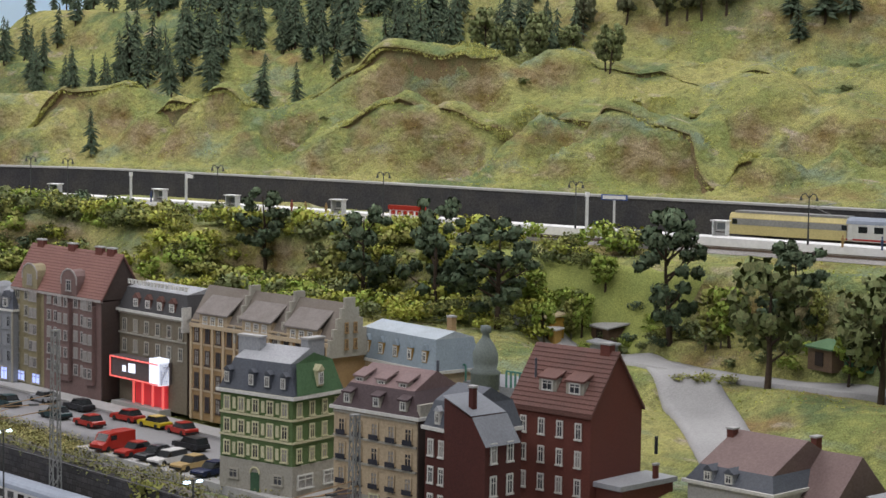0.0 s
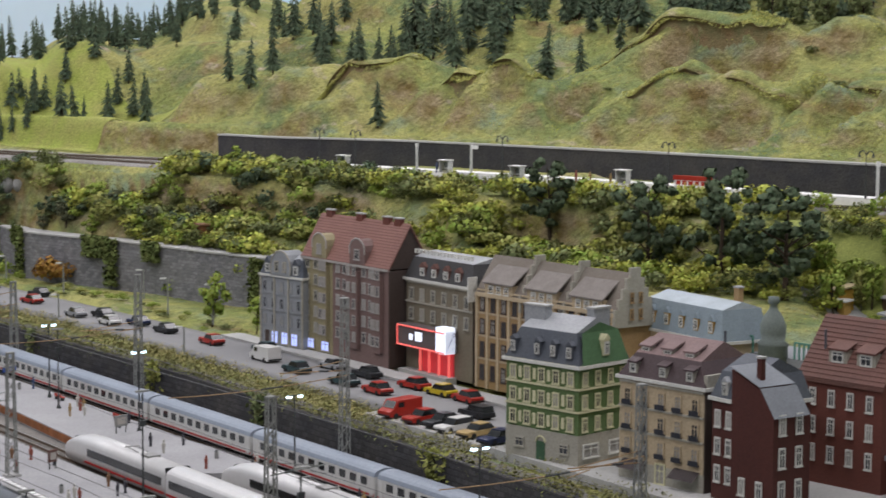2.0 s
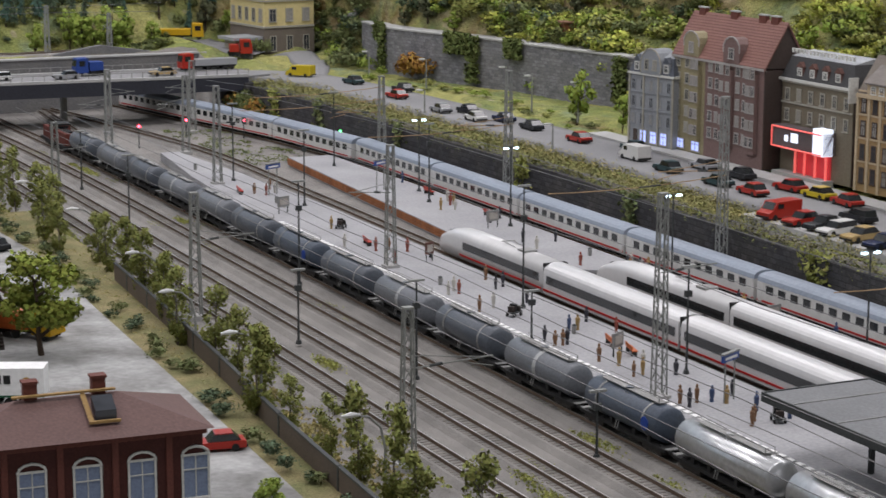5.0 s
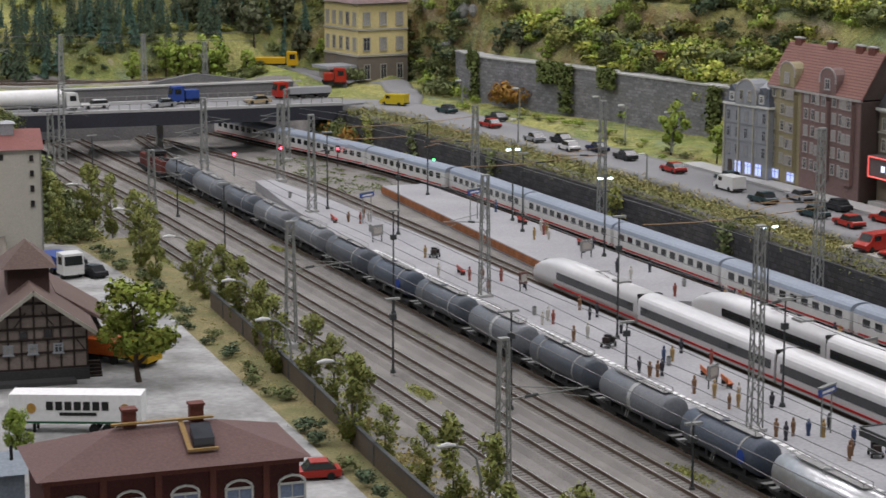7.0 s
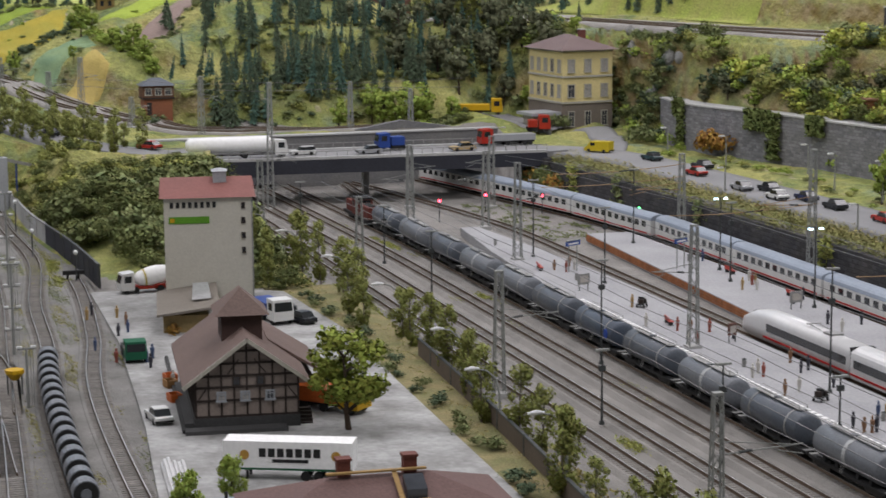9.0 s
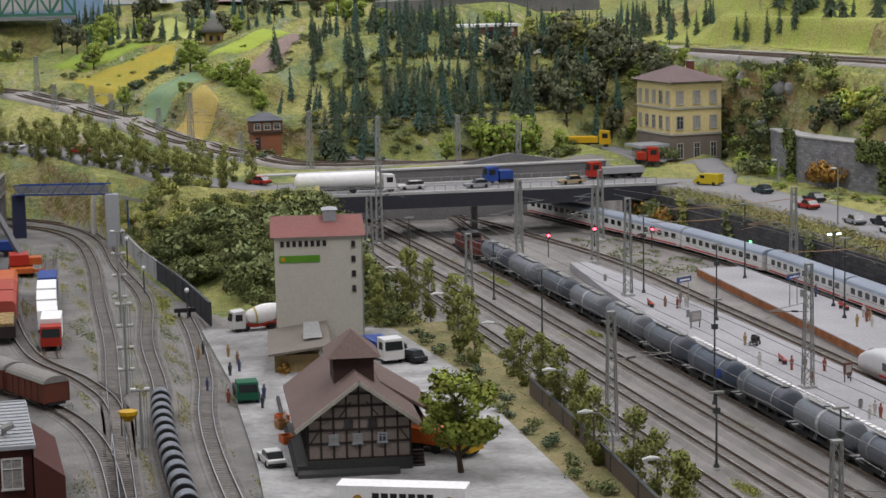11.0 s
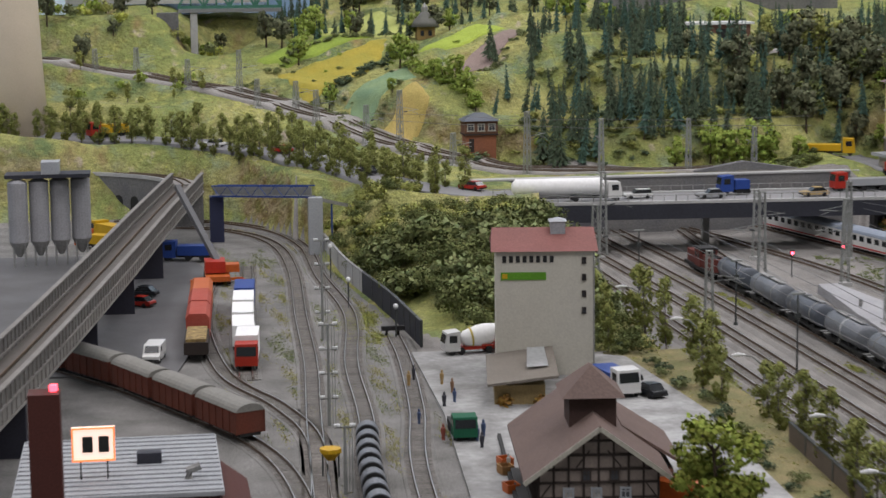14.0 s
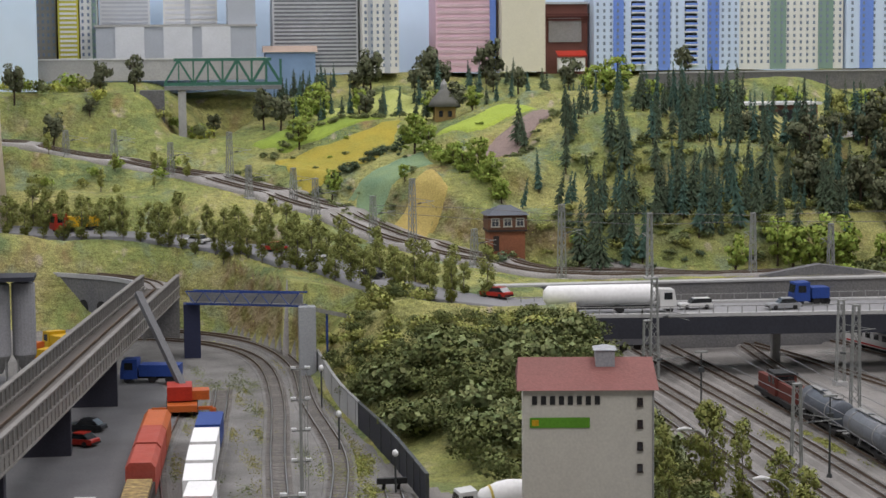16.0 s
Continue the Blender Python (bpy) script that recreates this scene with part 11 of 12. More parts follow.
HEAPS = {}


def heap(key, x, y, h, z=None, wide=1.0, group=""):
    """Keeps a bush for the joined undergrowth of one colour."""
    if on_line(x, y):
        return
    crown, trunk = prng.choice(PLANTS[key])
    z = level(x, y) if z is None else z
    w = h * wide * prng.uniform(0.9, 1.12)
    lean = 0.1 if trunk else 0.0
    m = Matrix.LocRotScale((x, y, z), Euler((prng.uniform(-lean, lean), prng.uniform(-lean, lean), prng.uniform(0, 6.28))), (w, w, h))
    HEAPS.setdefault((group, key, "crown"), []).append((crown, m))
    if trunk:
        HEAPS.setdefault((group, key, "trunk"), []).append((trunk, m))


def finish_heaps():
    woods = {"crown": ("wood", "dense wood of dark model trees on the hill"), "trunk": ("wood_stems", "thin brown stems of the model wood")}
    for (group, key, kind), items in HEAPS.items():
        vs, fs, ns, o = [], [], [], 0
        for me, m in items:
            me.calc_loop_triangles()
            n, k = len(me.vertices), len(me.loop_triangles)
            co, ix = np.empty(n * 3), np.empty(k * 3, dtype=np.int32)
            me.vertices.foreach_get("co", co)
            me.loop_triangles.foreach_get("vertices", ix)
            a = np.array(m)
            vs.append(co.reshape(-1, 3) @ a[:3, :3].T + a[:3, 3])
            fs.append(ix.reshape(-1, 3) + o)
            if me.name in SHADING:
                ns.append(SHADING[me.name] @ np.linalg.inv(a[:3, :3]))
            o += n
        me = raw_mesh("undergrowth", np.concatenate(vs).tolist(), np.concatenate(fs).tolist(), items[0][0].materials[0], np.concatenate(ns) if ns else None)
        if PLANTS[key][0][1]:
            tagged(new(woods[kind][0], me), woods[kind][1], "trees", kind="stuff")
            continue
        tagged(new("undergrowth", me), LABELS[key][1].replace(" bush", " undergrowth").replace("on the ground", "on the bank"), "bush", kind="stuff")


# tall dark trees below the upper station
for x, y, h in ((1.085, 0.081, 0.125), (1.033, -0.215, 0.165), (1.05, -0.353, 0.165), (1.013, -0.518, 0.165), (1.137, -0.711, 0.18), (1.2, -0.86, 0.15)):
    plant("oak", x, y, h, wide=0.92)
for x, y, h in ((1.059, -0.935, 0.15), (1.09, -1.075, 0.155), (1.0, -1.2, 0.14)):
    plant("willow", x, y, h, wide=0.9)
# bushes and trees on the slope between the street and the upper station
for i in range(1000):
    y = prng.uniform(-0.25, 1.45) if i % 5 else prng.uniform(-0.55, 0.2)
    q = prng.uniform(0.84, 1.125)
    x = (q - 0.236 * y) / 0.972
    if y > 0.75:
        x = ramp(y, (0.75, 0.8), (1.24, 0.75), (1.5, 0.76)) + prng.uniform(0.02, 0.2)
    elif y > 0.4:
        x = max(x, 0.86)
    key = prng.choice(("brightbush", "bush", "brightbush", "greenbush", "bush", "mossbush", "bankbush"))
    heap(key, x, y, prng.uniform(0.03, 0.058), wide=1.15, group="slope")
for i in range(190):
    y = prng.uniform(0.5, 1.5)
    x = ramp(y, (0.5, 0.9), (0.75, 0.84), (1.24, 0.75), (1.5, 0.74)) + prng.uniform(0.01, 0.2)
    heap(prng.choice(("greenbush", "mossbush", "darkbush", "bush", "bankbush")), x, y, prng.uniform(0.03, 0.055), wide=1.2, group="house slope")
for i in range(46):
    y = prng.uniform(0.85, 1.5)
    x = ramp(y, (0.75, 0.84), (1.24, 0.74), (1.5, 0.72)) + prng.uniform(0.0, 0.16)
    plant(prng.choice(("darkround", "greenbush", "round", "mossbush")), x, y, prng.uniform(0.035, 0.06), wide=1.1)
for i in range(330):
    y = prng.uniform(1.38, 1.9)
    x = prng.uniform(0.69, 0.99) - 0.25 * max(0, y - 1.55)
    heap(prng.choice(("greenbush", "mossbush", "darkbush", "bush", "greenbush")), x, y, prng.uniform(0.03, 0.055), wide=1.2, group="house slope")
for i in range(40):
    y = prng.uniform(-1.2, -0.3)
    q = prng.uniform(0.93, 0.985)
    plant(prng.choice(("bush", "mossbush", "greenbush", "mossbush")), (q - 0.236 * y) / 0.972, y, prng.uniform(0.018, 0.035), wide=1.3)
for x, y, h in ((1.13, -0.56, 0.06), (1.10, -0.50, 0.055), (1.15, -0.80, 0.075), (1.13, -1.0, 0.07), (1.2, -1.1, 0.06), (1.06, -0.56, 0.06)):
    plant("round", x, y, h, wide=0.9)
for x, y, h in ((1.048, -0.845, 0.02), (1.035, -0.825, 0.016), (1.055, -0.875, 0.018)):
    plant("bush", x, y, h, wide=2.0)
# brown hut above the tall bank wall
hut = thing("garden_hut", "small brown wooden hut above the stone wall", "hut", pose(0.862, 0.815, level(0.862, 0.815) - 0.002, 0, 0, -12))
HUTWOOD = paint("hut_planks", (0.2, 0.085, 0.035), second=(0.15, 0.06, 0.025))
part("wall", G().box(-0.016, -0.03, -0.01, 0.016, 0.03, 0.022), HUTWOOD, hut)
part("roof", G().box(-0.02, -0.034, 0.022, 0.02, 0.034, 0.025), paint("hut_roof", (0.24, 0.13, 0.08)), hut)
part("door", G().box(-0.0172, 0.006, -0.004, -0.0158, 0.016, 0.018), paint("hut_door", (0.09, 0.05, 0.03)), hut)
part("window_pane", G().box(-0.0172, -0.02, 0.004, -0.0158, -0.006, 0.015), GLASS, hut)
# bushes at the foot of the tall bank wall
for y, out, h, w in ((1.105, 0.022, 0.062, 0.85), (1.135, 0.026, 0.075, 0.9), (1.165, 0.022, 0.064, 0.85)):
    plant("rustbush", bank_x(y) - out, y, h, 0.083, wide=w)
for y, out, h in ((1.29, 0.03, 0.04), (1.34, 0.045, 0.045), (1.38, 0.06, 0.05), (1.40, 0.03, 0.06), (1.43, 0.05, 0.04), (1.22, 0.03, 0.025)):
    plant("greenbush" if h < 0.045 else "mossbush", bank_x(y) - out, y, h, wide=1.1)
plant("round", 0.70, 0.48, 0.085, wide=0.75)
plant("round", 0.715, 0.36, 0.06, wide=0.7)
for i in range(26):
    y = prng.uniform(0.3, 1.25)
    plant(prng.choice(("bush", "mossbush", "greenbush")), ramp(y, (0.3, 0.68), (0.8, 0.70), (1.25, 0.64)) + prng.uniform(-0.03, 0.04), y, prng.uniform(0.008, 0.02), wide=1.8)
# scrub and rocks on the slope beside the station house
for i in range(400):
    y = prng.uniform(1.36, 1.78)
    x = prng.uniform(0.69, 0.80)
    heap(prng.choice(("mossbush", "bankbush", "bankbush", "darkbush", "mossbush")), x, y, prng.uniform(0.02, 0.042), wide=1.25, group="house slope scrub")
for x, y, s in ((0.715, 1.567, 0.02), (0.725, 1.60, 0.016), (0.74, 1.43, 0.022), (0.732, 1.46, 0.018), (0.712, 1.445, 0.02), (0.70, 1.66, 0.016), (0.75, 1.40, 0.017), (0.705, 1.50, 0.013), (0.745, 1.50, 0.016)):
    rock(x, y, s * 0.68)
for x, y, h in ((0.895, 2.03, 0.06), (0.905, 2.0, 0.08), (0.93, 1.935, 0.085), (0.945, 1.90, 0.07), (0.96, 1.85, 0.1), (0.735, 1.93, 0.055), (0.82, 2.46, 0.09), (0.86, 2.45, 0.1), (0.84, 2.5, 0.08), (0.9, 2.49, 0.09), (0.93, 2.45, 0.075), (1.0, 1.77, 0.075), (1.04, 1.72, 0.06)):
    plant_free("fir", x, y, h, 0.8)
# low trees and olive scrub at the hill foot beside the main line
for i in range(70):
    heap(prng.choice(("mossbush", "bush", "bankbush", "greenbush")), prng.uniform(0.25, 0.39), prng.uniform(1.625, 1.72), prng.uniform(0.014, 0.03), wide=1.3, group="hill foot scrub")
for i in range(34):
    plant("fir" if i % 4 else "bluefir", prng.uniform(-0.12, 0.34), prng.uniform(1.765, 1.87), prng.uniform(0.07, 0.12), wide=0.8, lean=8)
for x, y, h in ((0.215, 1.715, 0.085), (0.275, 1.70, 0.1), (0.24, 1.70, 0.07)):
    plant("round", x, y, h, wide=0.95)
for x, y, h in ((0.54, 1.553, 0.05), (0.556, 1.548, 0.045)):
    plant("mossbush", x, y, h, wide=0.7)
for i in range(26):
    y = prng.uniform(1.2, 1.32)
    heap(prng.choice(("bankbush", "mossbush", "rustbush")), wall_x(y) - 0.018 - prng.uniform(0, 0.015), y, prng.uniform(0.045, 0.095), 0.0, wide=0.7, group="wall end")
for i in range(120):
    heap(prng.choice(("mossbush", "bankbush", "bush")), prng.uniform(-0.08, 0.36), prng.uniform(1.8, 2.12), prng.uniform(0.012, 0.03), wide=1.4, group="forest floor")
# allotment huts and bushes behind the upper lane
for x, y, w, d, h, wall, roof, label in ((1.098, -0.535, 0.012, 0.012, 0.024, (0.4, 0.24, 0.04), (0.5, 0.42, 0.25), "small ochre garden hut beside the lane"), (1.15, -0.592, 0.015, 0.02, 0.014, (0.12, 0.075, 0.05), (0.34, 0.34, 0.33), "low brown shed with a pale flat roof"), (1.155, -0.953, 0.016, 0.022, 0.02, (0.16, 0.11, 0.07), (0.12, 0.22, 0.11), "small shed with a green roof below the trees")):
    hut = thing("allotment_hut", label, "hut", pose(x, y, level(x, y) - 0.002, 0, 0, -12), "allotment huts")
    tone = "%.2f" % wall[0]
    part("wall", G().box(-w, -d, -0.008, w, d, h), paint("hut_wall_" + tone, wall), hut)
    part("roof", G().add([(-w - 0.004, -d - 0.004, h - 0.001), (w + 0.003, -d - 0.004, h + 0.005), (w + 0.003, d + 0.004, h + 0.005), (-w - 0.004, d + 0.004, h - 0.001), (-w - 0.004, -d - 0.004, h + 0.001), (w + 0.003, -d - 0.004, h + 0.007), (w + 0.003, d + 0.004, h + 0.007), (-w - 0.004, d + 0.004, h + 0.001)], [(3, 2, 1, 0), (4, 5, 6, 7), (0, 1, 5, 4), (1, 2, 6, 5), (2, 3, 7, 6), (3, 0, 4, 7)]), paint("hut_top_" + tone, roof), hut)
    part("door", G().box(-w - 0.0012, -d * 0.3, -0.002, -w, d * 0.35, h * 0.75), TIMBER, hut)
for x, y, h in ((1.128, -0.70, 0.024), (1.146, -0.632, 0.022), (1.16, -0.70, 0.03), (1.135, -0.665, 0.018), (1.139, -0.864, 0.028), (1.138, -0.905, 0.03), (1.13, -0.82, 0.02), (1.118, -0.575, 0.018), (1.15, -0.54, 0.024), (1.17, -0.62, 0.026), (1.175, -0.66, 0.03), (1.15, -1.0, 0.028), (1.16, -0.90, 0.03)):
    plant(prng.choice(("mossbush", "darkbush", "greenbush")), x, y, h, wide=1.25)
for key, x, y, h in (("olive", 1.137, -0.772, 0.075), ("olive", 1.145, -0.79, 0.06), ("mossbush", 1.14, -0.78, 0.045), ("olive", 1.205, -0.895, 0.07), ("olive", 1.118, -0.552, 0.055), ("round", 1.17, -0.565, 0.05)):
    plant(key, x, y, h, wide=1.1)
# firs on the right hill
for i in range(85):
    y = prng.uniform(0.35, 1.3)
    heap("fir", (prng.uniform(1.72, 2.3) - 0.236 * y) / 0.972, y, prng.uniform(0.085, 0.14), wide=1.1, group="right hill")
for i in range(70):
    y = prng.uniform(0.55, 1.6)
    heap("fir", (prng.uniform(1.68, 2.25) - 0.236 * y) / 0.972, y, prng.uniform(0.085, 0.13), wide=1.0, group="right hill")
for i in range(90):
    x = prng.uniform(0.95, 1.6)
    heap("fir", x, prng.uniform(1.75, 2.4), prng.uniform(0.07, 0.11), wide=1.0, group="far right hill")
for i in range(90):
    y = prng.uniform(0.25, 1.75)
    q = prng.uniform(1.66, 2.5) if y > 0.5 else prng.uniform(1.8, 2.5)
    if prng.random() < 0.25 and y > 0.7:
        q = prng.uniform(1.45, 1.66)
    plant("fir", (q - 0.236 * y) / 0.972, y, prng.uniform(0.075, 0.125), wide=0.95)
for i in range(16):
    y = prng.uniform(-0.6, 0.25)
    plant("fir", (prng.uniform(2.3, 2.6) - 0.236 * y) / 0.972, y, prng.uniform(0.07, 0.1))
for x, y, h in ((1.5, -0.82, 0.10), (1.53, -0.87, 0.075), (1.55, -0.93, 0.095), (1.52, -0.95, 0.08)):
    plant("fir", x, y, h)
for x, y, h, w in ((1.735, 0.275, 0.10, 0.8), (1.76, 0.245, 0.085, 0.8), (1.785, 0.19, 0.082, 0.95), (1.80, 0.205, 0.09, 0.7), (1.845, 0.155, 0.072, 0.85), (1.785, 0.01, 0.085, 0.75), (1.79, 0.025, 0.07, 0.8)):
    plant("willow", x, y, h, wide=w)
for x, y, h in ((2.11, 0.272, 0.1), (2.14, 0.194, 0.11), (2.17, 0.132, 0.115), (2.19, 0.088, 0.1), (2.08, 0.36, 0.09), (2.16, 0.16, 0.1)):
    plant("darkround", x, y, h, wide=0.8)
for x, y, h in ((2.22, -0.045, 0.095), (2.236, -0.111, 0.11), (2.248, -0.16, 0.1), (2.2, -0.08, 0.08)):
    plant("fir", x, y, h, wide=1.5)
for i in range(14):
    y = prng.uniform(-0.9, 0.9)
    plant("mossbush", (prng.uniform(1.46, 1.9) - 0.236 * y) / 0.972, y, prng.uniform(0.01, 0.02), wide=2.0)
# the hill behind the bridge
for i in range(150):
    x = prng.uniform(-0.02, 0.5)
    heap(prng.choice(("fir", "bluefir")), x, prng.uniform(1.86, 2.36), prng.uniform(0.055, 0.1), wide=0.85, group="back hill")
for i in range(30):
    x = prng.triangular(0.1, 0.72, 0.42)
    heap(prng.choice(("darkround", "darkround", "bankbush")), x, prng.triangular(1.76, 2.25, 1.9), prng.uniform(0.05, 0.1), wide=0.9, group="back hill")
for i in range(60):
    heap(prng.choice(("mossbush", "bush", "bankbush")), prng.uniform(0.05, 0.66), prng.uniform(1.78, 2.15), prng.uniform(0.015, 0.035), wide=1.4, group="back hill scrub")
for i in range(70):
    x = prng.uniform(-0.3, 0.4)
    heap(prng.choice(("mossbush", "bush", "darkbush")), x, 1.76 + 0.2 * max(0, -x) + prng.uniform(0, 0.12), prng.uniform(0.012, 0.03), wide=1.5, group="hill foot")
for i in range(16):
    x = prng.uniform(-0.56, -0.2)
    heap(prng.choice(("mossbush", "greenbush", "darkbush")), x, 2.2 - 0.5 * (x + 0.3) + prng.uniform(-0.1, 0.25), prng.uniform(0.008, 0.016), wide=1.3, group="field hedges")
for key, pts, n, lo, hi in (("mossbush", ((-0.60, 2.49), (-0.52, 2.56), (-0.42, 2.57), (-0.33, 2.55)), 40, 0.012, 0.022), ("darkbush", ((-0.53, 2.265), (-0.43, 2.29), (-0.37, 2.39), (-0.32, 2.47)), 34, 0.012, 0.026), ("mossbush", ((-0.48, 2.1), (-0.435, 2.09), (-0.33, 2.16)), 18, 0.008, 0.016), ("greenbush", ((-0.32, 2.31), (-0.29, 2.17), (-0.25, 2.06), (-0.21, 1.99)), 30, 0.016, 0.034), ("mossbush", ((-0.19, 2.11), (-0.1, 2.24), (-0.04, 2.32)), 22, 0.008, 0.018), ("mossbush", ((-0.66, 2.46), (-0.58, 2.3), (-0.5, 2.18), (-0.4, 2.02)), 40, 0.008, 0.02)):
    for i in range(n):
        p = smooth_line([(x, y, 0) for x, y in pts], 12)
        p = p[int((len(p) - 1) * i / n)]
        heap(key, p.x + prng.uniform(-0.012, 0.012), p.y + prng.uniform(-0.012, 0.012), prng.uniform(lo, hi), wide=1.3, group="field hedges")
plant("round", -0.498, 2.225, 0.055, wide=0.95)
plant("round", -0.335, 2.305, 0.075, wide=1.1)
for i in range(105):
    x = prng.uniform(-0.16, 0.55)
    y = prng.uniform(1.80, 2.25)
    if x < 0.05 and y > 2.0 and prng.random() < 0.5:
        continue
    plant("fir" if prng.random() < 0.6 else "bluefir", x, y, prng.uniform(0.05, 0.115), wide=0.8, lean=11)
for i in range(22):
    x = prng.triangular(0.15, 0.7, 0.42)
    plant(prng.choice(("darkround", "darkround", "olive")), x, prng.triangular(1.74, 2.15, 1.85), prng.uniform(0.06, 0.11), wide=0.85)
for i in range(26):
    x = prng.uniform(0.5, 0.72)
    plant(prng.choice(("darkround", "mossbush", "round")), x, prng.uniform(1.72, 1.9), prng.uniform(0.04, 0.065), wide=1.0)
for i in range(46):
    x = prng.uniform(0.48, 0.92)
    plant_free("bluefir" if i % 3 == 0 else "fir", x, prng.uniform(2.12, 2.6) + 0.25 * max(0, x - 0.7), prng.uniform(0.06, 0.1), 0.8)
for x, y, h in ((0.12, 1.72, 0.07), (0.2, 1.75, 0.075), (0.31, 1.72, 0.06), (-0.12, 1.84, 0.045), (0.36, 1.7, 0.055)):
    plant("round", x, y, h, wide=0.9)
for x, y in ((-0.15, 2.02), (-0.1, 1.98), (-0.19, 1.96), (-0.12, 1.93), (-0.03, 1.95), (-0.06, 1.9)):
    plant("bluefir", x, y, prng.uniform(0.055, 0.08), wide=1.0, lean=12)
for x, y, h in ((-0.275, 2.1, 0.055), (-0.25, 2.07, 0.06), (-0.235, 2.04, 0.05), (-0.285, 2.14, 0.045), (-0.375, 2.125, 0.032), (-0.22, 2.0, 0.04), (-0.31, 2.29, 0.05)):
    plant("round", x, y, h, wide=1.0)
for i in range(60):
    x = prng.uniform(-0.55, 0.1)
    plant(prng.choice(("round", "fir", "bluefir", "darkround", "bluefir")), x, prng.uniform(2.5, 2.75), prng.uniform(0.04, 0.075))
for i in range(34):
    x = prng.uniform(0.05, 0.6)
    plant(prng.choice(("fir", "bluefir", "round")), x, prng.uniform(2.2, 2.6), prng.uniform(0.05, 0.09))
for i in range(16):
    x = -0.57 + 0.0085 * i
    plant("fir" if i % 3 else "bluefir", x, 2.82 + 0.03 * (i % 2), prng.uniform(0.045, 0.07), wide=0.9)
for x, h in ((-0.385, 0.075), (-0.37, 0.095), (-0.405, 0.06), (-0.255, 0.08), (-0.235, 0.09), (-0.215, 0.06), (-0.118, 0.1), (-0.13, 0.07), (0.30, 0.06), (0.315, 0.05)):
    plant("darkround", x, 2.72 + 0.2 * abs(x), h, wide=0.8, lean=5)
# low ground on the left
for i in range(44):
    x = prng.uniform(-1.5, -0.62)
    y = 2.55 + prng.uniform(0.1, 0.4)
    plant(prng.choice(("darkround", "greenbush", "brightbush", "mossbush", "bush")), x, y, prng.uniform(0.03, 0.06))
for x, y in ((-1.02, 2.62), (-0.93, 2.72), (-1.1, 2.7), (-0.6, 2.68), (-0.57, 2.6), (-0.86, 2.75)):
    plant("darkround", x, y, prng.uniform(0.07, 0.1), wide=0.85)
for i in range(24):
    x = prng.uniform(-1.4, -0.7)
    plant(prng.choice(("greenbush", "bush", "olive")), x, 2.33 + 0.25 * (-0.7 - x) * 0.3 + prng.uniform(0, 0.15), prng.uniform(0.02, 0.05))
# trees along the western road
for i in range(34):
    t = i / 33
    p, a = along_track([(-0.34, 1.47), (-0.45, 1.6), (-0.54, 1.78), (-0.68, 2.0), (-0.88, 2.14), (-1.3, 2.3)], 0.02 + 1.2 * t)
    for s in (-1, 1):
        r = radians(a)
        plant("slim", p.x + s * 0.047 * math.cos(r) + prng.uniform(-0.01, 0.01), p.y + s * 0.047 * math.sin(r), prng.uniform(0.055, 0.082), wide=0.95, group="trees along the road")
# the overgrown bank beside the goods yard
for i in range(380):
    x, y = prng.uniform(-0.58, -0.26), prng.uniform(0.5, 1.5)
    b = bank_level(x, y) * step(0.5, 1.25, y + 0.25 * (x + 0.5))
    if b < 0.15 or (y > 1.3 and x > -0.42):
        continue
    heap(prng.choice(("bankbush", "bankbush", "bankbush", "mossbush")) if y < 1.15 else prng.choice(("bankbush", "bush")), x, y, prng.uniform(0.03, 0.07) if y < 1.1 else prng.uniform(0.02, 0.042), wide=1.25, group="bank")
for x, y in ((-0.45, 0.62), (-0.42, 0.58), (-0.38, 0.6), (-0.47, 0.7), (-0.40, 0.68), (-0.44, 0.76), (-0.5, 0.84), (-0.36, 0.72), (-0.33, 0.64)):
    plant("bankbush", x, y, prng.uniform(0.055, 0.075), wide=1.1, group="bushes of the bank")
srng = random.Random(5)
for i in range(46):
    heap("bankbush", srng.uniform(-0.345, -0.255), srng.uniform(0.44, 0.85), srng.uniform(0.022, 0.045), wide=1.3, group="bank")
for i in range(7):
    plant("slim", srng.uniform(-0.335, -0.27), 0.46 + 0.05 * i, srng.uniform(0.055, 0.08), wide=0.9, group="young trees beside the tracks")
# slim trees between the goods yard and the tracks
for i in range(25):
    y = 0.62 - 0.077 * i
    x = ramp(y, (-1.3, -0.275), (-0.6, -0.262), (0.0, -0.225), (0.6, -0.22)) + prng.uniform(-0.022, 0.022)
    plant("slim", x, y + prng.uniform(-0.02, 0.02), prng.uniform(0.06, 0.1), 0, wide=0.88, group="young trees beside the tracks")
    for k in range(2):
        yb = y + prng.uniform(-0.03, 0.03)
        plant(prng.choice(("darkbush", "darkbush", "mossbush")), ramp(yb, (-1.6, -0.361), (-0.62, -0.31), (-0.17, -0.291), (0.1, -0.273), (0.6, -0.3)) + prng.uniform(0.004, 0.024), yb, prng.uniform(0.012, 0.022), 0.002, wide=1.35, group="low bushes beside the yard")
plant("yardtree", -0.400, -0.384, 0.114, 0, wide=0.98)
plant("lush", -0.578, -0.655, 0.062, 0, wide=0.62)
plant("lush", -0.627, -0.715, 0.062, 0, wide=0.68)
plant("lush", -0.37, -0.98, 0.04, 0, wide=0.9)
for x, y in ((-0.51, 0.45), (-0.47, 0.44)):
    plant("rustbush", x + 0.02, y - 0.28, 0.025, 0, wide=1.2)


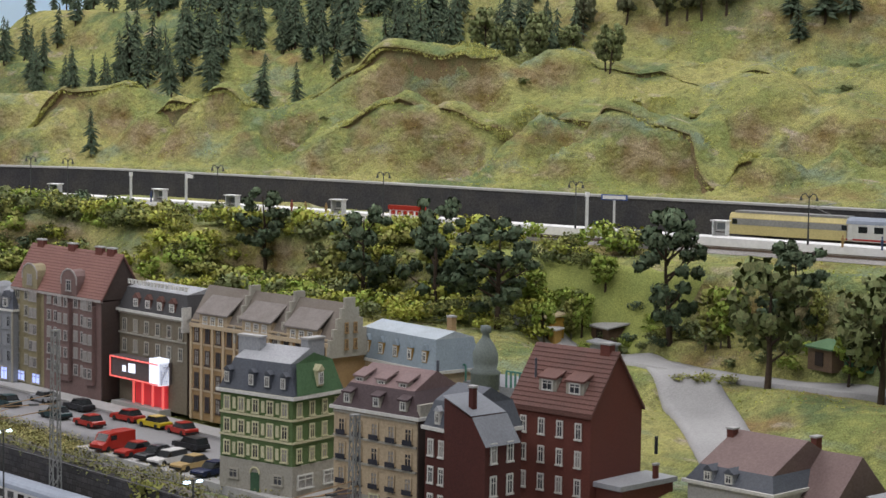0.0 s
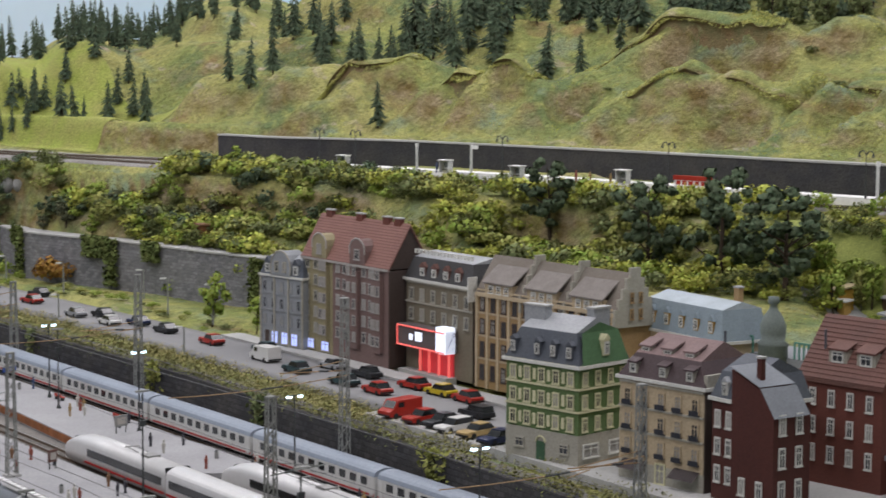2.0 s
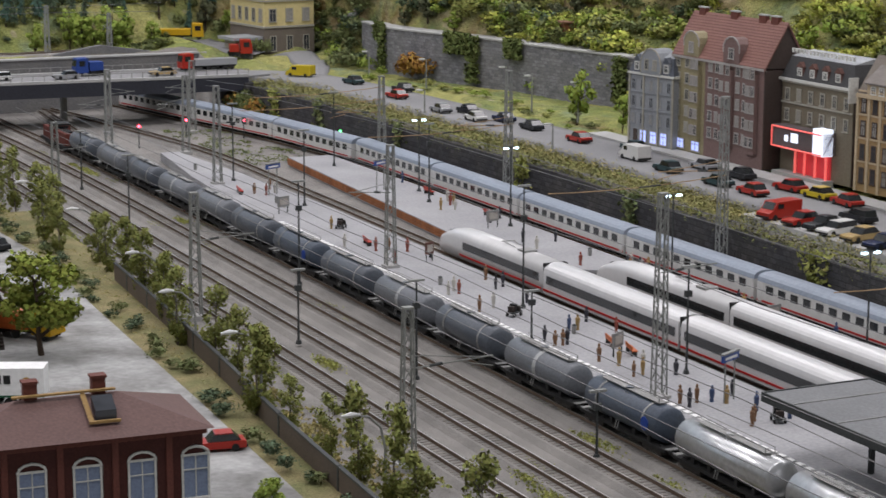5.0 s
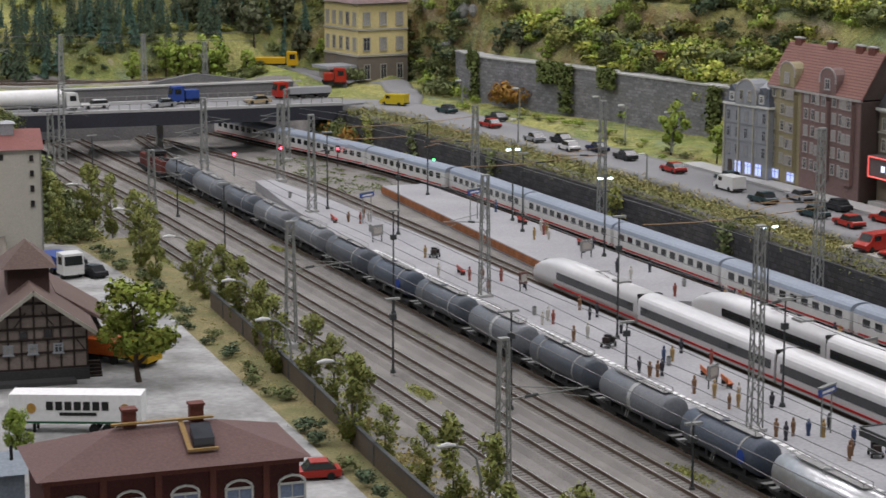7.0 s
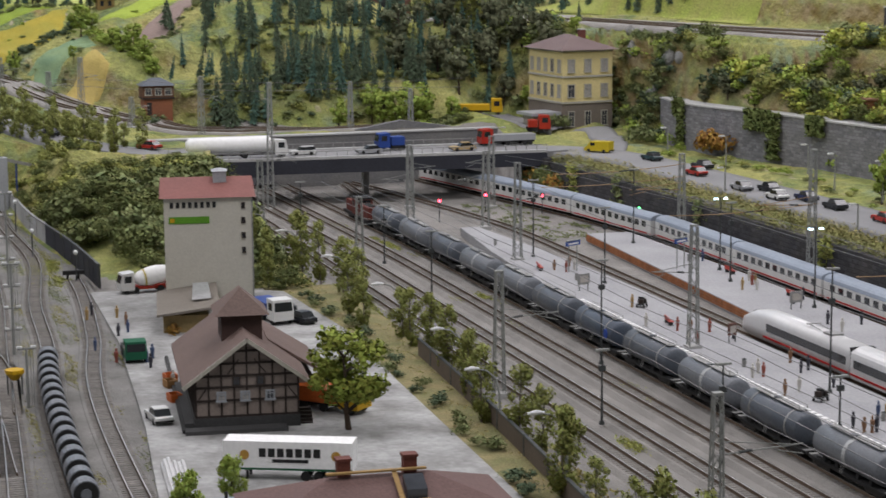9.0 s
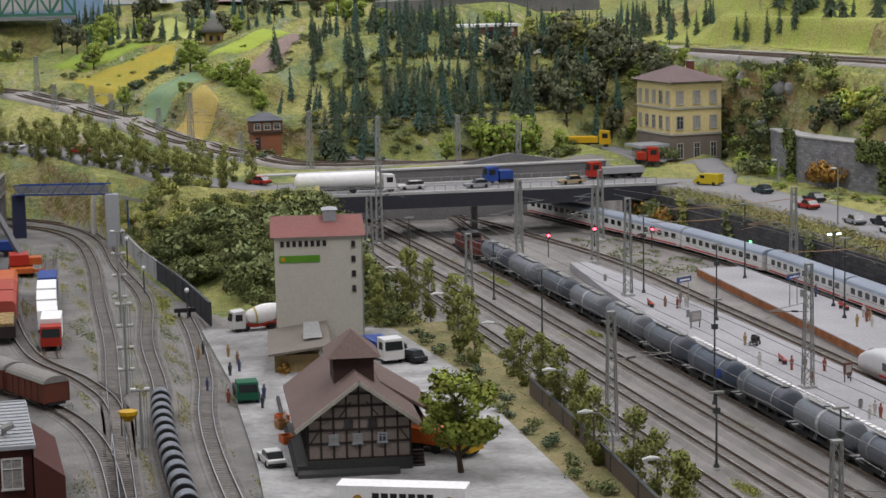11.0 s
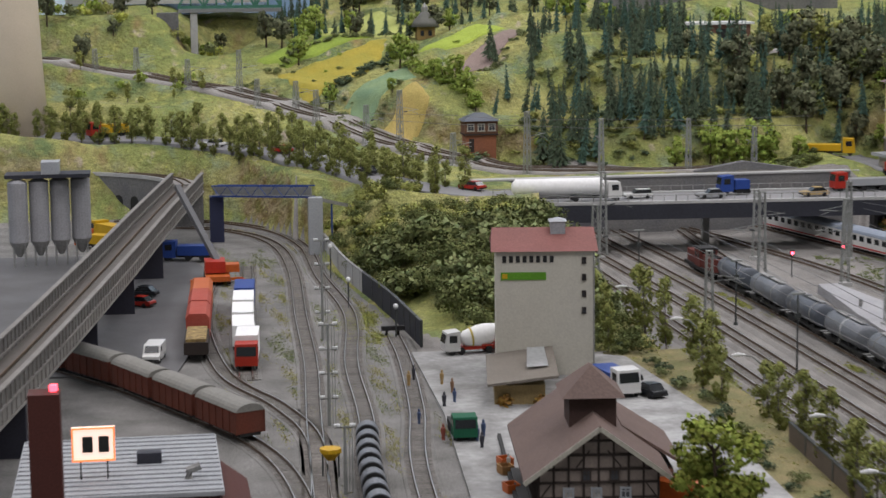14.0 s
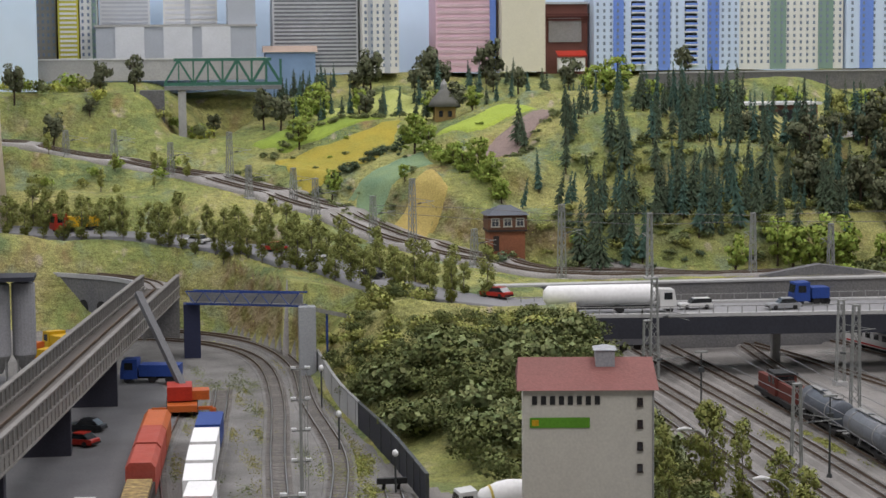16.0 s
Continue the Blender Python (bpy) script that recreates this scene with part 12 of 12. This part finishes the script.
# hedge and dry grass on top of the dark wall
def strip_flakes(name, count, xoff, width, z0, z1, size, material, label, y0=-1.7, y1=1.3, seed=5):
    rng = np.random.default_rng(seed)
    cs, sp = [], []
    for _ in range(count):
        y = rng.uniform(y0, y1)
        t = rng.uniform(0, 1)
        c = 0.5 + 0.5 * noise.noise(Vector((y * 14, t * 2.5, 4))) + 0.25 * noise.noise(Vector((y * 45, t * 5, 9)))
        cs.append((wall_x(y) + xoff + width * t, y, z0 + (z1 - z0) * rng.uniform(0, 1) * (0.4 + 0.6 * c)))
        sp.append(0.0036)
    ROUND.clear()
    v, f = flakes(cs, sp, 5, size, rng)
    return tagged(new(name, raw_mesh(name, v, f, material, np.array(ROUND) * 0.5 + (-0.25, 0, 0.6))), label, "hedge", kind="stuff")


strip_flakes("hedge", 24000, -0.008, 0.062, 0.060, 0.090, 0.0011, LEAF_HEDGE, "dense olive hedge on the retaining wall", seed=5)
strip_flakes("dry_grass", 2000, 0.0, 0.062, 0.072, 0.090, 0.0011, LEAF_DRY, "dry straw-coloured grass along the hedge", y0=-0.62, seed=6)
strip_flakes("hedge_green", 4500, -0.012, 0.05, 0.056, 0.084, 0.0011, LEAF_OLIVE, "fresh green growth in the hedge", seed=8)
# Darker fibres low down stand in for the shade inside the hedge.
strip_flakes("hedge_shade", 4200, -0.012, 0.05, 0.055, 0.076, 0.0011, LEAF_MOSS, "moss-coloured fibres low in the hedge, darkened as its shade", seed=9)
for i, (y, n) in enumerate(((0.62, 40), (0.2, 60), (-0.12, 70), (-0.55, 60), (0.95, 60), (1.15, 80))):
    rng = np.random.default_rng(40 + i)
    cs = [(wall_x(y) - 0.015, y + rng.normal() * 0.012, rng.uniform(0.01, 0.075)) for _ in range(n)]
    v, f = flakes(cs, [0.006] * n, 5, 0.003, rng)
    tagged(new("creeper", raw_mesh("creeper", v, f, LEAF_OLIVE if i % 2 else LEAF_MOSS)), "creeper hanging down the dark wall", "creeper")


# ivy on the tall bank wall
for y0, half, low, high in ((0.988, 0.020, 0.086, 0.172), (1.03, 0.042, 0.138, 0.176), (1.262, 0.016, 0.088, 0.174), (1.275, 0.028, 0.145, 0.178), (0.868, 0.03, 0.142, 0.176), (0.58, 0.022, 0.09, 0.168)):
    rng = np.random.default_rng(int(y0 * 1000))
    cs, sp = [], []
    for _ in range(int(26000 * half)):
        z = rng.uniform(low, high)
        y = y0 + rng.uniform(-1, 1) * half * (0.75 + 0.3 * noise.noise(Vector((z * 60, y0 * 9, 3))))
        cs.append((bank_x(y) - 0.004 - rng.uniform(0, 0.009), y, z))
    ROUND.clear()
    v, f = flakes(cs, [0.004] * len(cs), 3, 0.0024, rng)
    tagged(new("ivy", raw_mesh("ivy", v, f, LEAF_IVY, np.array(ROUND) * 0.6 + (-0.5, 0, 0.4))), "dark green ivy hanging down the grey stone wall", "ivy")


# weeds and grass tufts between the tracks, moss on the yard
def tufts(name, count, x0, x1, y0, y1, size, material, label, seed):
    rng = np.random.default_rng(seed)
    cs, sp = [], []
    for _ in range(count):
        x, y = rng.uniform(x0, x1), rng.uniform(y0, y1)
        for _ in range(int(rng.integers(5, 20))):
            cs.append((x + rng.normal() * 0.004, y + rng.normal() * 0.009, 0.001))
            sp.append(0.002)
    v, f = flakes(cs, sp, 3, size, rng, 0.5)
    return tagged(new(name, raw_mesh(name, v, f, material)), label, "grass", kind="stuff")


def moss(name, count, each, x0, x1, y0, y1, sx, sy, size, material, label, seed, turn=0.0):
    """Low carpets of weeds, long in the direction of the rails."""
    rng = np.random.default_rng(seed)
    cs = []
    for _ in range(count):
        x, y = rng.uniform(x0, x1), rng.uniform(y0, y1)
        k = rng.uniform(0.5, 1.4)
        for u, w in zip(rng.normal(size=int(each * k * k)) * sx * k, rng.normal(size=int(each * k * k)) * sy * k):
            cs.append((x + u - turn * w, y + w, 0.0006))
    v, f = flakes(cs, [0.0011] * len(cs), 1, size, rng, 0.6)
    return tagged(new(name, raw_mesh(name, v, f, material)), label, "grass", kind="stuff")


moss("grass_tufts", 52, 330, -0.22, 0.05, -1.2, 1.2, 0.005, 0.014, 0.0012, LEAF_OLIVE, "yellow-green weeds between the station tracks", 21)
moss("yard_moss", 90, 330, -0.80, -0.565, -0.6, 1.5, 0.0045, 0.03, 0.0009, LEAF_WEED, "yellow-brown weeds between the yard tracks", 22, 0.1)
moss("yard_green_moss", 60, 300, -0.80, -0.565, -0.6, 1.5, 0.0055, 0.028, 0.0009, LEAF_MOSS, "dull green moss between the yard tracks", 28, 0.1)
moss("buffer_grass", 16, 420, -0.62, -0.57, 0.6, 0.85, 0.008, 0.02, 0.0012, LEAF_OLIVE, "fresh grass round the buffer stop", 29)
tufts("verge_grass", 260, -0.285, -0.225, -1.4, 0.6, 0.0018, LEAF_DRY, "dry grass strip beside the yard fence", 23)
tufts("verge_green", 200, -0.285, -0.2, -1.4, 0.6, 0.0018, LEAF_OLIVE, "green grass strip beside the yard fence", 24)
tufts("cutting_grass", 110, 0.22, 0.35, 0.74, 1.2, 0.0013, LEAF_MOSS, "grass between the platform ends", 25)


def turf(name, count, boxes, size, material, label, seed, lift=0.0):
    """Short grass fibres scattered over the hills."""
    rng = np.random.default_rng(seed)
    cs = []
    for x0, x1, y0, y1 in boxes:
        k = int(count * (x1 - x0) * (y1 - y0))
        for x, y in zip(rng.uniform(x0, x1, k).tolist(), rng.uniform(y0, y1, k).tolist()):
            n = noise.noise(Vector((x * 9, y * 9, seed * 1.7)))
            if n > 0.02:
                cs.append((x, y, level(x, y, lift)))
    v, f = flakes(cs, [size * 0.8] * len(cs), 2, size, rng, 0.6)
    return tagged(new(name, raw_mesh(name, v, f, material)), label, "grass", kind="stuff")


SLOPES = [(0.9, 2.3, -1.3, 0.75), (0.8, 2.0, 0.75, 1.6), (-0.9, 0.9, 1.65, 2.6)]
turf("turf_green", 9000, SLOPES, 0.0014, LEAF_YELLOW, "yellow-green static grass in patches on the hills", 31)
turf("turf_dry", 7000, SLOPES, 0.0014, LEAF_DRY, "dry straw grass fibres in patches on the hills", 33)
finish_heaps()
# grass fringe along the overhanging edges
for i, lip in enumerate(LIPS):
    rng = np.random.default_rng(70 + i)
    line = smooth_line([(x, y, 0) for x, y, _ in lip], 10)
    cs = []
    for _ in range(34 * len(line)):
        k = rng.uniform(0, len(line) - 1.001)
        p = line[int(k)].lerp(line[int(k) + 1], k - int(k))
        o = rng.uniform(-0.03, 0.022)
        x, y = p.x - 0.972 * o, p.y - 0.236 * o
        cs.append((x, y, level(p.x, p.y, (0.011 if i in (3, 4, 5) else 0.007) - max(0, o) * 0.5) if o > -0.01 else level(x, y, 0.006)))
    v, f = flakes(cs, [0.0035] * len(cs), 4, 0.0015, rng)
    tagged(new("grass_fringe", raw_mesh("grass_fringe", v, f, LEAF_FRINGE)), "yellow-green grass fringe over the bare earth", "grass", kind="stuff")
